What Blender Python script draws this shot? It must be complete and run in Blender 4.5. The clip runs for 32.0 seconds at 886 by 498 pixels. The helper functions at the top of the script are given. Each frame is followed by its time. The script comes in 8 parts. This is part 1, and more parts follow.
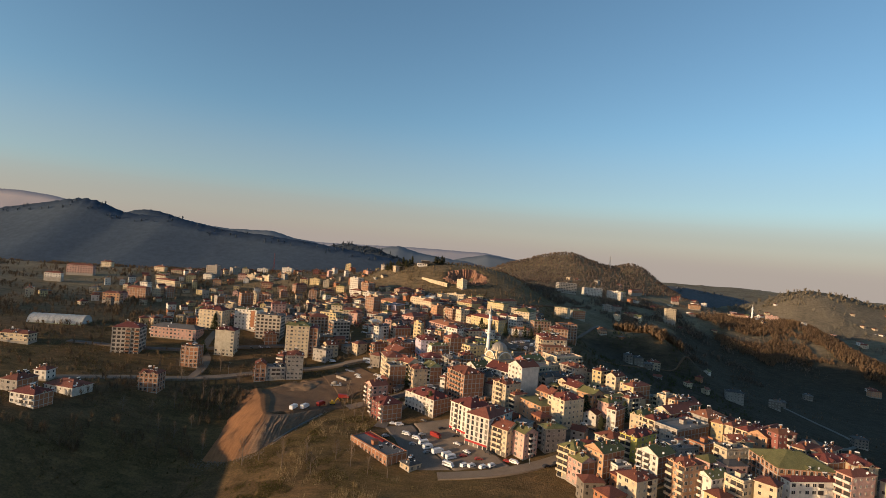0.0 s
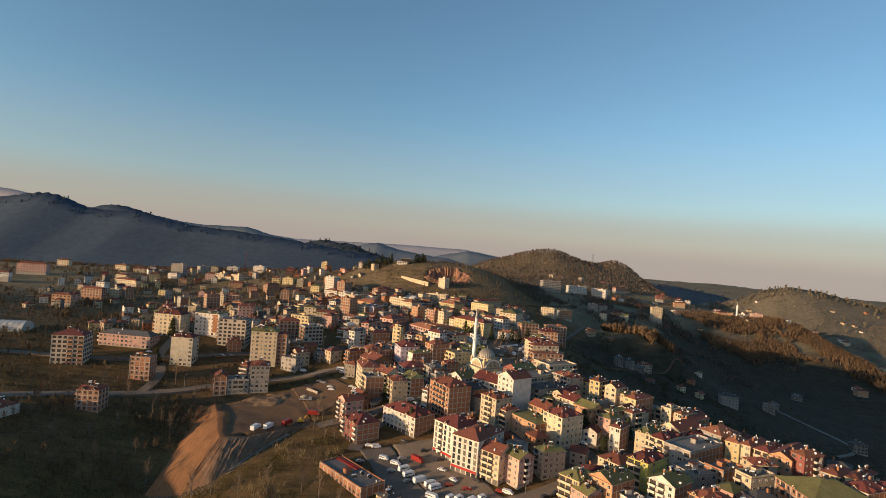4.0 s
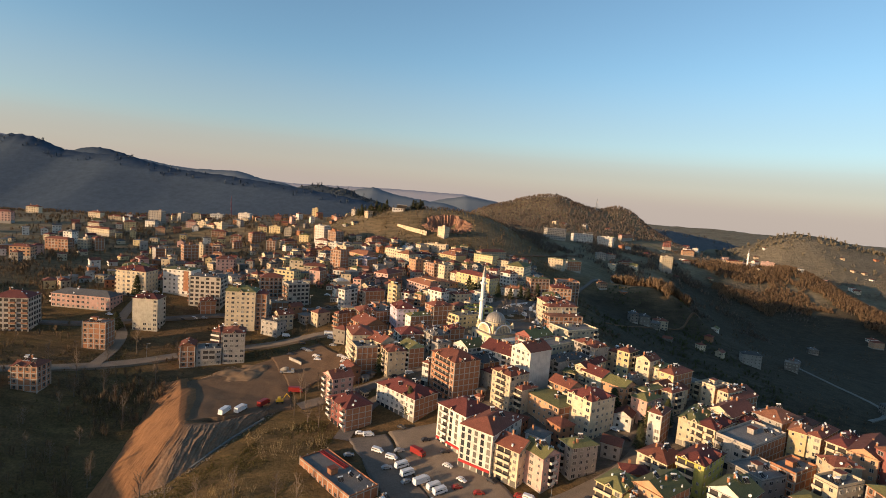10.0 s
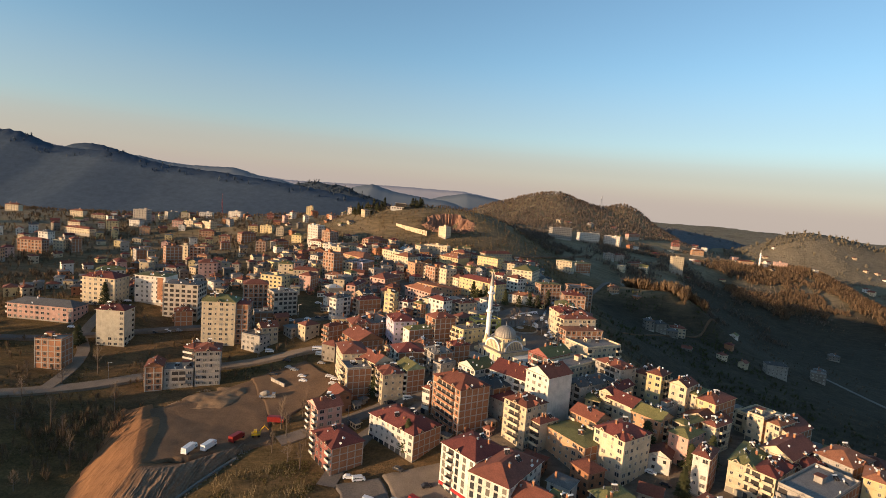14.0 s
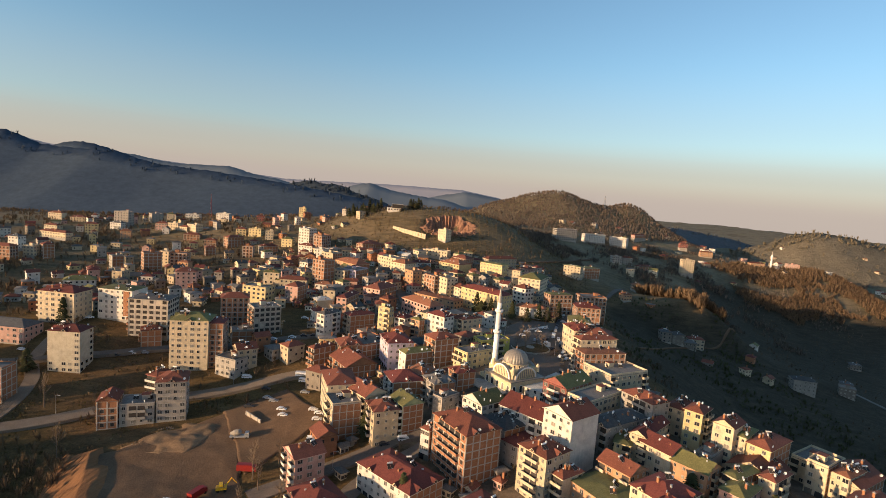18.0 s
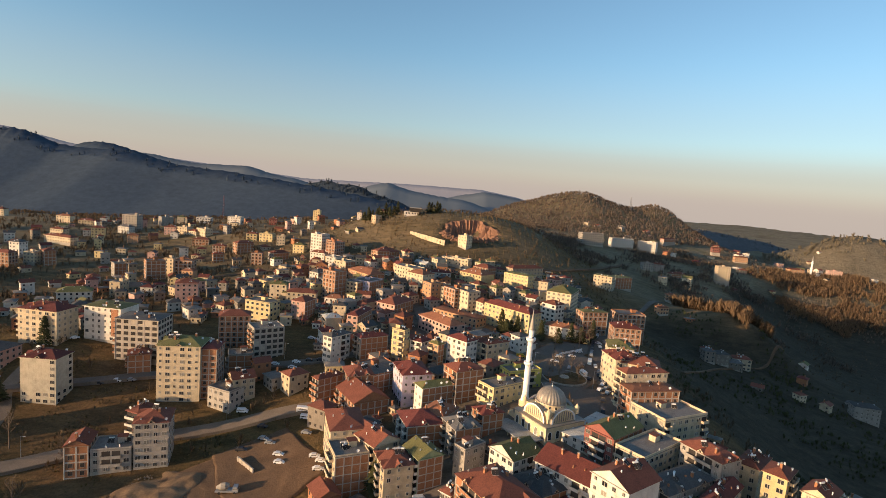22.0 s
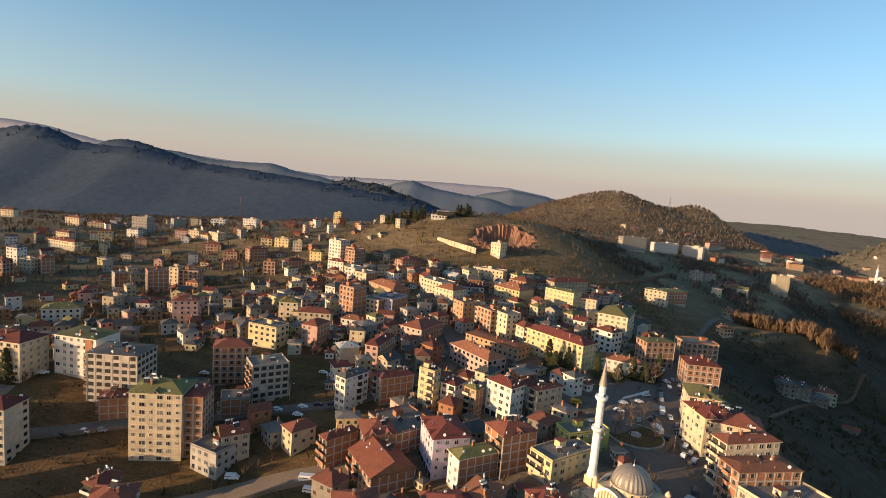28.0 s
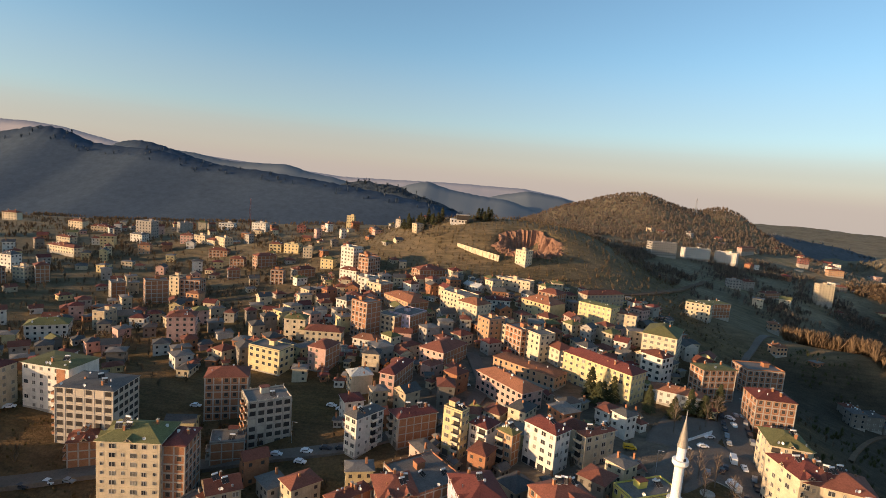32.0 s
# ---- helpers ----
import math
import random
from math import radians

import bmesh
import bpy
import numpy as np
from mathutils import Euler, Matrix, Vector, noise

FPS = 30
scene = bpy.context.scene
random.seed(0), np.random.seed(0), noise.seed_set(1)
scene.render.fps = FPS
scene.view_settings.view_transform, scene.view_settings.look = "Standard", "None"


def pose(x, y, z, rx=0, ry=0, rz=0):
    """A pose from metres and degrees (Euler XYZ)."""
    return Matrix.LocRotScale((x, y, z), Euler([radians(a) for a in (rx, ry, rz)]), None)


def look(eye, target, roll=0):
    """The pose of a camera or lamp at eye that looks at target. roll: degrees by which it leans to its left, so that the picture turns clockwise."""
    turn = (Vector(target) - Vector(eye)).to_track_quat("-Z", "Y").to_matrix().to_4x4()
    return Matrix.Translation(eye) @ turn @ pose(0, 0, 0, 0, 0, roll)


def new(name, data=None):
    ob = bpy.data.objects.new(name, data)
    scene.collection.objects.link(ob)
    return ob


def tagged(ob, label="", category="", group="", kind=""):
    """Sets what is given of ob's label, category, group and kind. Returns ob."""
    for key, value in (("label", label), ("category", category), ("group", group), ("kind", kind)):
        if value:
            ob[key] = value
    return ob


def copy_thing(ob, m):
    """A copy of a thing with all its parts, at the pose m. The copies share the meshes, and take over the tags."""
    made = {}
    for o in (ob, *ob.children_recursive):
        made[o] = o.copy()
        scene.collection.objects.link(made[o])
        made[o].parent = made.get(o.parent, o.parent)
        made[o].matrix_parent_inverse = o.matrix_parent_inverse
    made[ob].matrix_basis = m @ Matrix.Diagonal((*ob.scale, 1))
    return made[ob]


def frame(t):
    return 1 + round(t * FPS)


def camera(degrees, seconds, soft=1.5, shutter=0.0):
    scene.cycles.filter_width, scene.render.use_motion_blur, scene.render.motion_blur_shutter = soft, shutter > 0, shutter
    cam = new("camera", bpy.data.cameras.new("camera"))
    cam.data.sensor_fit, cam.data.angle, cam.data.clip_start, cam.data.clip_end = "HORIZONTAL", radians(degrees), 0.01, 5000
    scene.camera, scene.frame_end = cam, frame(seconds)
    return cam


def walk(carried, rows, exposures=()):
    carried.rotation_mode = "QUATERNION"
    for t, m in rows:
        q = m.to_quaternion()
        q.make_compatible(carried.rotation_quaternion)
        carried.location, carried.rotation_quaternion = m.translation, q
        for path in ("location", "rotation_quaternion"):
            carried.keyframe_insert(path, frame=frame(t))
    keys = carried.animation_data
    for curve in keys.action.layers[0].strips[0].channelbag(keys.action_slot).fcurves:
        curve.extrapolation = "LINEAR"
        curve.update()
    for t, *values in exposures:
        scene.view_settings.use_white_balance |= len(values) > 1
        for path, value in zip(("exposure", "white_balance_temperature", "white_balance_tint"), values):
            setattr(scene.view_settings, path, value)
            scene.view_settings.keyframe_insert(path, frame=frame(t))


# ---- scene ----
cam = camera(79.07, 32.0, soft=0.6)

# seconds, place, heading, pitch and roll of the flying camera
PATH = [
    (0, 12.97, -154.99, 80.02, 3.28, 0.08, 4.62),
    (0.5, 12.50, -150.05, 79.88, 1.96, 0.13, 4.57),
    (1, 12.03, -145.24, 79.87, 1.69, 0.10, 4.61),
    (1.5, 11.57, -140.54, 79.96, 1.51, 0.09, 4.63),
    (2, 11.11, -135.93, 80.11, 1.39, 0.04, 4.59),
    (2.5, 10.66, -131.38, 80.32, 1.31, -0.03, 4.64),
    (3, 10.21, -126.87, 80.56, 1.19, -0.05, 4.69),
    (3.5, 9.76, -122.40, 80.80, 1.14, -0.09, 4.62),
    (5.5, 7.98, -104.57, 81.71, 0.84, -1.01, 4.67),
    (6, 7.54, -100.09, 81.89, 0.61, -3.06, 4.64),
    (6.5, 7.11, -95.58, 82.04, 0.58, -3.17, 4.63),
    (7, 6.69, -91.05, 82.16, 0.48, -4.11, 4.66),
    (7.5, 6.28, -86.49, 82.26, 0.35, -5.69, 4.65),
    (8, 5.88, -81.90, 82.33, 0.33, -5.76, 4.66),
    (8.5, 5.50, -77.28, 82.38, 0.32, -5.80, 4.70),
    (9, 5.12, -72.64, 82.42, 0.26, -5.86, 4.67),
    (9.5, 4.76, -67.97, 82.45, 0.26, -5.93, 4.68),
    (10, 4.41, -63.28, 82.47, 0.25, -5.99, 4.63),
    (10.5, 4.08, -58.57, 82.49, 0.25, -6.03, 4.59),
    (11, 3.76, -53.84, 82.52, 0.23, -6.05, 4.61),
    (11.5, 3.46, -49.09, 82.55, 0.22, -6.10, 4.59),
    (12, 3.17, -44.34, 82.60, 0.21, -6.13, 4.56),
    (12.5, 2.90, -39.58, 82.66, 0.23, -6.17, 4.61),
    (13, 2.64, -34.81, 82.75, 0.20, -6.21, 4.59),
    (13.5, 2.39, -30.04, 82.87, 0.21, -6.26, 4.64),
    (14, 2.16, -25.28, 83.01, 0.19, -6.30, 4.69),
    (14.5, 1.93, -20.53, 83.19, 0.18, -6.32, 4.69),
    (16.5, 1.07, -1.64, 84.26, 0.08, -6.44, 4.67),
    (17, 0.85, 3.04, 84.61, 0.06, -6.41, 4.60),
    (17.5, 0.63, 7.69, 85.00, 0.05, -6.45, 4.59),
    (18, 0.39, 12.32, 85.42, 0.04, -6.48, 4.61),
    (18.5, 0.14, 16.93, 85.87, -0.01, -6.45, 4.63),
    (19, -0.12, 21.51, 86.34, -0.02, -6.53, 4.64),
    (19.5, -0.41, 26.07, 86.83, -0.02, -6.54, 4.71),
    (20, -0.72, 30.60, 87.34, -0.04, -6.61, 4.72),
    (20.5, -1.06, 35.11, 87.85, -0.06, -6.62, 4.73),
    (21, -1.44, 39.59, 88.37, 1.13, -6.74, 4.68),
    (21.5, -1.85, 44.06, 88.89, 1.96, -6.76, 4.65),
    (22, -2.30, 48.50, 89.40, 2.00, -6.74, 4.64),
    (22.5, -2.80, 52.93, 89.90, 3.77, -6.87, 4.56),
    (23, -3.34, 57.34, 90.38, 4.30, -6.91, 4.53),
    (23.5, -3.93, 61.74, 90.83, 4.86, -7.00, 4.56),
    (24, -4.57, 66.13, 91.25, 5.12, -7.07, 4.57),
    (24.5, -5.26, 70.52, 91.63, 5.22, -7.15, 4.55),
    (25, -6.00, 74.90, 91.97, 4.59, -7.17, 4.59),
    (25.5, -6.80, 79.27, 92.27, 4.58, -7.14, 4.58),
    (27.5, -10.51, 96.81, 93.00, 4.54, -7.25, 4.72),
    (28, -11.55, 101.21, 93.08, 4.53, -7.27, 4.73),
    (28.5, -12.62, 105.63, 93.13, 4.54, -7.26, 4.72),
    (29, -13.73, 110.04, 93.15, 4.52, -7.27, 4.69),
    (29.5, -14.85, 114.47, 93.17, 5.42, -7.32, 4.73),
    (30, -15.98, 118.90, 93.19, 5.61, -7.32, 4.72),
    (30.5, -17.12, 123.34, 93.23, 5.70, -7.33, 4.70),
    (31, -18.23, 127.77, 93.32, 5.85, -7.28, 4.71),
    (31.5, -19.32, 132.20, 93.48, 5.93, -7.32, 4.69),
    (32, -20.36, 136.61, 93.75, 6.03, -7.31, 4.70),
]


def aimed(x, y, z, heading, pitch, roll):
    """The camera's pose: heading in degrees to its left from +y, pitch up, roll to its left."""
    a, b = radians(heading), radians(pitch)
    ahead = Vector((-math.sin(a) * math.cos(b), math.cos(a) * math.cos(b), math.sin(b)))
    return look((x, y, z), Vector((x, y, z)) + 100 * ahead, roll)


walk(cam, [(t, aimed(*row)) for t, *row in PATH],
     [(0, 0.15, 6500, 10.5), (3.5, 0.15, 6500, 10.5), (6, 0.23, 6640, 12), (8.5, 0.41, 6640, 12), (20, 0.46, 6640, 12), (32, 0.52, 6640, 12)])

# ---- light: a low evening sun from behind and to one side ----
SUN_AZ, SUN_EL = radians(241.0), radians(8.0)      # azimuth clockwise from +y
world = bpy.data.worlds.new("sky")
scene.world = world
world.use_nodes = True
wn = world.node_tree.nodes
sky = wn.new("ShaderNodeTexSky")
sky.sky_type = "NISHITA"
sky.sun_disc = False
sky.sun_elevation = SUN_EL
sky.sun_rotation = SUN_AZ
sky.altitude = 300
sky.air_density = 1.0
sky.dust_density = 0.5
sky.ozone_density = 3.0
# evening haze along the horizon, the same all round
wl = world.node_tree.links
coord = wn.new("ShaderNodeTexCoord")
split = wn.new("ShaderNodeSeparateXYZ")
wl.new(coord.outputs["Generated"], split.inputs[0])
band = wn.new("ShaderNodeValToRGB")
band.color_ramp.interpolation = "EASE"
band.color_ramp.elements[0].color = (0.9, 0.9, 0.9, 1)
band.color_ramp.elements[1].position, band.color_ramp.elements[1].color = 0.24, (0, 0, 0, 1)
for place, grey in ((0.045, 0.68), (0.11, 0.24)):
    band.color_ramp.elements.new(place).color = (grey, grey, grey, 1)
wl.new(split.outputs["Z"], band.inputs["Fac"])
soft_sky = wn.new("ShaderNodeHueSaturation")
soft_sky.inputs["Hue"].default_value = 0.49
soft_sky.inputs["Saturation"].default_value = 0.94
wl.new(sky.outputs[0], soft_sky.inputs["Color"])
haze = wn.new("ShaderNodeMix")
haze.data_type = "RGBA"
wl.new(band.outputs["Color"], haze.inputs[0])
wl.new(soft_sky.outputs[0], haze.inputs[6])
# haze rosy away from the sun; golden towards it, brightened unseen as warm fill
toward = wn.new("ShaderNodeVectorMath")
toward.operation = "DOT_PRODUCT"
toward.inputs[1].default_value = (math.sin(SUN_AZ), math.cos(SUN_AZ), 0.0)
wl.new(coord.outputs["Generated"], toward.inputs[0])
sunward = wn.new("ShaderNodeMapRange")
sunward.interpolation_type = "SMOOTHSTEP"
sunward.inputs["From Min"].default_value, sunward.inputs["From Max"].default_value = 0.42, 1.0
wl.new(toward.outputs["Value"], sunward.inputs["Value"])
haze_tone = wn.new("ShaderNodeMix")
haze_tone.data_type = "RGBA"
haze_tone.inputs[6].default_value, haze_tone.inputs[7].default_value = (2.3, 1.97, 1.8, 1), (37.0, 20.8, 9.0, 1)
wl.new(sunward.outputs[0], haze_tone.inputs[0])
wl.new(haze_tone.outputs[2], haze.inputs[7])
wl.new(haze.outputs[2], wn["Background"].inputs["Color"])
wn["Background"].inputs["Strength"].default_value = 0.167
sun_data = bpy.data.lights.new("sun", "SUN")
sun_data.energy, sun_data.angle, sun_data.color = 5.2, radians(0.6), (1.0, 0.69, 0.40)
sun = new("sun", sun_data)
sun_dir = Vector((math.sin(SUN_AZ) * math.cos(SUN_EL), math.cos(SUN_AZ) * math.cos(SUN_EL), math.sin(SUN_EL)))
sun.matrix_world = look(sun_dir * 500, (0, 0, 0))

# ---- materials ----
def material(name, rough=0.8, metal=0.0, spec=0.3):
    m = bpy.data.materials.new(name)
    m.use_nodes = True
    b = m.node_tree.nodes["Principled BSDF"]
    b.inputs["Roughness"].default_value = rough
    b.inputs["Metallic"].default_value = metal
    b.inputs["Specular IOR Level"].default_value = spec
    return m, m.node_tree.nodes, m.node_tree.links, b


def noise_node(nodes, links, vec, scale, detail=4.0, rough=0.6):
    n = nodes.new("ShaderNodeTexNoise")
    n.inputs["Scale"].default_value, n.inputs["Detail"].default_value, n.inputs["Roughness"].default_value = scale, detail, rough
    links.new(vec, n.inputs["Vector"])
    return n.outputs["Fac"]


def ramp(nodes, links, fac, stops):
    r = nodes.new("ShaderNodeValToRGB")
    while len(r.color_ramp.elements) < len(stops):
        r.color_ramp.elements.new(0.5)
    for e, (p, c) in zip(r.color_ramp.elements, stops):
        e.position, e.color = p, (*c, 1)
    links.new(fac, r.inputs["Fac"])
    return r.outputs["Color"]


def mix(nodes, links, fac, a, b, kind="MIX"):
    m = nodes.new("ShaderNodeMix")
    m.data_type, m.blend_type = "RGBA", kind
    for sock, v in ((m.inputs[0], fac), (m.inputs[6], a), (m.inputs[7], b)):
        if isinstance(v, (float, int)):
            sock.default_value = v
        elif isinstance(v, tuple):
            sock.default_value = (*v, 1)
        else:
            links.new(v, sock)
    return m.outputs[2]


def tint(c, k):
    return tuple(min(1.0, v * k) for v in c)


def weathered(name, colour, rough=0.85, scale=0.35, grain=6.0, amount=0.35, vary=0.12, bump=0.0, metal=0.0, streaks=True, mottle=0.35):
    """A painted or raw surface: large stains, fine grain, some difference from one piece to the next."""
    m, n, l, b = material(name, rough, metal)
    g = n.new("ShaderNodeTexCoord").outputs["Object"]
    big = noise_node(n, l, g, scale, 5)
    fine = noise_node(n, l, g, grain, 3)
    c = ramp(n, l, big, [(0.3, tint(colour, 1 - amount)), (0.55, colour), (0.75, tint(colour, 1 + amount * 0.4))])
    c = mix(n, l, mottle, c, ramp(n, l, fine, [(0.3, tint(colour, 0.55)), (0.7, tint(colour, 1.25))]))
    if streaks:
        mp = n.new("ShaderNodeMapping")
        mp.inputs["Scale"].default_value = (1.6, 1.6, 0.12)
        l.new(g, mp.inputs["Vector"])
        s = noise_node(n, l, mp.outputs[0], 1.0, 5)
        c = mix(n, l, ramp(n, l, s, [(0.56, (0, 0, 0)), (0.75, (0.55, 0.55, 0.55))]), c, tint(colour, 0.5))
    info = n.new("ShaderNodeObjectInfo").outputs["Random"]
    hsv = n.new("ShaderNodeHueSaturation")
    mr = n.new("ShaderNodeMapRange")
    mr.inputs["To Min"].default_value, mr.inputs["To Max"].default_value = 1 - vary, 1 + vary
    l.new(info, mr.inputs["Value"])
    l.new(mr.outputs[0], hsv.inputs["Value"])
    l.new(c, hsv.inputs["Color"])
    l.new(hsv.outputs[0], b.inputs["Base Color"])
    if bump:
        bp = n.new("ShaderNodeBump")
        bp.inputs["Strength"].default_value = bump
        bp.inputs["Distance"].default_value = 0.05
        l.new(fine, bp.inputs["Height"])
        l.new(bp.outputs[0], b.inputs["Normal"])
    return m


# the darkest grey has the valley houses' shade put into its colour
PAINT = {k: weathered("plaster_" + k, c) for k, c in dict(
    cream=(0.60, 0.49, 0.335), yellow=(0.61, 0.485, 0.26), white=(0.66, 0.61, 0.53), pink=(0.58, 0.36, 0.29), grey=(0.36, 0.325, 0.28), dimmed=(0.22, 0.19, 0.155),
    beige=(0.50, 0.40, 0.27), lime=(0.52, 0.48, 0.13), orange=(0.52, 0.30, 0.17), lilac=(0.55, 0.46, 0.52), blue=(0.38, 0.44, 0.52),
    red=(0.27, 0.10, 0.08), green=(0.42, 0.46, 0.25), dull=(0.54, 0.48, 0.37)).items()}


def brick_material():
    m, n, l, b = material("hollow_brick", 0.9)
    g = n.new("ShaderNodeTexCoord").outputs["Object"]
    big = noise_node(n, l, g, 0.6, 5)
    fine = noise_node(n, l, g, 5.0, 2)
    mp = n.new("ShaderNodeMapping")
    mp.inputs["Scale"].default_value = (1.0, 1.0, 5.0)
    l.new(g, mp.inputs["Vector"])
    course = noise_node(n, l, mp.outputs[0], 2.2, 2)
    c = ramp(n, l, big, [(0.3, (0.25, 0.105, 0.05)), (0.6, (0.37, 0.17, 0.085)), (0.8, (0.44, 0.23, 0.13))])
    c = mix(n, l, 0.4, c, ramp(n, l, course, [(0.35, (0.22, 0.09, 0.048)), (0.65, (0.45, 0.22, 0.115))]))
    c = mix(n, l, ramp(n, l, fine, [(0.6, (0, 0, 0)), (0.8, (0.35, 0.35, 0.35))]), c, (0.42, 0.34, 0.28))
    l.new(c, b.inputs["Base Color"])
    return m


BRICK = brick_material()
CONCRETE = weathered("raw_concrete", (0.38, 0.34, 0.285), 0.9)
PALE_CONCRETE = weathered("pale_concrete", (0.46, 0.405, 0.34), 0.9)
CEMENT = weathered("cement_render", (0.52, 0.45, 0.36), 0.9)
ROOF = {k: weathered("roof_" + k, c, 0.85, 0.35, 2.2, 0.5, 0.22, bump=0.5, streaks=False, mottle=0.6) for k, c in dict(
    red=(0.205, 0.072, 0.046), maroon=(0.16, 0.046, 0.036), orange=(0.29, 0.12, 0.065), green=(0.165, 0.155, 0.06), grey=(0.14, 0.135, 0.13), dark=(0.10, 0.095, 0.09),
    flat=(0.20, 0.18, 0.16), pale=(0.45, 0.45, 0.42)).items()}


def glass_material():
    m, n, l, b = material("window_glass", 0.08, 0.0, 0.5)
    info = n.new("ShaderNodeObjectInfo").outputs["Random"]
    l.new(ramp(n, l, info, [(0.0, (0.02, 0.022, 0.026)), (0.5, (0.06, 0.06, 0.062)), (0.75, (0.16, 0.145, 0.12)), (1.0, (0.32, 0.29, 0.24))]), b.inputs["Base Color"])
    return m


GLASS = glass_material()
# dark panels; in openings and loggias their colour stands for the shade inside
DARK = weathered("dark_panel", (0.055, 0.047, 0.042), 0.95, vary=0.3, streaks=False)
FRAME = weathered("window_frame_white", (0.5, 0.47, 0.42), 0.5, streaks=False)
METAL = weathered("galvanised_metal", (0.45, 0.46, 0.47), 0.4, metal=0.7, streaks=False)
STONE = weathered("mosque_stone", (0.66, 0.53, 0.33), 0.85)
LEAD = weathered("lead_sheet", (0.31, 0.28, 0.24), 0.5, 0.5, 3.0, 0.3, metal=0.3)
WHITE = weathered("white_paint", (0.8, 0.79, 0.76), 0.6, streaks=False)
SIGN = weathered("shop_sign_red", (0.42, 0.03, 0.03), 0.5, streaks=False)

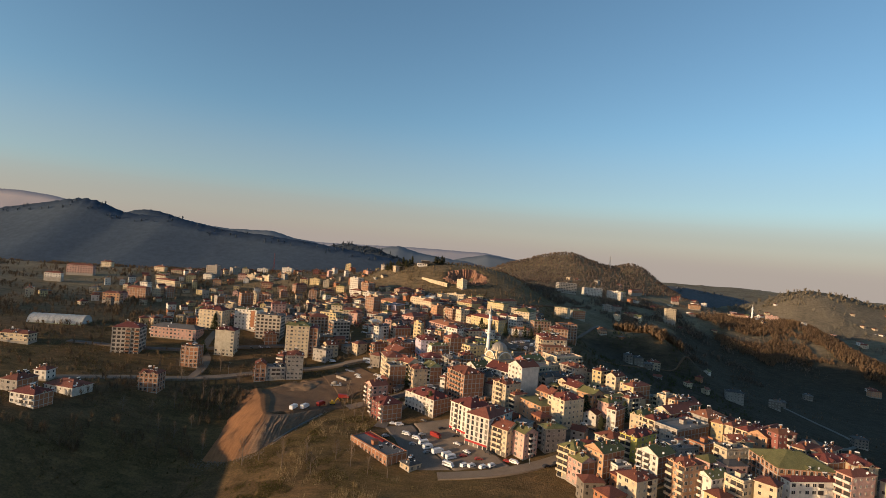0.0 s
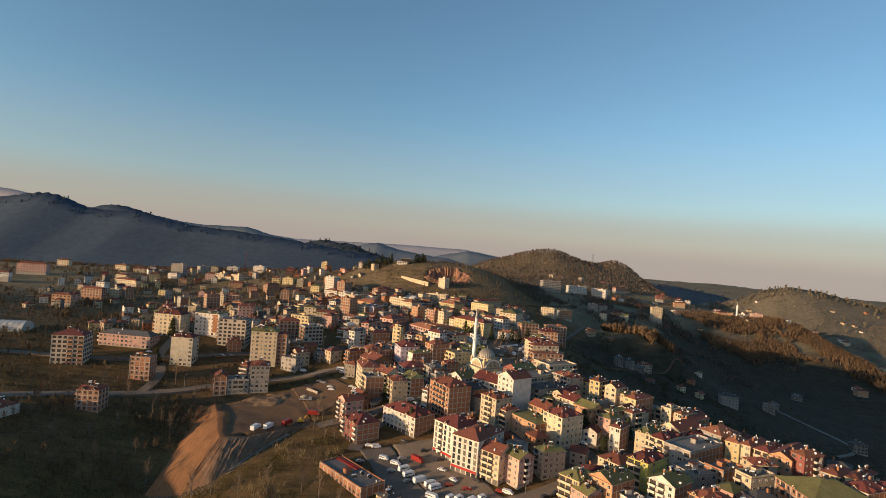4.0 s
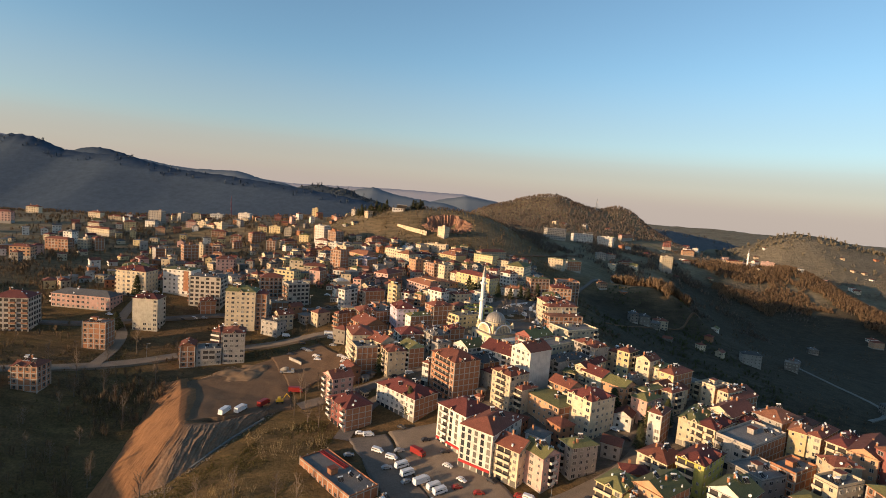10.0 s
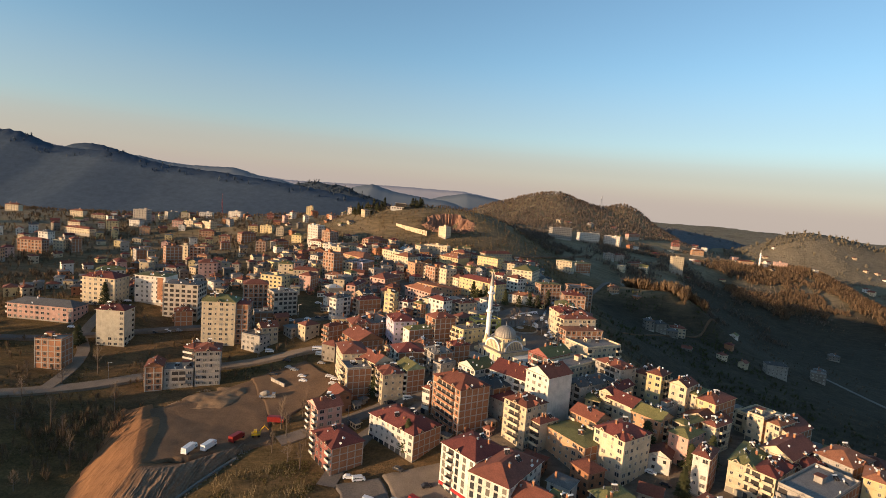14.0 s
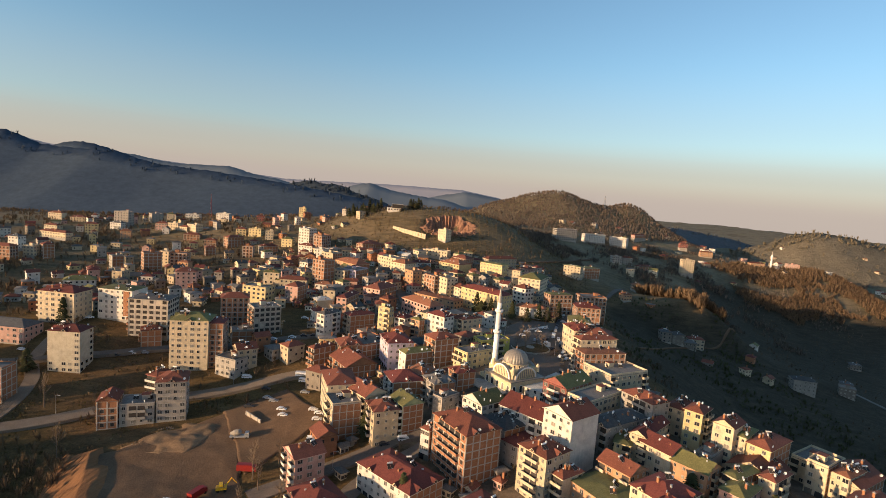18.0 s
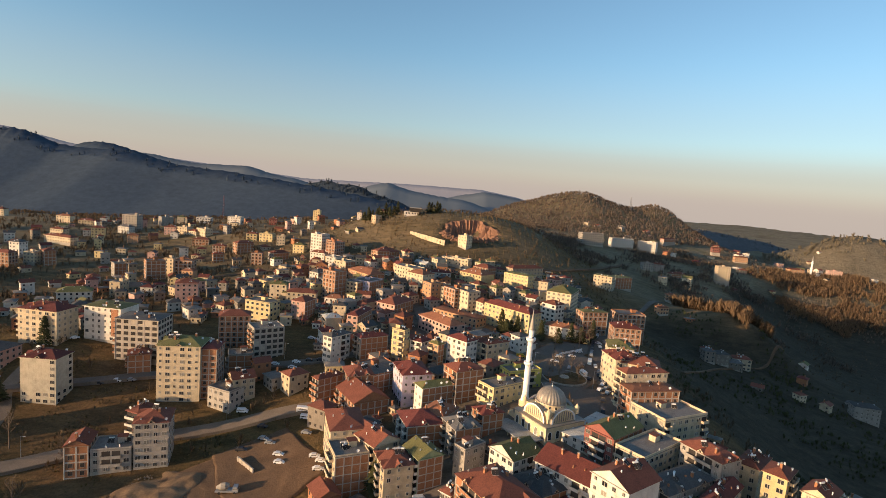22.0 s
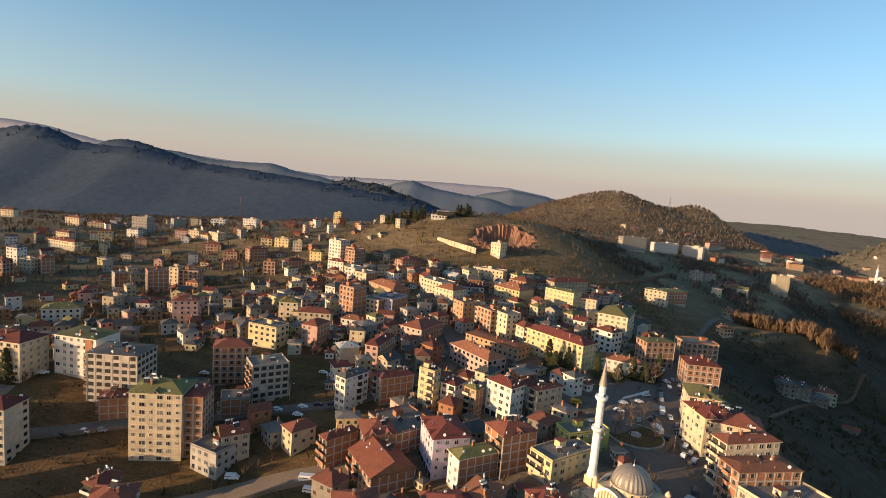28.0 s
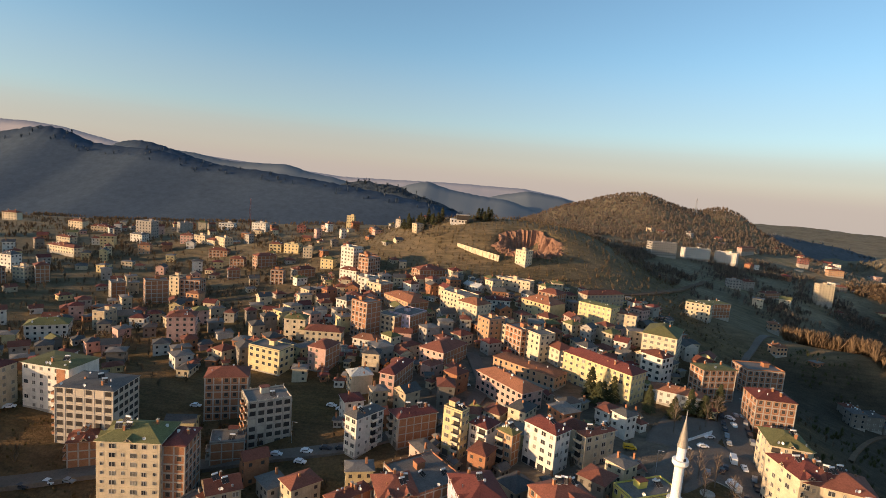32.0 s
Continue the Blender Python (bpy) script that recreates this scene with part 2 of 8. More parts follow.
# ---- the lie of the land ----
# cross sections at steps of y: pairs of x and height
LAND = {
    -500: [(-2500, -60), (-300, -60), (60, -70), (130, -85), (250, -125), (420, -130), (800, -60), (2500, -40)],
    60: [(-2500, -30), (-700, -14), (-300, -17), (-240, -19), (-205, -26), (-175, -45), (-150, -55), (-130, -57), (-95, -48), (-60, -39), (0, -34), (60, -30), (110, -22), (170, -13), (212, -14), (250, -36), (350, -100), (450, -120), (800, -60), (2500, -20)],
    140: [(-2500, -30), (-700, -4), (-300, -20), (-230, -22), (-200, -25.5), (-175, -33), (-150, -41), (-125, -43), (-95, -35), (-70, -30), (-50, -29), (0, -29), (40, -25), (75, -22), (110, -18), (160, -14), (198, -14), (228, -32), (325, -98), (430, -118), (800, -50), (2500, -20)],
    200: [(-2500, -30), (-700, 8), (-300, -19), (-200, -24), (-160, -28), (-135, -30), (-115, -26), (-100, -26), (-50, -24.5), (0, -18), (50, -13), (100, -11), (145, -13), (170, -19), (200, -38), (300, -95), (430, -108), (800, -40), (2500, -20)],
    260: [(-2500, -30), (-700, 1), (-300, -15), (-190, -19.5), (-100, -22), (-50, -14), (30, -2), (80, -4), (110, -7), (140, -20), (190, -48), (320, -96), (500, -92), (850, -30), (2500, -20)],
    310: [(-2500, -30), (-700, 1), (-300, -12), (-195, -4), (-125, -13), (-100, -9), (-30, -5), (30, 0), (90, -2), (125, -13), (190, -48), (340, -95), (520, -80), (870, -28), (2500, -20)],
    380: [(-2500, -30), (-700, 1), (-300, -14), (-140, -3), (0, 0), (50, 2), (100, -1), (150, -18), (210, -45), (300, -64), (350, -72), (405, -82), (500, -93), (600, -95), (900, -50), (2500, -20)],
    500: [(-2500, -30), (-700, 1), (-290, -12), (-150, 3), (-50, 9), (60, 8), (105, 2), (125, -6), (155, -18), (200, -27), (240, -35), (300, -49), (365, -66), (420, -80), (500, -95), (600, -102), (700, -108), (900, -98), (1200, -60), (2500, -10)],
    440: [(-2500, -30), (-700, 1), (-300, -13), (-145, 0), (0, 4), (60, 5), (105, 0), (130, -9), (160, -22), (215, -37), (300, -58), (365, -72), (420, -82), (500, -94), (600, -98), (700, -100), (900, -75), (1200, -50), (2500, -15)],
    525: [(-2500, -30), (-700, 1), (-290, -9), (-150, 5), (-50, 14), (60, 12), (120, 4), (155, -9), (182, -13), (210, -10), (238, -5), (262, -9), (284, -27), (320, -54), (400, -78), (500, -94), (600, -102), (700, -108), (900, -98), (1200, -62), (2500, -10)],
    555: [(-2500, -30), (-700, 1), (-290, -6), (-150, 8), (-50, 20), (60, 16), (120, 7), (170, -2), (205, -7), (236, -7), (262, -14), (290, -34), (350, -64), (400, -80), (500, -95), (600, -102), (700, -107), (900, -98), (1200, -65), (2500, -10)],
    600: [(-2500, -30), (-700, 3), (-300, -2), (-160, 13), (-100, 20), (-60, 26), (-20, 32), (10, 34), (60, 26), (130, 8), (220, -16), (310, -48), (390, -76), (460, -88), (560, -98), (700, -105), (900, -98), (1000, -85), (1400, -25), (2500, -10)],
    700: [(-2500, -30), (-700, 4), (-400, 10), (-160, 30), (-100, 50), (-60, 58), (-20, 59), (30, 57), (62, 52), (82, 45), (97, 37), (112, 29), (132, 19), (200, 0), (300, -20), (360, -44), (430, -74), (500, -88), (600, -95), (680, -97), (850, -103), (1000, -80), (1300, -25), (2500, -10)],
    750: [(-2500, -30), (-700, 0), (-400, 10), (-160, 29), (-90, 47), (-20, 55), (30, 52), (62, 47), (90, 37), (130, 21), (200, 4), (300, -12), (370, -34), (430, -60), (500, -78), (580, -89), (670, -95), (760, -100), (850, -102), (1000, -82), (1300, -22), (2500, -5)],
    650: [(-2500, -30), (-700, 3), (-400, 6), (-160, 24), (-110, 40), (-66, 51), (-35, 53), (0, 54), (30, 53), (60, 46), (85, 37), (110, 25), (132, 14), (200, -8), (300, -34), (370, -60), (440, -82), (510, -93), (620, -98), (720, -102), (850, -102), (1000, -82), (1350, -22), (2500, -10)],
    830: [(-2500, -30), (-700, -4), (-400, 8), (-160, 30), (-20, 48), (40, 45), (90, 32), (130, 22), (170, 17), (260, 5), (370, -13), (430, -32), (500, -48), (545, -56), (600, -64), (660, -65), (711, -60), (750, -68), (820, -92), (950, -80), (1300, -15), (2500, 0)],
    890: [(-2500, -45), (-700, -20), (-400, 7), (-160, 20), (-20, 41), (60, 38), (130, 25), (260, 10), (400, -8), (470, -18), (540, -28), (600, -31), (660, -34), (711, -40), (750, -58), (820, -82), (950, -70), (1250, -15), (2500, 5)],
    950: [(-2500, -60), (-600, -40), (-250, 5), (-50, 30), (100, 28), (260, 15), (400, -5), (480, -9), (560, -13), (605, -15), (640, -12), (670, -11), (700, -22), (740, -42), (800, -68), (900, -66), (1200, -18), (2500, 10)],
    1180: [(-2500, -75), (-600, -60), (-200, -20), (60, 22), (160, 32), (280, 44), (400, 34), (500, 20), (590, -14), (700, -40), (900, -45), (1200, -15), (2500, 15)],
    1300: [(-2500, -90), (-600, -80), (-200, -40), (60, 26), (140, 46), (205, 62), (282, 76), (340, 68), (400, 54), (450, 58), (490, 50), (530, 22), (570, -6), (640, -34), (900, -40), (1200, -15), (2500, 20)],
    1400: [(-2500, -90), (-600, -80), (-200, -55), (20, 12), (100, 48), (133, 60), (165, 68), (203, 82), (248, 93), (282, 98), (314, 93), (335, 82), (362, 75), (397, 68), (430, 68), (449, 80), (482, 75), (512, 57), (532, 34), (549, 16), (580, -14), (640, -40), (720, -45), (1200, -20), (2500, 20)],
    1520: [(-2500, -90), (-600, -80), (-200, -65), (60, 10), (200, 60), (300, 74), (420, 50), (500, 40), (560, -10), (640, -45), (1200, -25), (2500, 20)],
    1800: [(-2500, -90), (-700, -80), (0, -50), (300, 10), (600, -40), (1200, -30), (2500, 10)],
    2600: [(-2500, 0), (-700, -60), (0, -60), (700, -60), (2500, -20)],
    5200: [(-2500, -40), (0, -60), (2500, -60)],
}
LAND_Y = sorted(LAND)
LAND_X = np.arange(-2600, 2601, 10.0)


def smooth_row(pairs):
    xs, zs = zip(*pairs)
    row = np.interp(LAND_X, xs, zs)
    k = np.hanning(7)
    return np.convolve(np.pad(row, 3, mode="edge"), k / k.sum(), mode="valid")


LAND_Z = np.array([smooth_row(LAND[y]) for y in LAND_Y])


QUARRY_X, QUARRY_Y, QUARRY_RX, QUARRY_RY, QUARRY_FLOOR = 5.0, 624.0, 28.0, 22.0, 35.0


def height(x, y):
    """The ground's height, without its small roughness, with the quarry cut out of the hill."""
    z = hill_height(x, y)
    q = math.hypot((x - QUARRY_X) / QUARRY_RX, (y - QUARRY_Y) / QUARRY_RY)
    if q < 1.1:
        z = min(z, QUARRY_FLOOR - 1.0 + max(0.0, (q - 0.75) / 0.35) ** 2 * max(z - QUARRY_FLOOR, 0.0))
    return z


def hill_height(x, y):
    """The lie of the land before any digging."""
    k = min(max(int(np.searchsorted(LAND_Y, y)) - 1, 0), len(LAND_Y) - 2)
    u = min(max((y - LAND_Y[k]) / (LAND_Y[k + 1] - LAND_Y[k]), 0), 1)
    f = min(max((x + 2600) / 10, 0), len(LAND_X) - 1.001)
    i, g = int(f), f - int(f)
    a = LAND_Z[:, i] * (1 - g) + LAND_Z[:, i + 1] * g
    # Catmull-Rom along y, held between the neighbours
    p0, p1, p2, p3 = a[max(k - 1, 0)], a[k], a[k + 1], a[min(k + 2, len(LAND_Y) - 1)]
    h = LAND_Y[k + 1] - LAND_Y[k]
    m1 = (p2 - p0) / max(LAND_Y[k + 1] - LAND_Y[max(k - 1, 0)], 1) * h
    m2 = (p3 - p1) / max(LAND_Y[min(k + 2, len(LAND_Y) - 1)] - LAND_Y[k], 1) * h
    v = (2 * u**3 - 3 * u**2 + 1) * p1 + (u**3 - 2 * u**2 + u) * m1 + (3 * u**2 - 2 * u**3) * p2 + (u**3 - u**2) * m2
    return v


def ground_material():
    m, n, l, b = material("grass_and_bare_soil", 0.95, spec=0.1)
    g = n.new("ShaderNodeTexCoord").outputs["Object"]
    big = noise_node(n, l, g, 0.012, 6, 0.6)
    mid = noise_node(n, l, g, 0.08, 6, 0.65)
    fine = noise_node(n, l, g, 0.9, 4, 0.7)
    grass = ramp(n, l, mid, [(0.3, (0.071, 0.056, 0.020)), (0.5, (0.118, 0.083, 0.033)), (0.7, (0.185, 0.118, 0.054))])
    wood = ramp(n, l, mid, [(0.3, (0.093, 0.059, 0.029)), (0.6, (0.164, 0.098, 0.051)), (0.8, (0.219, 0.133, 0.073))])
    c = mix(n, l, ramp(n, l, big, [(0.42, (0, 0, 0)), (0.58, (1, 1, 1))]), grass, wood)
    c = mix(n, l, 0.5, c, ramp(n, l, fine, [(0.3, (0.038, 0.028, 0.012)), (0.7, (0.197, 0.123, 0.059))]))
    # dark valley woods with the shade put in, far hills paled by painted haze
    shaded_wood_at, haze_at = n.new("ShaderNodeAttribute"), n.new("ShaderNodeAttribute")
    shaded_wood_at.attribute_name, haze_at.attribute_name = "woods", "far_haze"
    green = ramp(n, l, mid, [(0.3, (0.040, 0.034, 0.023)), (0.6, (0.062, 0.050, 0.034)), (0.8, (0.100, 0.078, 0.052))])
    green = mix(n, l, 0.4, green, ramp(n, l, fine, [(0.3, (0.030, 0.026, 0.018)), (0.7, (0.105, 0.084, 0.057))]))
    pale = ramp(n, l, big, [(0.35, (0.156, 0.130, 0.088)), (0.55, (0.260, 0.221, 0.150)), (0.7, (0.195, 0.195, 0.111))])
    c = mix(n, l, haze_at.outputs["Fac"], c, mix(n, l, 0.35, pale, c))
    c = mix(n, l, shaded_wood_at.outputs["Fac"], c, green)
    town_at = n.new("ShaderNodeAttribute")
    town_at.attribute_name = "town"
    lanes = ramp(n, l, mid, [(0.3, (0.115, 0.09, 0.068)), (0.55, (0.185, 0.148, 0.113)), (0.75, (0.14, 0.115, 0.075))])
    lanes = mix(n, l, 0.35, lanes, ramp(n, l, fine, [(0.3, (0.08, 0.063, 0.048)), (0.7, (0.24, 0.19, 0.145))]))
    c = mix(n, l, town_at.outputs["Fac"], c, lanes)
    # terraced banks, paths and bare patches a few metres across
    mp = n.new("ShaderNodeMapping")
    mp.inputs["Scale"].default_value = (0.05, 0.2, 0.35)
    mp.inputs["Rotation"].default_value = (0.0, 0.0, 0.5)
    l.new(g, mp.inputs["Vector"])
    banks = noise_node(n, l, mp.outputs[0], 1.0, 5, 0.7)
    c = mix(n, l, 0.55, c, ramp(n, l, banks, [(0.35, (0.55, 0.56, 0.5)), (0.5, (1.0, 1.0, 1.0)), (0.62, (1.5, 1.42, 1.3))]), "MULTIPLY")
    l.new(c, b.inputs["Base Color"])
    bp = n.new("ShaderNodeBump")
    bp.inputs["Strength"].default_value, bp.inputs["Distance"].default_value = 0.8, 0.8
    l.new(fine, bp.inputs["Height"])
    l.new(bp.outputs[0], b.inputs["Normal"])
    return m


GROUND = ground_material()


def sheet_lines():
    """Grid lines, close together under the flight and wider apart towards the horizon."""
    xs = list(np.arange(-420, 421, 6.0))
    for k in range(60):
        xs.append(xs[-1] + 6 * 1.055 ** (k + 1))
    xs = sorted({round(-v, 2) for v in xs if v > 420} | {round(v, 2) for v in xs})
    ys = [-480.0]
    while ys[-1] < 4800:
        ys.append(ys[-1] + (12 if ys[-1] < 60 else 5 if ys[-1] < 420 else 9 if ys[-1] < 1000 else 24 if ys[-1] < 1700 else 55))
    return [v for v in xs if abs(v) < 2590], ys


def make_ground():
    xs, ys = sheet_lines()
    verts, faces = [], []
    for y in ys:
        for x in xs:
            n1 = noise.fractal(Vector((x / 60, y / 60, 0)), 0.9, 2.0, 4)
            far = min(max((y - 900) / 900, 0), 1)
            verts.append((x, y, height(x, y) + n1 * (0.3 + min(max((y - 420) / 300, 0), 1) * 0.5 + 8 * far)))
    w = len(xs)
    woods, far_haze, town = [], [], []
    spine = ((200, 85), (165, 125), (120, 165), (70, 205), (30, 250), (10, 320), (-10, 390), (-50, 450))
    for x, y, z in verts:
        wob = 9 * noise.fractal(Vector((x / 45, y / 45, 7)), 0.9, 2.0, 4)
        # low valley ground takes the dark tone that carries the town ridge's shade
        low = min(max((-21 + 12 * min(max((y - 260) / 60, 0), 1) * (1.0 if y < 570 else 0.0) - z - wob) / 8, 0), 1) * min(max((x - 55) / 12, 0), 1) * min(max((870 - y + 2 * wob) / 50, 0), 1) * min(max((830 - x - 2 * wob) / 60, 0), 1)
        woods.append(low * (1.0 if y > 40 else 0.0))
        away = min((Vector((x, y)) - Vector(a).lerp(Vector(b), min(max((Vector((x, y)) - Vector(a)).dot(Vector(b) - Vector(a)) / (Vector(b) - Vector(a)).length_squared, 0), 1))).length for a, b in zip(spine, spine[1:])) if -200 < x < 330 and 20 < y < 540 else 999
        town.append(min(max((62 - away + 1.2 * wob) / 18, 0), 1) * (1.0 if z > -27 else 0.0))
        # paler with distance: haze put into the ground colour
        far_haze.append(min(max((math.hypot(x, y) - 420) / 350, 0), 1))
    for j in range(len(ys) - 1):
        for i in range(w - 1):
            a = j * w + i
            faces.append((a, a + 1, a + w + 1, a + w))
    me = bpy.data.meshes.new("ground")
    me.from_pydata(verts, [], faces)
    me.shade_smooth()
    me.materials.append(GROUND)
    for key, values in (("woods", woods), ("far_haze", far_haze), ("town", town)):
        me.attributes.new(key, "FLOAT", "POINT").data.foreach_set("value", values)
    return tagged(new("ground", me), "grassy and wooded hill land in evening light", "ground", kind="structure")


make_ground()

# ---- building kit ----
class Kit:
    """Boxes and faces gathered into one mesh."""

    def __init__(self):
        self.v, self.f, self.m = [], [], []

    def face(self, pts, mat=0):
        n = len(self.v)
        self.v += [tuple(p) for p in pts]
        self.f.append(tuple(range(n, n + len(pts))))
        self.m.append(mat)

    def box(self, x0, x1, y0, y1, z0, z1, mat=0, bottom=True):
        n = len(self.v)
        self.v += [(x0, y0, z0), (x1, y0, z0), (x1, y1, z0), (x0, y1, z0), (x0, y0, z1), (x1, y0, z1), (x1, y1, z1), (x0, y1, z1)]
        sides = [(4, 5, 6, 7), (0, 1, 5, 4), (1, 2, 6, 5), (2, 3, 7, 6), (3, 0, 4, 7)] + ([(3, 2, 1, 0)] if bottom else [])
        self.f += [tuple(n + k for k in q) for q in sides]
        self.m += [mat] * len(sides)

    def drum(self, cx, cy, z0, z1, r0, r1, sides=12, mat=0, cap=True):
        n = len(self.v)
        for z, r in ((z0, r0), (z1, r1)):
            self.v += [(cx + r * math.cos(2 * math.pi * k / sides), cy + r * math.sin(2 * math.pi * k / sides), z) for k in range(sides)]
        for k in range(sides):
            j = (k + 1) % sides
            self.f.append((n + k, n + j, n + sides + j, n + sides + k))
            self.m.append(mat)
        if cap:
            self.f.append(tuple(n + sides + k for k in range(sides)))
            self.m.append(mat)

    def turned(self, m):
        """All points moved by the matrix m."""
        self.v = [tuple(m @ Vector(p)) for p in self.v]
        return self

    def mesh(self, name, *mats, smooth=False, weld=False):
        me = bpy.data.meshes.new(name)
        if weld:
            seen, at = {}, []
            for p in self.v:
                at.append(seen.setdefault(tuple(round(c, 3) for c in p), len(seen)))
            self.v, self.f = list(seen), [tuple(at[i] for i in q) for q in self.f]
        me.from_pydata(self.v, [], self.f)
        for mt in mats:
            me.materials.append(mt)
        if len(mats) > 1:
            me.polygons.foreach_set("material_index", self.m)
        if smooth:
            me.shade_smooth()
        return me


def part(name, me, parent, label="", at=None):
    ob = new(name, me)
    ob.parent = parent
    if at is not None:
        ob.matrix_basis = at
    return tagged(ob, label)


def thing(name, m, label, category, group="", kind=""):
    ob = new(name)
    ob.empty_display_size = 0.5
    ob.matrix_basis = m
    return tagged(ob, label, category, group, kind)


def window_mesh(w, h, kind):
    """A framed window, its panes set back in the frame; or a dark panel for the shade in a bare opening of an
    unfinished wall.
    """
    k = Kit()
    e = 0.06
    front = -0.1 if kind == "pane" else -0.06
    xs = [-w / 2 - e, -w / 2, -0.05, 0.05, w / 2, w / 2 + e] if kind == "pane" else [-w / 2 - e, -w / 2, w / 2, w / 2 + e]
    zs = [-e, 0, h, h + e]
    for i in range(len(xs) - 1):
        for j in range(3):
            x0, x1, z0, z1 = xs[i], xs[i + 1], zs[j], zs[j + 1]
            if j == 1 and (i in (1, 3) if kind == "pane" else i == 1):
                back = front + 0.06 if kind == "pane" else front + 0.045
                k.face([(x0, back, z0), (x1, back, z0), (x1, back, z1), (x0, back, z1)], 0)
                for p, q in (((x0, z0), (x1, z0)), ((x1, z0), (x1, z1)), ((x1, z1), (x0, z1)), ((x0, z1), (x0, z0))):
                    k.face([(p[0], front, p[1]), (q[0], front, q[1]), (q[0], back, q[1]), (p[0], back, p[1])], 1)
            else:
                k.face([(x0, front, z0), (x1, front, z0), (x1, front, z1), (x0, front, z1)], 1)
    for p, q in (((xs[0], zs[0]), (xs[-1], zs[0])), ((xs[-1], zs[0]), (xs[-1], zs[-1])), ((xs[-1], zs[-1]), (xs[0], zs[-1])), ((xs[0], zs[-1]), (xs[0], zs[0]))):
        k.face([(p[0], 0.03, p[1]), (q[0], 0.03, q[1]), (q[0], front, q[1]), (p[0], front, p[1])], 1)
    return k.mesh("window", *((GLASS, FRAME) if kind == "pane" else (DARK, CONCRETE)), weld=True)


WINDOWS = {(w, h, kind): window_mesh(w, h, kind) for w, h, kind in ((1.2, 1.3, "pane"), (1.7, 1.4, "pane"), (0.8, 1.0, "pane"), (1.3, 1.5, "hole"), (2.1, 1.9, "hole"))}
BALCONY = {}
for wall_key in ("white", "grey", "cream", "brick"):
    kk = Kit()
    kk.box(-1.6, 1.6, -1.25, 0, -0.14, 0.0, 0)
    kk.box(-1.6, 1.6, -1.25, -1.15, 0.0, 0.95, 1)
    kk.box(-1.6, -1.5, -1.15, 0, 0.0, 0.95, 1)
    kk.box(1.5, 1.6, -1.15, 0, 0.0, 0.95, 1)
    kk.box(-1.65, 1.65, -1.3, -1.1, 0.95, 1.02, 0)
    # a dark panel in place of the shade inside the loggia
    kk.box(-1.35, 1.35, -0.03, 0.0, 0.0, 2.35, 2)
    BALCONY[wall_key] = kk.mesh("balcony", CONCRETE, BRICK if wall_key == "brick" else PAINT[wall_key], DARK)


def chimney_mesh():
    k = Kit()
    k.box(-0.35, 0.35, -0.35, 0.35, -1.5, 1.5, 0)
    k.box(-0.45, 0.45, -0.45, 0.45, 1.5, 1.62, 1)
    k.drum(0, 0, 1.62, 1.95, 0.16, 0.14, 8, 1)
    return k.mesh("chimney", BRICK, CONCRETE)


def dish_mesh():
    k = Kit()
    n, r = 10, 0.55
    rim = [(r * math.cos(2 * math.pi * i / n), 0.0, r * math.sin(2 * math.pi * i / n) + 0.9) for i in range(n)]
    for i in range(n):
        k.face([rim[i], rim[(i + 1) % n], (0, 0.2, 0.9)])
        k.face([rim[(i + 1) % n], rim[i], (0, 0.24, 0.9)])
    k.box(-0.04, 0.04, 0.2, 0.28, 0, 0.95)
    return k.mesh("satellite_dish", WHITE)


def heater_mesh():
    """A solar water heater: two tilted dark panels, a white barrel and its stand."""
    k = Kit()
    for x in (-1.05, 0.05):
        k.face([(x, -0.9, 0.25), (x + 1.0, -0.9, 0.25), (x + 1.0, 0.6, 1.25), (x, 0.6, 1.25)], 1)
        k.face([(x, 0.6, 1.19), (x + 1.0, 0.6, 1.19), (x + 1.0, -0.9, 0.19), (x, -0.9, 0.19)], 0)
    for x in (-0.9, 0.9):
        k.box(x - 0.03, x + 0.03, 0.55, 0.61, 0, 1.5, 2)
        k.box(x - 0.03, x + 0.03, -0.9, -0.84, 0, 0.25, 2)
    s = 10
    ring = [(0.3 * math.cos(2 * math.pi * i / s) + 0.75, 0.3 * math.sin(2 * math.pi * i / s) + 1.5) for i in range(s)]
    for i in range(s):
        (a, b), (c, d) = ring[i], ring[(i + 1) % s]
        k.face([(-0.9, a, b), (0.9, a, b), (0.9, c, d), (-0.9, c, d)], 0)
    for x in (-0.9, 0.9):
        k.face([(x, a, b) for a, b in ring], 0)
    return k.mesh("solar_heater", WHITE, DARK, METAL)


_k = Kit()
_k.box(-0.13, 0.13, -0.13, 0.13, 0, 1.1)
STUB = _k.mesh("column_stub", CONCRETE)
_k = Kit()
_k.box(-1.2, 1.2, -0.06, 0.0, 0, 2.3)
SHOP = _k.mesh("shop_front", GLASS)
CHIMNEY, DISH, HEATER = chimney_mesh(), dish_mesh(), heater_mesh()
ROOF_WORD = dict(red="red tiled", maroon="dark red metal", orange="orange tiled", green="green metal", grey="grey metal", dark="dark", pale="pale metal", flat="flat concrete")
PAINT_WORD = dict(dull="pale grey", dimmed="stained grey", frame="bare concrete", brick="bare brick", lime="lime yellow")


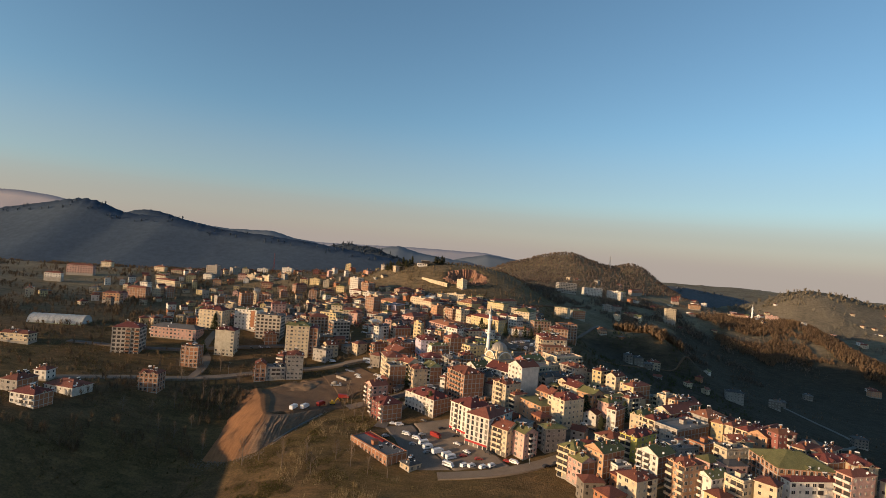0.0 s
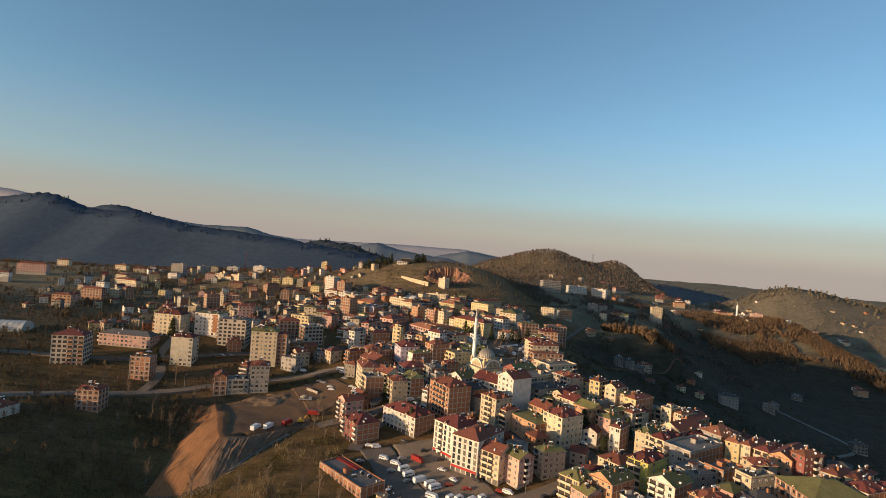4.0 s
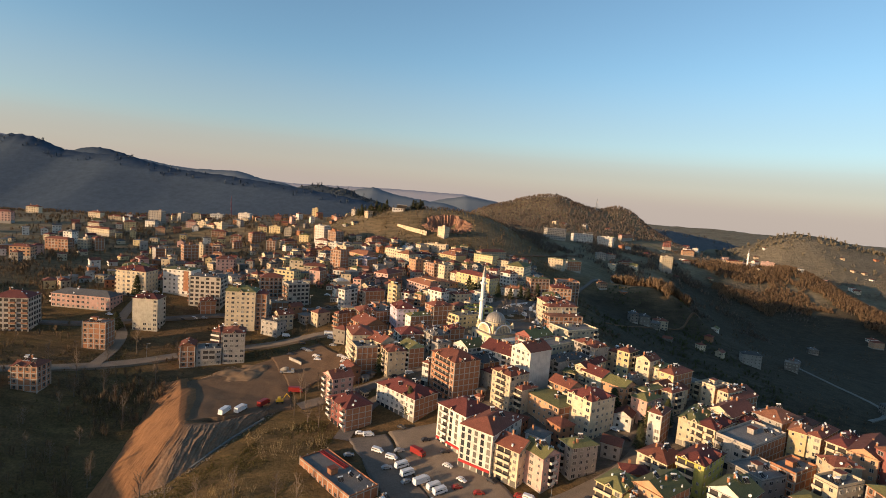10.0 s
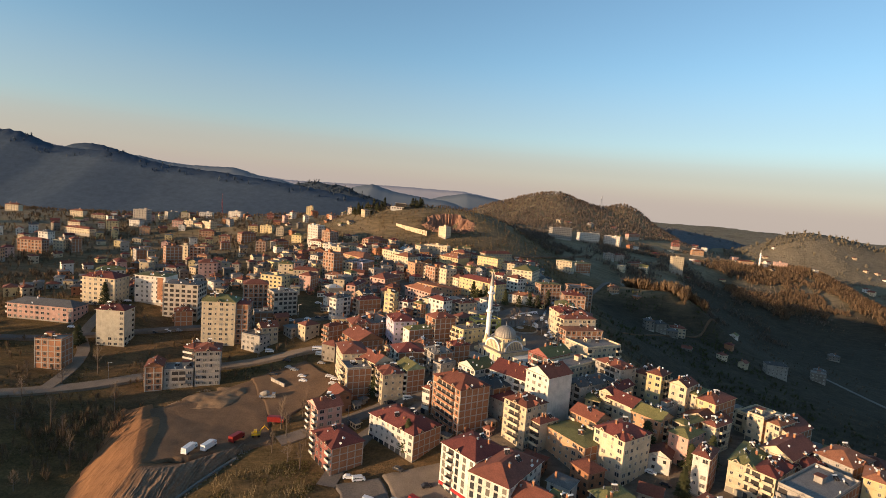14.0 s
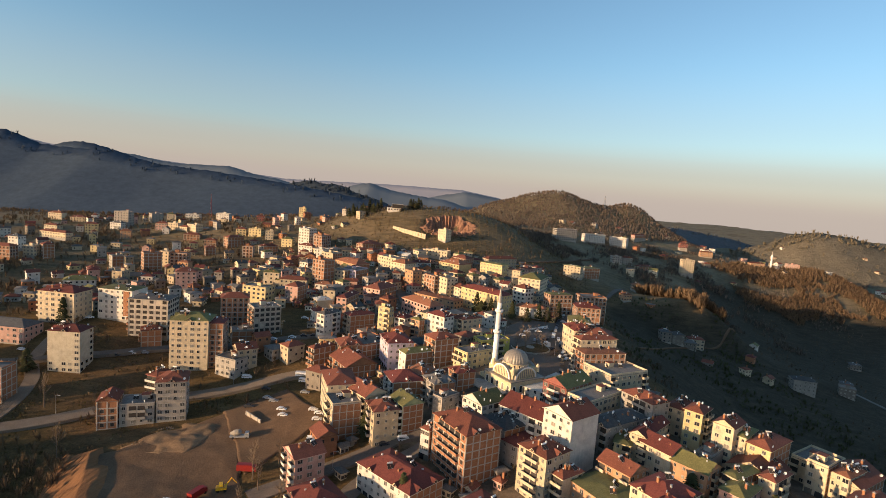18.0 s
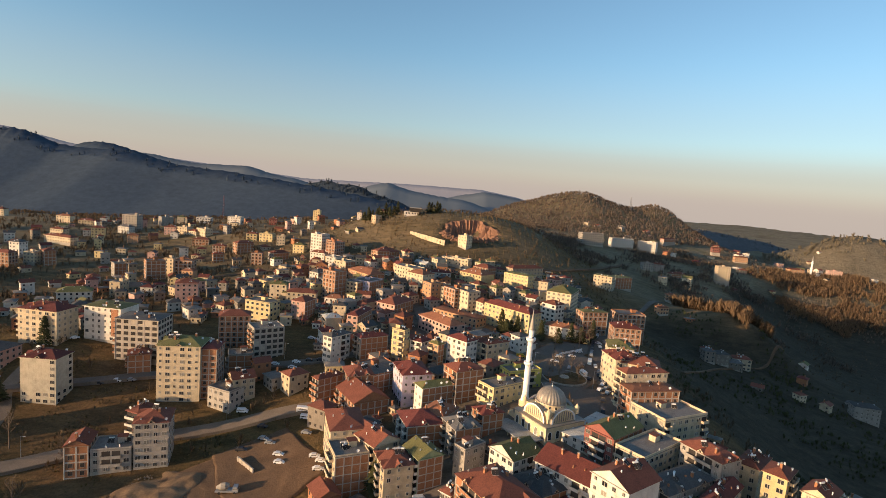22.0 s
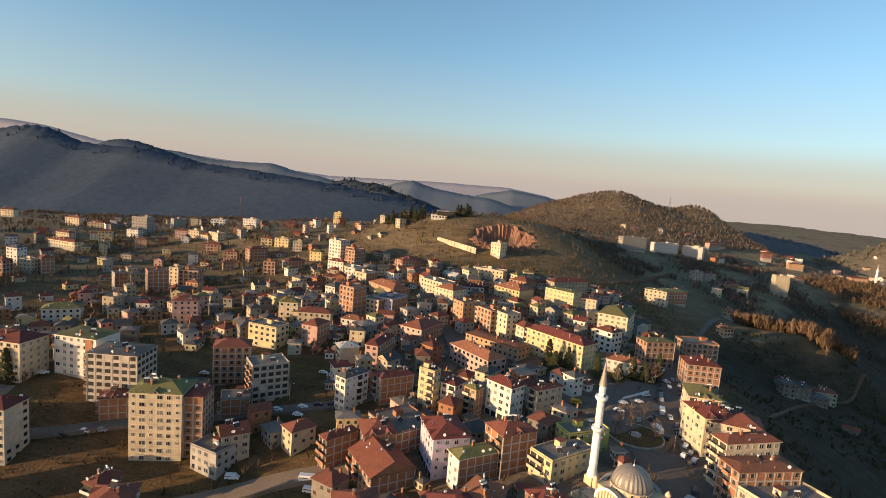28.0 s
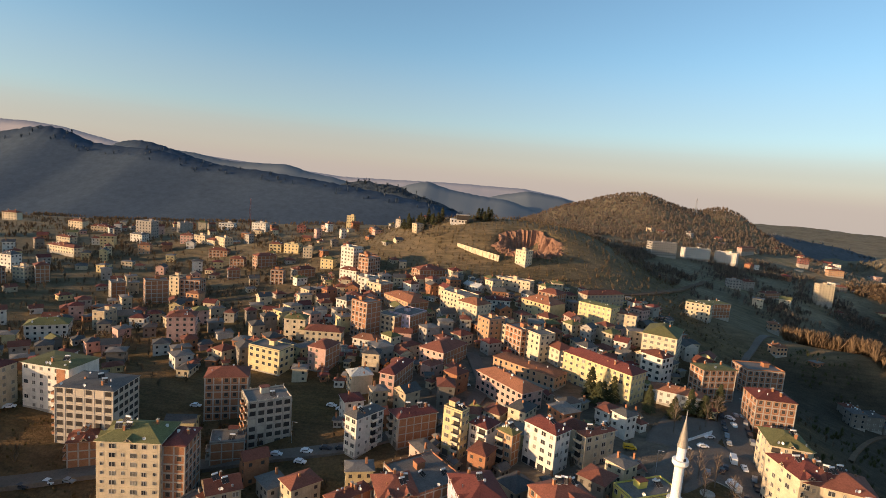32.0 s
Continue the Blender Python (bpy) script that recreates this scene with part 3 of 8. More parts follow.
def roof_kit(w, d, kind, e=0.55):
    """A roof over a w by d plan, from eaves at height 0; e is the overhang."""
    k = Kit()
    a, b = w / 2 + e, d / 2 + e
    if kind == "gable":
        rise = 0.24 * min(w, d) + 0.5
        if w >= d:
            k.face([(-a, -b, 0), (a, -b, 0), (a, 0, rise), (-a, 0, rise)])
            k.face([(a, b, 0), (-a, b, 0), (-a, 0, rise), (a, 0, rise)])
            k.face([(-a + e, -b + e, 0), (-a + e, 0, rise - 0.15), (-a + e, b - e, 0)], 1)
            k.face([(a - e, -b + e, 0), (a - e, b - e, 0), (a - e, 0, rise - 0.15)], 1)
        else:
            k.face([(a, -b, 0), (a, b, 0), (0, b, rise), (0, -b, rise)])
            k.face([(-a, b, 0), (-a, -b, 0), (0, -b, rise), (0, b, rise)])
            k.face([(-a + e, -b + e, 0), (a - e, -b + e, 0), (0, -b + e, rise - 0.15)], 1)
            k.face([(-a + e, b - e, 0), (0, b - e, rise - 0.15), (a - e, b - e, 0)], 1)
        k.box(-a, a, -b, b, -0.16, -0.01, 1)
        return k, rise
    rise = 0.19 * min(w, d) + 0.4 if kind == "hip" else 0.7
    c = min(a, b) * (0.92 if kind == "hip" else 0.8)
    p, q = max(a - c, 0.05), max(b - c, 0.05)
    base = [(-a, -b, 0), (a, -b, 0), (a, b, 0), (-a, b, 0)]
    top = [(-p, -q, rise), (p, -q, rise), (p, q, rise), (-p, q, rise)]
    for i in range(4):
        j = (i + 1) % 4
        k.face([base[i], base[j], top[j], top[i]])
    k.face(top)
    k.box(-a, a, -b, b, -0.18, -0.01, 1)
    return k, rise


def slope_at(x, y, w, d, kind, rise, e=0.55):
    """Height of the roof's slope above the eaves."""
    a, b = w / 2 + e, d / 2 + e
    if kind == "gable":
        return 0.18 + rise * (1 - (abs(y) / b if w >= d else abs(x) / a))
    c = min(a, b) * (0.92 if kind == "hip" else 0.8)
    return 0.18 + min(rise, rise * min(a - abs(x), b - abs(y)) / c)


HOUSES = []


def dormer_mesh(tone):
    """A small gable that breaks the eaves."""
    k = Kit()
    a, r, b = 1.7, 1.35, 4.2
    k.face([(-a, -0.3, 0.0), (0, -0.3, r), (0, b, r + 0.1), (-a, b, 0.0)], 0)
    k.face([(0, -0.3, r), (a, -0.3, 0.0), (a, b, 0.0), (0, b, r + 0.1)], 0)
    k.face([(-a + 0.2, -0.05, -0.1), (a - 0.2, -0.05, -0.1), (0, -0.05, r - 0.1)], 1)
    k.box(-0.4, 0.4, -0.1, -0.06, 0.15, 0.75, 2)
    return k.mesh("dormer", ROOF[tone], PAINT["cream"], DARK)


DORMER = {tone: dormer_mesh(tone) for tone in ROOF}


def turned_box(k, m, x0, x1, y0, y1, z0, z1, mat):
    n = len(k.v)
    k.box(x0, x1, y0, y1, z0, z1, mat)
    k.v[n:] = [tuple(m @ Vector(p)) for p in k.v[n:]]


def house(x, y, z, w, d, yaw, storeys, tall, paint, roof, detail=True):
    rnd = random.Random(int(x * 7 + y * 13 + w * 3))
    if z is None:
        z = min(height(x + a, y + b) for a in (-w / 2, w / 2) for b in (-d / 2, d / 2)) + 1.0
    kind, _, tone = roof.partition(":")
    if kind == "flat" and tone:
        kind = "low"
    word = PAINT_WORD.get(paint, paint)
    cover = {"flat": "a flat concrete roof", "terrace": "a cluttered roof terrace", "low": f"a low {ROOF_WORD.get(tone, '')} roof",
             "hip": f"a hipped {ROOF_WORD.get(tone, '')} roof", "gable": f"a gabled {ROOF_WORD.get(tone, '')} roof"}[kind]
    what = "apartment block" if storeys >= 4 else "town house" if storeys > 2 else "low house"
    base = thing("house", pose(x, y, z, 0, 0, yaw), f"{word} {what} with {cover}", "building", "houses of the town")
    HOUSES.append((x, y, max(w, d) / 2))
    raw = paint in ("brick", "frame")
    wall_mat = BRICK if paint == "brick" else CEMENT if paint == "frame" else PAINT[paint]
    sh = tall / storeys
    rings = [(-7, 0.0)] if raw else [(-7, 0.06), (0.7, 0.06), (0.7, 0.0)]
    if storeys > 3 and not raw:
        for s in range(1, storeys):
            rings += [(s * sh - 0.1, 0.0), (s * sh - 0.1, 0.06), (s * sh + 0.1, 0.06), (s * sh + 0.1, 0.0)]
    rings.append((tall, 0.0))
    k = Kit()
    for (z0, o0), (z1, o1) in zip(rings, rings[1:]):
        lo = [(-w / 2 - o0, -d / 2 - o0, z0), (w / 2 + o0, -d / 2 - o0, z0), (w / 2 + o0, d / 2 + o0, z0), (-w / 2 - o0, d / 2 + o0, z0)]
        hi = [(-w / 2 - o1, -d / 2 - o1, z1), (w / 2 + o1, -d / 2 - o1, z1), (w / 2 + o1, d / 2 + o1, z1), (-w / 2 - o1, d / 2 + o1, z1)]
        for i in range(4):
            j = (i + 1) % 4
            k.face([lo[i], lo[j], hi[j], hi[i]], 1 if z1 <= 0.7 else 0)
    k.face([(-w / 2, -d / 2, tall), (w / 2, -d / 2, tall), (w / 2, d / 2, tall), (-w / 2, d / 2, tall)])
    part("wall", k.mesh("wall", wall_mat, CONCRETE if not raw else wall_mat, weld=True), base)
    nx, ny = max(2, round(w / 3.3)), max(2, round(d / 3.3))
    if raw:
        k = Kit()
        for s in range(storeys + 1):
            k.box(-w / 2 - 0.12, w / 2 + 0.12, -d / 2 - 0.12, d / 2 + 0.12, s * sh - 0.3, s * sh + 0.1)
        for i in range(nx + 1):
            cx = -w / 2 + w * i / nx
            for sy in (-d / 2, d / 2):
                k.box(cx - 0.25, cx + 0.25, sy - 0.1, sy + 0.1, -6, tall)
        for i in range(ny + 1):
            cy = -d / 2 + d * i / ny
            for sx in (-w / 2, w / 2):
                k.box(sx - 0.1, sx + 0.1, cy - 0.25, cy + 0.25, -6, tall)
        part("concrete_frame", k.mesh("concrete_frame", PALE_CONCRETE), base, "grey concrete columns and floor slabs")
    size = (2.1, 1.9, "hole") if paint == "frame" else (1.3, 1.5, "hole") if raw else rnd.choice([(1.2, 1.3, "pane"), (1.7, 1.4, "pane"), (1.2, 1.3, "pane")])
    kinds = [size] if raw else [(1.2, 1.3, "pane"), (1.7, 1.4, "pane"), (0.8, 1.0, "pane")]
    striped = paint == "white" and storeys == 6 and kind == "hip"
    faces = [((0, -d / 2), 0, w, nx), ((-w / 2, 0), -90, d, ny), ((w / 2, 0), 90, d, ny), ((0, d / 2), 180, w, nx)]
    has_balcony = rnd.random() < (0.85 if storeys >= 3 else 0.2) and detail
    bal_face = rnd.choice([0, 1, 1]) if not raw else 1
    bal_mesh = BALCONY["brick" if raw else "cream" if paint in ("cream", "yellow", "lime", "orange") else "grey" if paint in ("grey", "beige") else "white"]
    blank = rnd.choice([2, 0, 0, 0, 0, -1, -1])
    if blank == 0 and (yaw < 22 or storeys > 5):
        blank = -1
    if paint == "brick" and 22 <= yaw < 60:
        blank = 0
    if storeys == 9 or (paint == "white" and storeys == 6 and kind == "low"):
        has_balcony = False
    if paint == "dull":
        blank, has_balcony = 1, False
    if paint == "white" and storeys == 8:
        blank, has_balcony, bal_face = 0, False, 1
    for fi, ((fx, fy), turn, wide, n) in enumerate(faces):
        m0 = pose(fx, fy, 0, 0, 0, turn)
        bal_col = rnd.randrange(n) if has_balcony and fi == bal_face else -1
        styles = [rnd.choice(kinds) for _ in range(n)]
        bal_cols = set()
        if bal_col >= 0:
            bal_cols = rnd.choice([{bal_col}, {bal_col, (bal_col + 2) % n}, set(range(1, n - 1)) or {bal_col}, {0, n - 1}])
        shops = fi == 1 and storeys >= 4 and not raw and detail and not striped and paint != "dull" and rnd.random() < 0.6
        joined = Kit() if detail or fi == 0 else joined
        lay = (lambda a0, a1, b0, b1, c0, c1, mt: joined.box(a0, a1, b0, b1, c0, c1, mt)) if detail else (lambda a0, a1, b0, b1, c0, c1, mt: turned_box(joined, m0, a0, a1, b0, b1, c0, c1, mt))
        for s in range(storeys):
            if fi == blank and paint != "dull":
                break
            for i in range(n):
                cx = -wide / 2 + wide * (i + 0.5) / n
                zz = s * sh + 0.95
                if i in bal_cols and s > 0:
                    part("balcony", bal_mesh, base, "", m0 @ pose(cx, -0.02, s * sh + 0.08))
                    continue
                if paint == "dull" and (fi == 1 or i < n - 1) and not (s < 2 and i < n):
                    continue
                if striped and fi == 1:
                    if s == 0:
                        part("shop_front", SHOP, base, "dark glazed shop front", m0 @ pose(cx, -0.02, 0.1))
                    elif s == 1:
                        strip = Kit()
                        strip.box(cx - 0.75, cx + 0.75, -0.06, 0.0, sh + 1.0, tall - 0.8, 0)
                        for q in range(2, storeys):
                            strip.box(cx - 0.75, cx + 0.75, -0.1, -0.06, q * sh - 0.25, q * sh + 0.45, 1)
                        part("window_strip", strip.mesh("window_strip", GLASS, FRAME), base, "tall dark window strip", m0)
                    continue
                if shops and s == 0:
                    part("shop_front", SHOP, base, "dark glazed shop front", m0 @ pose(cx, -0.06, 0.1))
                    continue
                if rnd.random() < (0.18 if raw and paint == "brick" else 0.06):
                    continue
                if detail and fi < 2:
                    part("window", WINDOWS[styles[i]], base, "", m0 @ pose(cx, -0.02, zz + (0.35 if styles[i][0] < 1 else 0)))
                else:
                    ww, hh = size[0] / 2, size[1]
                    lay(cx - ww, cx + ww, -0.05, 0.0, zz, zz + hh, 0)
                    lay(cx - ww - 0.08, cx + ww + 0.08, -0.07, -0.01, zz - 0.1, zz, 1)
                    lay(cx - ww - 0.06, cx - ww, -0.07, 0.0, zz, zz + hh, 1)
                    lay(cx + ww, cx + ww + 0.06, -0.07, 0.0, zz, zz + hh, 1)
        if joined.f and (detail or fi == 3):
            tagged(part("glazing", joined.mesh("glazing", DARK if raw else GLASS, CONCRETE if raw else FRAME), base, "", m0 if detail else None), kind="stuff")
    if blank == 0 and not raw and storeys < 6 and rnd.random() < 0.85 and paint != "dull":
        k = Kit()
        k.box(-w / 2 + 0.02, w / 2 - 0.02, -d / 2 - 0.1, -d / 2 - 0.05, 0.75, tall - 0.05, 0)
        panel = part("party_wall", k.mesh("party_wall", BRICK), base, "bare brick side wall")
        k = Kit()
        for s in range(1, storeys + 1):
            k.box(-w / 2, w / 2, -d / 2 - 0.16, -d / 2 - 0.1, s * sh - 0.4, s * sh - 0.06)
        for i in range(nx + 1):
            cx = -w / 2 + 0.2 + (w - 0.4) * i / nx
            k.box(cx - 0.2, cx + 0.2, -d / 2 - 0.14, -d / 2 - 0.1, 0.75, tall - 0.05)
        part("concrete_frame", k.mesh("concrete_frame", PALE_CONCRETE), panel, "grey concrete columns and floor slabs")
    if paint == "white" and storeys == 6 and kind == "low":
        k = Kit()
        k.box(w / 2 - 5.2, w / 2 - 1.6, -d / 2 - 0.12, -d / 2 - 0.02, sh, tall - 0.5)
        part("cladding", k.mesh("cladding", BRICK), base, "orange-brown cladding strip")
    if striped:
        k = Kit()
        k.box(-d / 2 + 0.3, d / 2 - 0.3, -0.35, -0.02, sh - 0.5, sh + 0.5)
        part("shop_sign", k.mesh("shop_sign", SIGN), base, "long red shop sign", pose(-w / 2, 0, 0, 0, 0, -90))
    # the roof
    if kind in ("hip", "gable", "low"):
        k, rise = roof_kit(w, d, kind)
        part("roof", k.mesh("roof", ROOF[tone], wall_mat), base, f"{ROOF_WORD[tone]} roof", pose(0, 0, tall + 0.18))
        if detail and kind == "hip" and min(w, d) > 8:
            for face, span, deep in ((0, w, d), (-90, d, w)):
                for c in rnd.choice(((), (0.0,), (-0.24, 0.24), (0.0,))):
                    part("dormer", DORMER[tone], base, "", pose(0, 0, tall + 0.18, 0, 0, face) @ pose(c * span, -deep / 2 - 0.3, 0))
        if detail or rnd.random() < 0.5:
            for _ in range(rnd.choice([1, 1, 2])):
                cx, cy = rnd.uniform(-0.3, 0.3) * w, rnd.uniform(-0.3, 0.3) * d
                part("chimney", CHIMNEY, base, "", pose(cx, cy, tall + slope_at(cx, cy, w, d, kind, rise)))
        for _ in range(rnd.choice([0, 1, 1, 2, 3]) if detail else 0):
            cx, cy = rnd.uniform(-0.3, 0.3) * w, rnd.uniform(-0.25, 0.1) * d
            part("solar_heater", HEATER, base, "white solar water heater", pose(cx, cy, tall + slope_at(cx, cy, w, d, kind, rise) - 0.1, 0, 0, rnd.uniform(-40, 40)))
        k = Kit()
        for _ in range(rnd.randint(2, 6)):
            cx, cy, b = rnd.uniform(-0.42, 0.42) * w, rnd.uniform(-0.42, 0.42) * d, rnd.uniform(0.12, 0.38)
            top = tall + slope_at(cx, cy, w, d, kind, rise)
            k.box(cx - b, cx + b, cy - b * 0.8, cy + b * 0.8, top - 0.5, top + rnd.uniform(0.35, 0.9), rnd.choice([0, 0, 1, 2]))
        tagged(part("roof_vents", k.mesh("roof_vents", WHITE, METAL, BRICK), base, "small vents and tanks on the roof"), kind="stuff")
    else:
        k = Kit()
        hp = 0.9 if kind == "terrace" else 0.5
        t = 0.2
        k.box(-w / 2 - 0.1, w / 2 + 0.1, -d / 2 - 0.1, d / 2 + 0.1, tall, tall + 0.16, 0)
        for x0, x1, y0, y1 in ((-w / 2, w / 2, -d / 2, -d / 2 + t), (-w / 2, w / 2, d / 2 - t, d / 2), (-w / 2, -w / 2 + t, -d / 2 + t, d / 2 - t), (w / 2 - t, w / 2, -d / 2 + t, d / 2 - t)):
            k.box(x0, x1, y0, y1, tall + 0.16, tall + 0.16 + hp, 1)
        part("roof", k.mesh("roof", ROOF["flat"], wall_mat), base, "flat concrete roof with a parapet")
        k = Kit()
        hx, hy = rnd.uniform(-0.2, 0.2) * w, rnd.uniform(0, 0.2) * d
        k.box(hx - 1.5, hx + 1.5, hy - 1.3, hy + 1.3, tall + 0.16, tall + 2.4, 0)
        k.box(hx - 1.75, hx + 1.75, hy - 1.55, hy + 1.55, tall + 2.4, tall + 2.55, 1)
        part("stair_hut", k.mesh("stair_hut", wall_mat, ROOF["red"]), base)
        if detail:
            for _ in range(rnd.randint(1, 3)):
                part("solar_heater", HEATER, base, "white solar water heater", pose(rnd.uniform(-0.35, 0.35) * w, rnd.uniform(-0.35, 0.1) * d, tall + 0.16, 0, 0, rnd.uniform(-30, 30)))
            if raw:
                for i in range(nx + 1):
                    for j in (0, ny):
                        part("column_stub", STUB, base, "", pose(-w / 2 + w * i / nx, -d / 2 + d * j / ny, tall))
    if detail:
        for _ in range(rnd.choice([0, 1, 1, 2])):
            part("satellite_dish", DISH, base, "white satellite dish", pose(rnd.uniform(-0.45, 0.45) * w, -d / 2 + 0.3, tall + 0.4, 0, 0, rnd.uniform(-60, 60)))
    return base


# ---- the houses of the town ----
house(-43.1, 193.8, -25.0, 11.0, 10.2, 37, 5, 14.0, "pink", "gable:red")
house(-33.5, 174.5, -26.6, 13.5, 16.7, 39, 4, 11.0, "red", "hip:maroon")
house(-36.0, 225.7, -20.0, 11.9, 11.9, 27, 5, 16.0, "cream", "flat")
house(-40.6, 240.3, -18.5, 12.8, 18.6, 21, 6, 17.8, "cream", "hip:red")
house(-28.0, 233.0, -17.2, 11.1, 15.0, 45, 5, 14.9, "cream", "gable:red")
house(-19.1, 220.5, -18.5, 10.2, 11.3, 25, 5, 14.9, "beige", "hip:red")
house(-9.6, 225.6, -15.9, 9.7, 10.6, 34, 5, 13.5, "green", "gable:green")
house(0.4, 207.4, -17.3, 4.6, 4.0, 55, 4, 12.0, "white", "hip:red")
house(14.1, 200.7, -19.1, 15.2, 20.6, 34, 7, 20.7, "brick", "hip:red")
house(-8.5, 187.9, -23.5, 15.6, 26.4, 48, 4, 11.0, "white", "hip:maroon")
house(18.6, 160.4, -25.9, 16.1, 17.0, 43, 6, 17.8, "white", "hip:maroon")
house(29.4, 149.3, -26.7, 24.2, 15.0, 55, 6, 17.8, "white", "hip:red")
house(37.1, 138.3, -26.4, 11.9, 13.0, 50, 5, 14.0, "cream", "gable:red")
house(47.3, 134.1, -25.9, 9.7, 11.4, 38, 5, 13.5, "pink", "gable:green")
house(63.3, 140.4, -24.0, 12.4, 7.9, 24, 5, 13.0, "grey", "hip:green")
house(70.2, 112.4, -25.5, 13.3, 9.5, 44, 5, 14.9, "yellow", "hip:green")
house(72.0, 104.4, -25.6, 8.1, 9.7, 30, 4, 12.0, "pink", "gable:green")
house(83.6, 109.6, -24.1, 15.2, 11.7, 37, 5, 14.9, "orange", "gable:green")
house(107.2, 107.4, -20.6, 13.8, 11.4, 39, 5, 13.0, "white", "gable:green")
house(112.3, 84.4, -20.9, 12.2, 8.6, 28, 6, 17.8, "orange", "hip:red")
house(89.0, 104.2, -23.3, 8.0, 9.9, 25, 3, 9.1, "white", "terrace")
house(90.7, 80.4, -24.6, 13.0, 10.5, 33, 5, 14.9, "cream", "hip:red")
house(95.4, 138.1, -20.8, 14.8, 12.3, 38, 3, 9.1, "cream", "hip:red")
house(104.7, 126.8, -20.5, 17.8, 9.6, 42, 5, 14.9, "lime", "hip:maroon")
house(102.8, 177.6, -15.4, 13.0, 7.8, 40, 4, 12.0, "pink", "hip:green")
house(102.0, 160.1, -17.7, 11.5, 5.5, 50, 5, 14.9, "white", "hip:red")
house(118.4, 194.8, -13.2, 16.6, 15.2, 42, 3, 9.1, "cream", "gable:red")
house(74.9, 169.7, -19.3, 15.9, 13.7, 35, 6, 17.8, "cream", "hip:maroon")
house(61.5, 177.7, -19.4, 17.2, 20.1, 33, 4, 12.0, "orange", "flat:green")
house(40.7, 188.7, -18.1, 12.4, 12.4, 39, 6, 17.8, "cream", "hip:red")
house(48.0, 183.7, -17.9, 10.4, 5.1, 37, 4, 12.0, "cream", "hip:red")
house(51.8, 200.9, -15.0, 14.9, 13.0, 38, 8, 23.6, "white", "gable:red")
house(40.4, 216.6, -13.1, 14.8, 20.3, 48, 5, 14.9, "white", "gable:maroon")
house(22.2, 227.7, -11.9, 13.1, 11.7, 40, 4, 12.0, "white", "gable:green")
house(29.3, 212.5, -14.4, 11.2, 13.5, 35, 4, 12.0, "grey", "hip:dark")
house(35.8, 206.4, -15.0, 14.9, 7.9, 45, 3, 9.1, "grey", "hip:maroon")
house(60.3, 243.5, -7.1, 19.2, 12.3, 42, 4, 12.0, "red", "gable:green")
house(70.8, 235.0, -8.7, 24.8, 11.4, 40, 4, 12.0, "cream", "terrace")
house(74.4, 217.0, -11.4, 23.7, 9.9, 34, 4, 12.0, "grey", "hip:dark")
house(89.7, 229.6, -9.1, 10.4, 16.1, 30, 5, 14.9, "grey", "hip:red")
house(106.5, 232.5, -9.5, 14.1, 7.0, 47, 4, 12.0, "cream", "hip:red")
house(105.7, 216.5, -10.6, 9.9, 6.8, 46, 6, 17.8, "yellow", "hip:red")
house(113.3, 207.5, -11.6, 10.4, 7.5, 42, 6, 17.8, "cream", "gable:red")
house(120.0, 207.2, -11.8, 12.6, 4.0, 44, 5, 14.9, "cream", "flat:green")
house(125.6, 201.7, -12.4, 17.4, 8.0, 37, 5, 14.9, "yellow", "hip:red")
house(143.4, 197.7, -13.5, 10.1, 6.6, 36, 4, 12.0, "cream", "terrace")
house(148.9, 191.7, -13.8, 12.3, 4.2, 32, 4, 12.0, "cream", "hip:orange")
house(86.1, 199.2, -13.0, 10.5, 12.6, 35, 4, 12.0, "cream", "gable:maroon")
house(93.5, 189.6, -14.1, 10.3, 12.5, 41, 4, 12.0, "orange", "gable:green")
house(104.3, 201.4, -12.0, 10.8, 5.7, 43, 3, 9.1, "grey", "terrace")
house(108.0, 186.0, -13.9, 15.2, 4.6, 31, 4, 12.0, "cream", "flat:green")
house(118.2, 184.9, -13.6, 12.0, 5.2, 36, 4, 12.0, "cream", "hip:red")
house(74.8, 207.7, -12.0, 13.3, 5.9, 65, 3, 9.1, "yellow", "flat:green")
house(85.2, 210.9, -11.7, 22.0, 6.1, 47, 4, 12.0, "cream", "gable:maroon")
house(67.6, 188.0, -15.9, 9.7, 12.6, 38, 4, 12.0, "orange", "gable:red")
house(134.4, 147.2, -17.0, 28.5, 13.7, 35, 4, 12.0, "grey", "terrace")
house(120.2, 164.0, -16.5, 21.9, 8.6, 48, 4, 12.0, "cream", "hip:green")
house(124.5, 156.6, -16.7, 18.3, 8.2, 39, 4, 12.0, "cream", "hip:maroon")
house(152.9, 196.0, -14.1, 19.6, 13.0, 33, 3, 9.1, "cream", "gable:red")
house(149.2, 208.0, -14.3, 16.7, 11.7, 34, 3, 9.1, "cream", "terrace")
house(137.5, 169.6, -15.1, 21.6, 11.5, 36, 4, 12.0, "cream", "gable:red")
house(143.4, 165.1, -14.9, 16.4, 8.8, 31, 3, 9.1, "cream", "hip:maroon")
house(155.5, 165.4, -14.7, 16.1, 12.5, 31, 4, 12.0, "grey", "hip:orange")
house(157.3, 152.4, -14.7, 11.9, 6.3, 49, 4, 12.0, "yellow", "hip:orange")
house(165.3, 150.7, -14.5, 18.6, 5.2, 37, 4, 12.0, "cream", "hip:red")
house(169.7, 143.2, -14.2, 20.0, 7.1, 36, 4, 12.0, "cream", "hip:maroon")
house(173.8, 136.2, -13.5, 24.6, 9.3, 41, 4, 12.0, "orange", "gable:red")
house(176.0, 127.4, -13.2, 11.6, 6.8, 19, 5, 14.9, "red", "hip:orange")
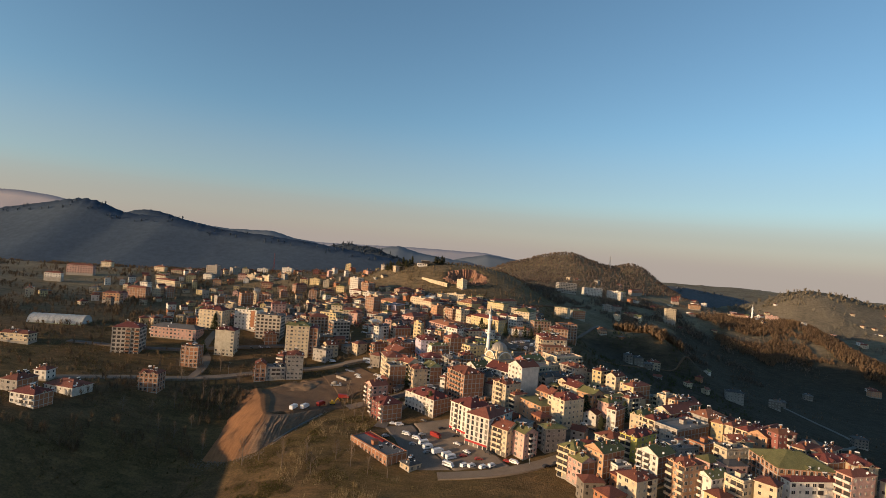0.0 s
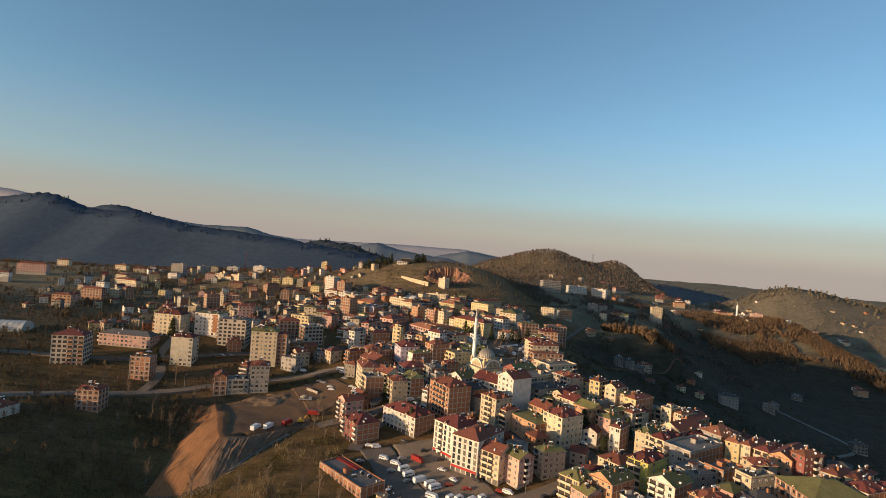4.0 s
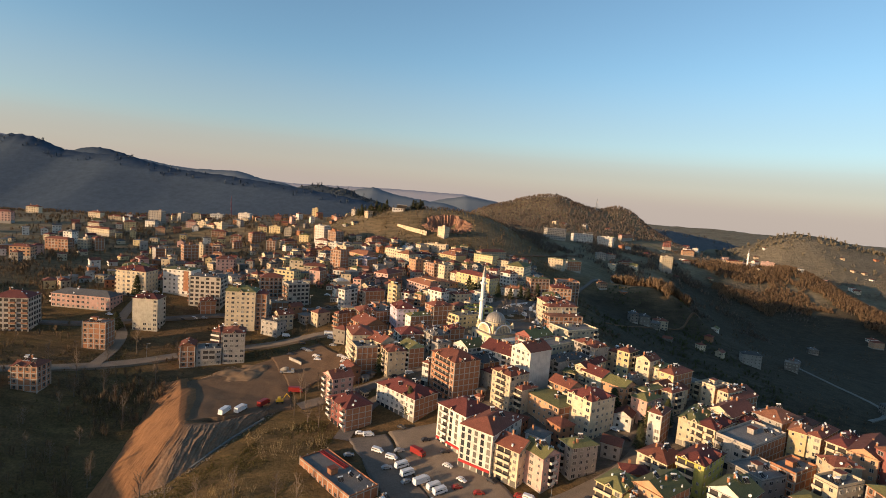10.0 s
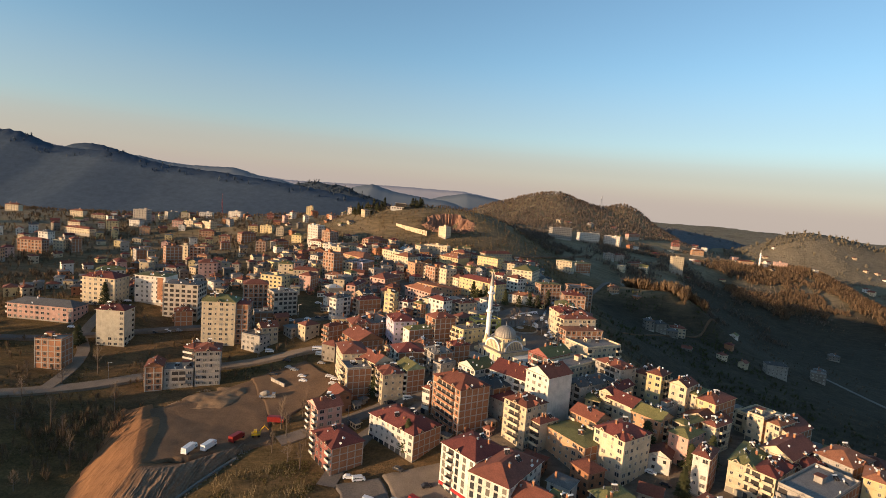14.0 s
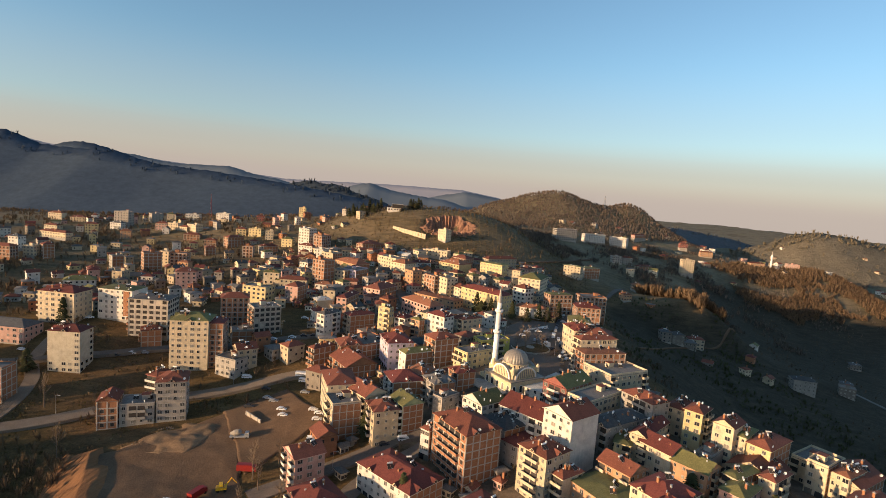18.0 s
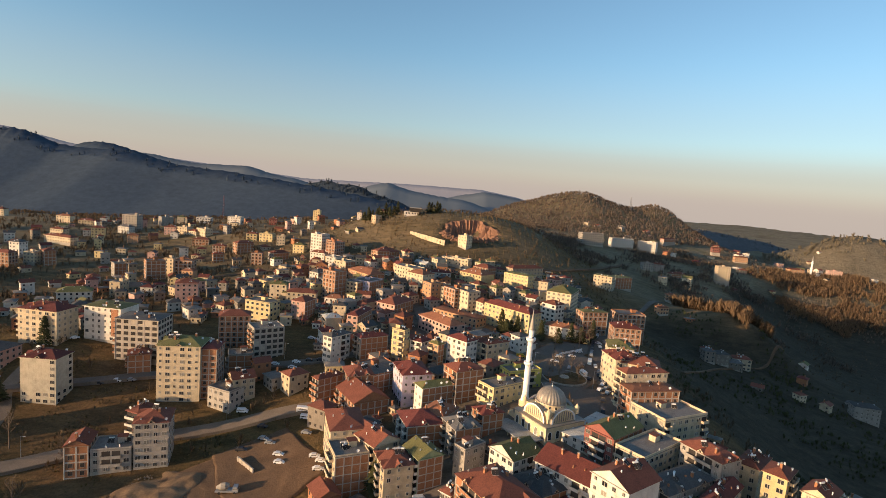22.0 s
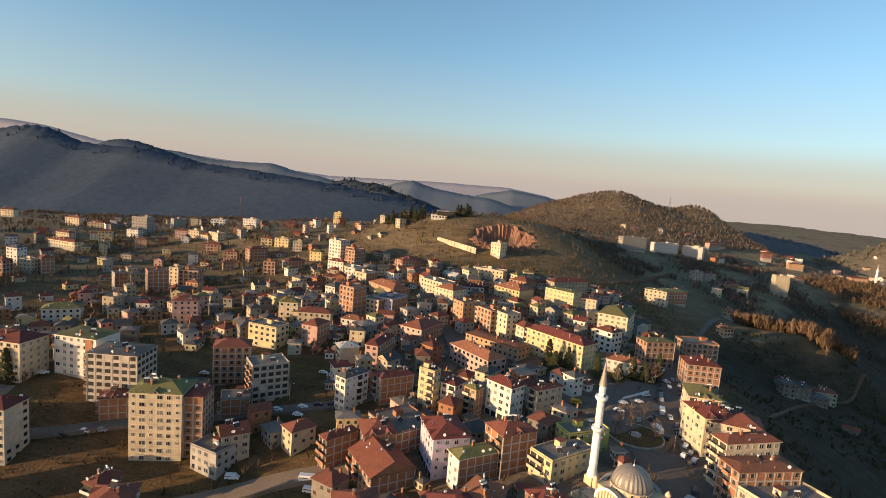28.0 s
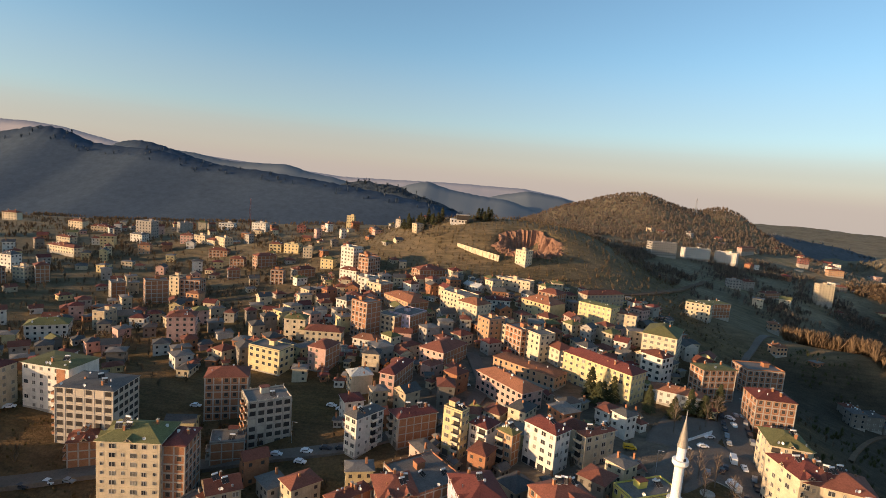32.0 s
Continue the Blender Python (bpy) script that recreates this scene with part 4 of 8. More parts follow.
house(153.3, 124.3, -14.9, 10.7, 8.2, 3, 4, 12.0, "beige", "hip:red")
house(144.4, 112.0, -15.8, 14.2, 7.8, 23, 4, 12.0, "cream", "terrace")
house(139.1, 127.3, -16.4, 14.8, 9.1, 31, 3, 9.1, "brick", "terrace")
house(126.2, 126.1, -18.0, 16.3, 13.7, 24, 3, 9.1, "grey", "flat")
house(163.7, 96.8, -14.3, 26.0, 22.0, 3, 4, 12.0, "brick", "hip:green")
house(123.3, 83.3, -19.2, 11.6, 7.6, 30, 4, 12.0, "white", "gable:green")
house(132.8, 78.8, -17.8, 8.9, 8.8, 29, 4, 12.0, "cream", "terrace")
house(179.3, 113.7, -12.2, 14.5, 6.7, 38, 4, 12.0, "cream", "hip:red")
house(187.7, 110.9, -11.9, 19.4, 5.0, 36, 4, 12.0, "cream", "hip:red")
house(179.6, 97.7, -11.9, 13.8, 9.6, 23, 4, 12.0, "white", "hip:maroon")
house(181.5, 82.3, -12.2, 13.9, 6.8, 21, 4, 12.0, "pink", "hip:red")
house(191.2, 97.0, -11.7, 10.8, 13.0, 0, 4, 12.0, "beige", "hip:maroon")
house(165.2, 83.8, -14.3, 26.3, 5.3, 12, 3, 9.1, "white", "hip:maroon")
house(-58.1, 282.8, -12.7, 13.2, 4.6, 48, 4, 12.0, "brick", "hip:red")
house(-40.4, 273.4, -12.6, 15.9, 19.7, 35, 3, 9.1, "brick", "gable:red")
house(-45.1, 286.6, -10.6, 11.6, 12.8, 24, 4, 12.0, "brick", "hip:red")
house(-37.4, 297.3, -8.6, 18.5, 19.6, 42, 3, 9.1, "brick", "flat")
house(-19.9, 282.1, -8.3, 13.0, 17.1, 21, 5, 14.9, "lilac", "hip:maroon")
house(-9.0, 272.2, -7.8, 15.5, 6.9, 33, 4, 12.0, "white", "hip:green")
house(3.2, 281.0, -4.9, 13.9, 10.8, 33, 5, 14.9, "brick", "hip:red")
house(-12.8, 248.2, -12.8, 14.8, 14.2, 23, 4, 12.0, "white", "hip:maroon")
house(-5.5, 255.9, -9.0, 12.6, 10.5, 63, 3, 9.1, "grey", "hip:orange")
house(3.2, 242.9, -10.7, 10.6, 10.9, 29, 4, 12.0, "grey", "hip:grey")
house(6.6, 230.0, -12.6, 10.3, 5.4, 45, 4, 12.0, "grey", "flat")
house(13.6, 254.3, -6.8, 9.4, 8.1, 30, 3, 9.1, "brick", "hip:maroon")
house(21.1, 278.4, -3.4, 20.5, 10.3, 39, 3, 9.1, "yellow", "flat")
house(30.1, 293.5, -1.6, 17.6, 8.7, 27, 3, 9.1, "lime", "flat")
house(-143.8, 576.6, 10.7, 12.0, 14.0, 64, 7, 20.7, "white", "flat", False)
house(-122.3, 551.3, 10.2, 16.1, 9.6, 69, 6, 17.8, "brick", "flat", False)
house(-93.3, 433.1, 0.9, 11.2, 12.3, 59, 7, 20.7, "brick", "flat", False)
house(-113.4, 464.2, 2.0, 11.5, 8.7, 64, 4, 12.0, "white", "hip:grey", False)
house(-114.4, 518.5, 6.6, 12.4, 9.5, 71, 4, 12.0, "white", "flat", False)
house(-102.6, 506.6, 5.8, 12.8, 13.5, 61, 4, 12.0, "cream", "flat", False)
house(-70.9, 447.2, 2.1, 18.4, 14.9, 66, 4, 12.0, "lilac", "flat", False)
house(-79.0, 441.0, 1.6, 14.8, 12.8, 67, 4, 12.0, "cream", "flat", False)
house(-79.7, 486.4, 4.4, 14.3, 31.2, 46, 3, 9.1, "orange", "hip:orange", False)
house(-73.9, 551.2, 14.4, 20.8, 16.4, 51, 3, 9.1, "brick", "hip:red", False)
house(-43.7, 486.7, 5.7, 13.1, 23.3, 47, 5, 14.9, "cream", "flat", False)
house(-32.7, 469.3, 4.3, 13.6, 16.1, 52, 5, 14.9, "cream", "hip:orange", False)
house(-21.1, 438.6, 3.0, 10.9, 11.0, -51, 5, 14.9, "orange", "flat", False)
house(-13.3, 443.3, 3.5, 17.6, 11.0, -55, 4, 12.0, "cream", "flat", False)
house(-4.3, 427.9, 2.4, 13.2, 11.0, -51, 5, 14.9, "brick", "flat", False)
house(4.6, 423.2, 2.3, 14.8, 11.0, -50, 5, 14.9, "cream", "flat", False)
house(14.6, 420.6, 2.4, 17.1, 10.0, -55, 3, 9.1, "cream", "hip:red", False)
house(-0.4, 396.4, 1.0, 35.9, 11.0, -36, 2, 6.2, "orange", "flat:orange", False)
house(-10.8, 368.9, -0.8, 30.0, 12.0, -48, 3, 9.1, "pink", "hip:orange", False)
house(12.3, 497.8, 6.5, 16.7, 24.0, 48, 4, 12.0, "yellow", "hip:orange", False)
house(19.6, 516.9, 9.4, 12.1, 15.2, 54, 4, 12.0, "brick", "hip:red", False)
house(-4.4, 542.1, 17.5, 23.3, 9.0, -23, 2, 6.2, "cream", "flat", False)
house(-36.4, 530.1, 14.9, 15.2, 7.0, -42, 1, 3.3, "white", "gable:pale", False)
house(-44.2, 405.8, -0.1, 23.4, 14.3, 64, 3, 9.1, "pink", "hip:red", False)
house(-61.0, 367.1, -3.0, 22.3, 6.8, 78, 4, 12.0, "pink", "hip:maroon", False)
house(-77.0, 362.6, -3.4, 9.7, 8.5, 30, 3, 9.1, "cream", "hip:pale", False)
house(-86.6, 412.7, 0.0, 13.1, 9.0, -10, 2, 6.2, "white", "hip:orange", False)
house(-63.2, 319.1, -6.7, 13.5, 6.0, 58, 5, 14.9, "white", "hip:dark")
house(-46.6, 327.4, -5.2, 16.1, 7.7, 37, 4, 12.0, "grey", "hip:maroon")
house(-30.1, 319.8, -4.2, 4.6, 7.9, 61, 6, 17.8, "yellow", "flat")
house(-19.7, 322.1, -3.6, 8.5, 7.4, 59, 4, 12.0, "white", "hip:maroon")
house(-11.0, 317.1, -3.1, 4.8, 6.2, 54, 4, 12.0, "orange", "hip:green")
house(2.0, 317.1, -2.2, 8.4, 13.1, 49, 5, 14.9, "white", "hip:maroon")
house(13.7, 330.6, -0.9, 7.9, 9.1, 52, 3, 9.1, "cream", "hip:red", False)
house(-114.2, 418.8, -0.5, 22.3, 9.0, 0, 2, 6.2, "cream", "hip:green", False)
house(-100.7, 383.3, -2.4, 13.2, 9.6, 77, 4, 12.0, "pink", "hip:red", False)
house(-211.6, 310.5, -6.8, 21.4, 14.0, -4, 6, 17.8, "cream", "hip:maroon")
house(-184.3, 319.7, -5.0, 20.5, 14.0, -4, 6, 17.8, "white", "flat:green")
house(-159.8, 308.5, -9.2, 20.7, 15.0, 5, 7, 20.7, "frame", "flat:dark")
house(-180.4, 270.3, -19.1, 15.3, 11.0, 3, 7, 20.7, "dull", "hip:maroon")
house(-126.6, 284.9, -18.4, 18.6, 14.0, 10, 9, 26.5, "cream", "hip:green")
house(-114.2, 287.8, -16.9, 6.6, 12.0, 10, 8, 23.6, "brick", "hip:maroon")
house(-155.2, 297.8, -12.6, 9.6, 9.0, 27, 3, 9.1, "brick", "hip:red")
house(-124.9, 336.3, -8.6, 15.8, 11.0, 21, 6, 17.8, "brick", "hip:red", False)
house(-124.6, 376.6, -3.6, 18.0, 11.0, -15, 4, 12.0, "yellow", "flat", False)
house(-102.1, 322.3, -9.5, 15.5, 12.0, 37, 6, 17.8, "frame", "flat")
house(-109.9, 309.0, -12.0, 11.5, 9.0, 25, 3, 9.1, "grey", "flat")
house(-98.6, 284.2, -17.2, 9.8, 9.0, 37, 4, 12.0, "beige", "gable:red")
house(-103.3, 278.6, -18.0, 12.9, 9.0, -21, 3, 9.1, "grey", "flat")
house(-232.1, 288.2, -12.8, 40.0, 13.0, -2, 3, 9.1, "pink", "hip:grey")
house(-249.6, 250.4, -20.6, 15.0, 19.3, 104, 7, 21.5, "frame", "hip:maroon")
house(-192.2, 238.7, -22.4, 12.7, 9.0, 4, 5, 14.9, "brick", "flat")
house(-189.3, 184.7, -26.6, 11.7, 10.0, 5, 4, 12.0, "brick", "hip:red")
house(-135.0, 229.4, -25.2, 7.4, 10.0, 20, 4, 12.0, "brick", "gable:red")
house(-125.0, 233.6, -24.6, 13.2, 10.5, 20, 3, 9.1, "grey", "flat")
house(-126.9, 253.6, -22.5, 5.7, 9.0, -16, 4, 12.0, "red", "hip:red")
house(-113.2, 239.2, -24.1, 11.6, 12.6, 20, 6, 17.8, "grey", "hip:red")
house(-258.5, 484.8, -10.0, 14.2, 10.0, 42, 6, 17.8, "brick", "flat", False)
house(-257.8, 509.5, -8.7, 8.0, 9.0, -1, 5, 14.9, "cream", "flat", False)
house(-240.2, 499.7, -7.7, 14.5, 10.0, 8, 5, 14.9, "brick", "flat", False)
house(-227.2, 482.3, -7.0, 9.4, 8.0, -1, 3, 9.1, "orange", "hip:orange", False)
house(-386.3, 656.1, 5.8, 17.0, 12.0, 0, 7, 20.7, "grey", "flat", False)
house(-369.9, 697.0, 11.2, 13.9, 10.0, 51, 4, 12.0, "grey", "flat", False)
house(-336.6, 728.6, 14.3, 17.0, 12.0, 10, 3, 9.1, "white", "flat", False)
house(-288.1, 710.3, 17.3, 16.2, 10.0, 0, 4, 12.0, "white", "flat", False)
house(-334.9, 646.7, 5.4, 12.7, 9.0, 12, 4, 12.0, "pink", "hip:red", False)
house(-319.8, 647.3, 6.3, 13.9, 9.0, -12, 4, 12.0, "cream", "flat", False)
house(-306.4, 644.6, 6.2, 12.3, 9.0, -19, 3, 9.1, "cream", "hip:red", False)
house(-294.6, 643.3, 6.9, 17.0, 9.0, -31, 4, 12.0, "cream", "flat", False)
house(-288.0, 646.4, 6.4, 14.7, 9.0, 43, 3, 9.1, "white", "flat", False)
house(-285.7, 619.3, 1.1, 17.0, 9.0, 10, 3, 9.1, "brick", "hip:red", False)
house(-400.9, 618.9, 1.2, 12.4, 9.0, 25, 4, 12.0, "yellow", "hip:red", False)
house(-386.8, 645.1, 4.7, 14.3, 9.0, -8, 3, 9.1, "white", "hip:grey", False)
house(-358.1, 613.2, 0.1, 10.7, 8.0, 19, 3, 9.1, "orange", "hip:orange", False)
house(-443.8, 617.4, 2.2, 17.0, 8.0, -10, 2, 6.2, "cream", "hip:red", False)
house(-422.8, 590.1, -0.3, 13.1, 8.0, -6, 2, 6.2, "yellow", "hip:red", False)
house(-484.0, 679.2, 7.2, 17.0, 9.0, -1, 3, 9.1, "cream", "hip:orange", False)
house(-454.5, 676.0, 7.2, 17.0, 8.0, 9, 2, 6.2, "beige", "hip:red", False)
house(-593.2, 707.4, 5.9, 17.0, 9.0, 7, 3, 9.1, "cream", "hip:red", False)
house(-408.1, 521.1, -4.8, 10.5, 9.0, -5, 4, 12.0, "white", "hip:grey", False)
house(-379.7, 503.2, -6.9, 10.7, 9.0, -3, 3, 9.1, "cream", "flat", False)
house(-368.7, 507.5, -7.8, 8.7, 9.0, 52, 4, 12.0, "brick", "hip:red", False)
house(-297.4, 496.9, -11.6, 9.4, 9.0, 49, 4, 12.0, "grey", "flat", False)
house(-248.1, 422.5, -10.5, 7.9, 10.0, -1, 4, 12.0, "beige", "flat", False)
house(-266.7, 403.2, -12.1, 20.1, 12.0, 31, 3, 9.1, "white", "hip:green", False)
house(-190.3, 408.5, -6.3, 14.1, 11.0, 24, 5, 14.9, "pink", "hip:red", False)
house(-247.3, 437.2, -10.4, 18.9, 10.0, 34, 2, 6.2, "beige", "hip:dark", False)
house(-227.0, 590.0, 2.5, 18.1, 9.0, 52, 4, 12.0, "brick", "hip:red", False)
house(-233.5, 628.3, 8.0, 11.0, 8.0, 9, 4, 12.0, "yellow", "hip:red", False)
house(-216.4, 627.9, 9.4, 14.6, 9.0, -2, 4, 12.0, "yellow", "flat", False)
house(-196.8, 615.5, 9.5, 8.4, 8.0, 14, 4, 12.0, "cream", "flat", False)
house(-198.7, 656.0, 16.6, 6.7, 7.0, 40, 2, 6.2, "cream", "hip:red", False)
house(-128.4, 570.3, 12.4, 11.3, 9.0, 53, 5, 14.9, "brick", "flat", False)
house(-167.0, 586.6, 8.7, 11.5, 9.0, -6, 3, 9.1, "yellow", "hip:green", False)
house(-135.8, 548.6, 8.1, 16.1, 9.0, -20, 3, 9.1, "white", "hip:red", False)
house(-192.1, 538.8, 0.9, 9.5, 8.0, 9, 4, 12.0, "brick", "flat", False)
house(-252.0, 590.0, 0.2, 11.9, 8.0, 12, 3, 9.1, "brick", "hip:red", False)
house(-236.2, 552.4, -2.4, 9.0, 8.0, 33, 3, 9.1, "brick", "hip:red", False)
house(-177.7, 554.4, 3.8, 17.2, 9.0, 55, 3, 9.1, "grey", "hip:red", False)
house(-240.7, 711.8, 20.9, 9.5, 8.0, 15, 3, 9.1, "red", "hip:red", False)
house(-201.8, 770.5, 26.4, 9.0, 8.0, 0, 5, 14.9, "yellow", "flat", False)
house(-157.4, 715.4, 27.1, 13.8, 8.0, -28, 2, 6.2, "brick", "hip:red", False)
house(-129.3, 419.5, -0.9, 11.5, 9.0, 8, 4, 12.0, "cream", "hip:green", False)
house(-110.3, 412.2, -0.8, 19.6, 10.0, 7, 3, 9.1, "cream", "hip:red", False)
house(-79.6, 490.8, 5.4, 18.3, 9.0, -17, 3, 9.1, "cream", "hip:orange", False)
house(-75.8, 539.8, 12.9, 11.6, 9.0, 33, 4, 12.0, "brick", "hip:red", False)
house(-18.3, 497.0, 7.6, 15.9, 9.0, 10, 3, 9.1, "white", "hip:maroon", False)
house(47.4, 488.9, 7.3, 22.8, 12.0, -37, 5, 14.9, "yellow", "flat:green", False)
house(55.6, 528.7, 10.0, 33.7, 10.0, 31, 4, 12.0, "beige", "hip:red", False)
house(63.6, 487.6, 6.4, 15.9, 10.0, -19, 4, 12.0, "cream", "flat:orange", False)
house(192.9, 874.3, 17.8, 37.6, 12.0, 20, 6, 17.8, "grey", "flat", False)
house(250.9, 915.8, 13.2, 39.0, 11.0, 18, 5, 14.9, "white", "flat", False)
house(300.0, 934.8, 9.7, 28.8, 11.0, -35, 5, 14.9, "white", "flat", False)
house(364.8, 809.8, -12.6, 17.5, 10.0, 1, 7, 20.7, "cream", "flat", False)
house(480.7, 994.2, -2.0, 21.7, 9.0, -2, 3, 9.1, "orange", "hip:orange", False)
house(135.6, 560.5, 4.8, 17.5, 11.0, -30, 4, 12.0, "cream", "flat:green", False)
house(160.4, 597.1, -0.4, 21.3, 14.0, 26, 4, 12.0, "grey", "flat:green", False)
house(245.8, 770.0, -0.3, 13.9, 9.0, 8, 3, 9.1, "grey", "flat", False)
house(264.3, 780.8, -2.1, 14.1, 9.0, 8, 3, 9.1, "grey", "hip:red", False)
house(284.5, 768.1, -8.1, 25.1, 9.0, 28, 2, 6.2, "beige", "hip:red", False)
house(0.5, 590.1, None, 11.0, 9.0, -40, 4, 12.0, "cream", "flat", False)
house(454.6, 1033.1, 7.9, 14.3, 8.0, -0, 3, 9.1, "red", "hip:red", False)
house(227.7, 634.0, -14.7, 8.9, 7.0, -8, 2, 6.2, "orange", "hip:orange", False)
house(373.5, 1047.4, 19.1, 38.5, 8.0, 39, 2, 6.2, "pink", "hip:red", False)
house(75.0, 442.2, 2.1, 25.5, 17.7, 66, 6, 17.8, "cream", "hip:green", False)
house(62.0, 404.4, 2.3, 11.3, 10.0, -46, 5, 14.9, "white", "hip:red", False)
house(86.8, 399.2, 0.6, 17.5, 9.6, 18, 5, 14.9, "brick", "flat:green", False)
house(65.5, 382.1, 1.4, 21.5, 9.0, -18, 2, 6.2, "white", "hip:orange", False)
house(116.6, 419.6, -2.8, 19.2, 13.6, 9, 5, 14.9, "brick", "flat", False)
house(82.3, 282.9, -2.8, 21.5, 6.9, 19, 6, 17.8, "cream", "hip:red")
house(82.3, 272.3, -3.5, 22.4, 9.1, 15, 5, 14.9, "brick", "flat:orange")
house(19.6, 321.5, -1.2, 14.4, 4.0, 37, 4, 12.0, "cream", "hip:red")
# the valley houses' dark paint carries the shade they stand in
house(365.0, 472.0, None, 12.0, 10.0, -30, 3, 9.1, "dimmed", "flat", False)
house(209.6, 473.1, None, 11.4, 9.0, 8, 3, 9.1, "dimmed", "hip:dark", False)
house(231.5, 482.6, None, 13.5, 9.0, -7, 3, 9.1, "beige", "hip:red", False)
house(204.5, 484.4, None, 7.9, 8.0, 9, 2, 6.2, "dimmed", "hip:red", False)
house(392.0, 508.0, None, 10.0, 9.0, -28, 2, 6.2, "dimmed", "hip:grey", False)
house(506.0, 644.0, None, 11.6, 8.0, -15, 2, 6.2, "dimmed", "hip:grey", False)
house(670.0, 752.0, None, 13.0, 9.0, 10, 2, 6.2, "white", "hip:red", False)
house(655.0, 724.0, None, 16.0, 10.0, -5, 3, 9.1, "orange", "hip:red", False)
house(556.0, 962.0, None, 26.0, 10.0, 5, 3, 9.1, "orange", "hip:red", False)
house(624.0, 968.0, None, 20.0, 12.0, -10, 4, 12.0, "pink", "flat", False)
house(182.0, 532.0, None, 9.0, 8.0, 20, 2, 6.2, "orange", "hip:orange", False)
house(405.0, 396.0, None, 12.1, 9.0, -9, 3, 9.1, "dimmed", "hip:grey", False)
# a white house in grey: its shade is put into the paint
house(307.0, 446.0, None, 17.0, 10.0, -12, 4, 12.0, "grey", "hip:dark", False)
house(196.9, 465.7, None, 8.2, 8.0, 1, 3, 9.1, "dimmed", "hip:grey", False)
house(221.4, 471.7, None, 10.1, 8.0, -9, 2, 6.2, "dimmed", "hip:grey", False)
house(-29.8, 131.7, -31.5, 12.8, 34.0, 45, 1, 4.8, "brick", "flat")
house(-10.3, 115.8, -31.6, 7.6, 7.5, 45, 1, 3.2, "beige", "hip:dark")
house(-223.8, 128.8, -25.1, 11.6, 16.0, 82, 3, 9.1, "white", "hip:maroon")
house(-224.0, 156.5, -24.9, 13.9, 21.0, 79, 2, 6.2, "white", "hip:red")
house(-248.1, 147.9, -21.2, 13.7, 11.4, 84, 2, 6.2, "grey", "hip:red")
house(-251.2, 170.6, -21.5, 8.0, 8.0, 1, 2, 6.2, "white", "hip:red")
house(-326.2, 234.5, -14.7, 21.2, 9.0, 4, 2, 6.2, "cream", "hip:red")
house(-388.0, 428.8, -7.4, 17.8, 9.0, 10, 3, 9.1, "orange", "hip:red", False)
house(-396.1, 487.7, -6.0, 24.5, 9.0, -2, 3, 9.1, "brick", "hip:red", False)
house(-555.9, 598.6, 3.3, 34.5, 10.0, 15, 4, 12.0, "pink", "hip:red", False)
house(-539.9, 528.6, 1.9, 20.4, 8.0, 12, 2, 6.2, "white", "hip:red", False)
house(-415.8, 583.5, -0.4, 34.6, 9.0, -13, 2, 6.2, "cream", "hip:red", False)
house(101.7, 374.9, -2.1, 15.7, 13.0, -1, 5, 14.9, "brick", "hip:maroon", False)
house(85.2, 328.7, -1.6, 12.4, 14.8, -9, 5, 14.9, "cream", "hip:green")
house(80.0, 307.7, -2.2, 12.5, 15.2, 11, 5, 16.0, "cream", "hip:maroon")
house(87.0, 303.8, -2.2, 19.3, 14.0, -16, 5, 15.0, "cream", "hip:red")
house(87.3, 262.2, -5.5, 23.6, 17.7, 28, 4, 12.0, "cream", "terrace")
house(55.7, 254.9, -5.8, 29.0, 11.0, 50, 2, 5.0, "white", "flat:pale")

# ---- the far ridges ----
def woods_material(name, dark, light, scale=0.02, relief=1.0):
    m, n, l, b = material(name, 0.95, spec=0.05)
    g = n.new("ShaderNodeTexCoord").outputs["Object"]
    big = noise_node(n, l, g, scale, 6, 0.65)
    fine = noise_node(n, l, g, scale * 12, 4, 0.7)
    c = ramp(n, l, big, [(0.35, dark), (0.65, light)])
    c = mix(n, l, 0.45, c, ramp(n, l, fine, [(0.3, tint(dark, 0.7)), (0.7, tint(light, 1.2))]))
    l.new(c, b.inputs["Base Color"])
    bp = n.new("ShaderNodeBump")
    bp.inputs["Strength"].default_value, bp.inputs["Distance"].default_value = relief, 4.0
    l.new(fine, bp.inputs["Height"])
    l.new(bp.outputs[0], b.inputs["Normal"])
    return m


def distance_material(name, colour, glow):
    """Distance with evening haze put into its colour: a plain backdrop that glows faintly."""
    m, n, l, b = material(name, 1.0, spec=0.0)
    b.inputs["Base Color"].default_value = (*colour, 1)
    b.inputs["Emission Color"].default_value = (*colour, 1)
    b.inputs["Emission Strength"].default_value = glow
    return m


# olive hillside paled by haze that is put into its base colour
HAZED_HILL = woods_material("hazed_hillside", (0.12, 0.105, 0.075), (0.235, 0.195, 0.135), 0.012)
# blue-grey of distance and haze, put into the mountain wood's colour
HAZED_WOOD = woods_material("hazed_mountain_wood", (0.050, 0.070, 0.098), (0.066, 0.092, 0.125), 0.006, 0.12)
# the knoll's wood, with bluish haze mixed into the base colour
HAZED_KNOLL = woods_material("hazed_knoll_wood", (0.045, 0.062, 0.08), (0.075, 0.09, 0.105), 0.02, 0.4)
# lighter grey wood: haze over the far ridge is put into the colour
HAZED_RIDGE = woods_material("hazed_far_wood", (0.10, 0.105, 0.11), (0.14, 0.145, 0.15), 0.01, 0.2)
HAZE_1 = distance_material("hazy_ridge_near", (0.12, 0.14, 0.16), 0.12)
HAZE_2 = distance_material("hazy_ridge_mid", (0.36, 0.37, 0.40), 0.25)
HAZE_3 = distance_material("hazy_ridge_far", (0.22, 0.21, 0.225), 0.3)


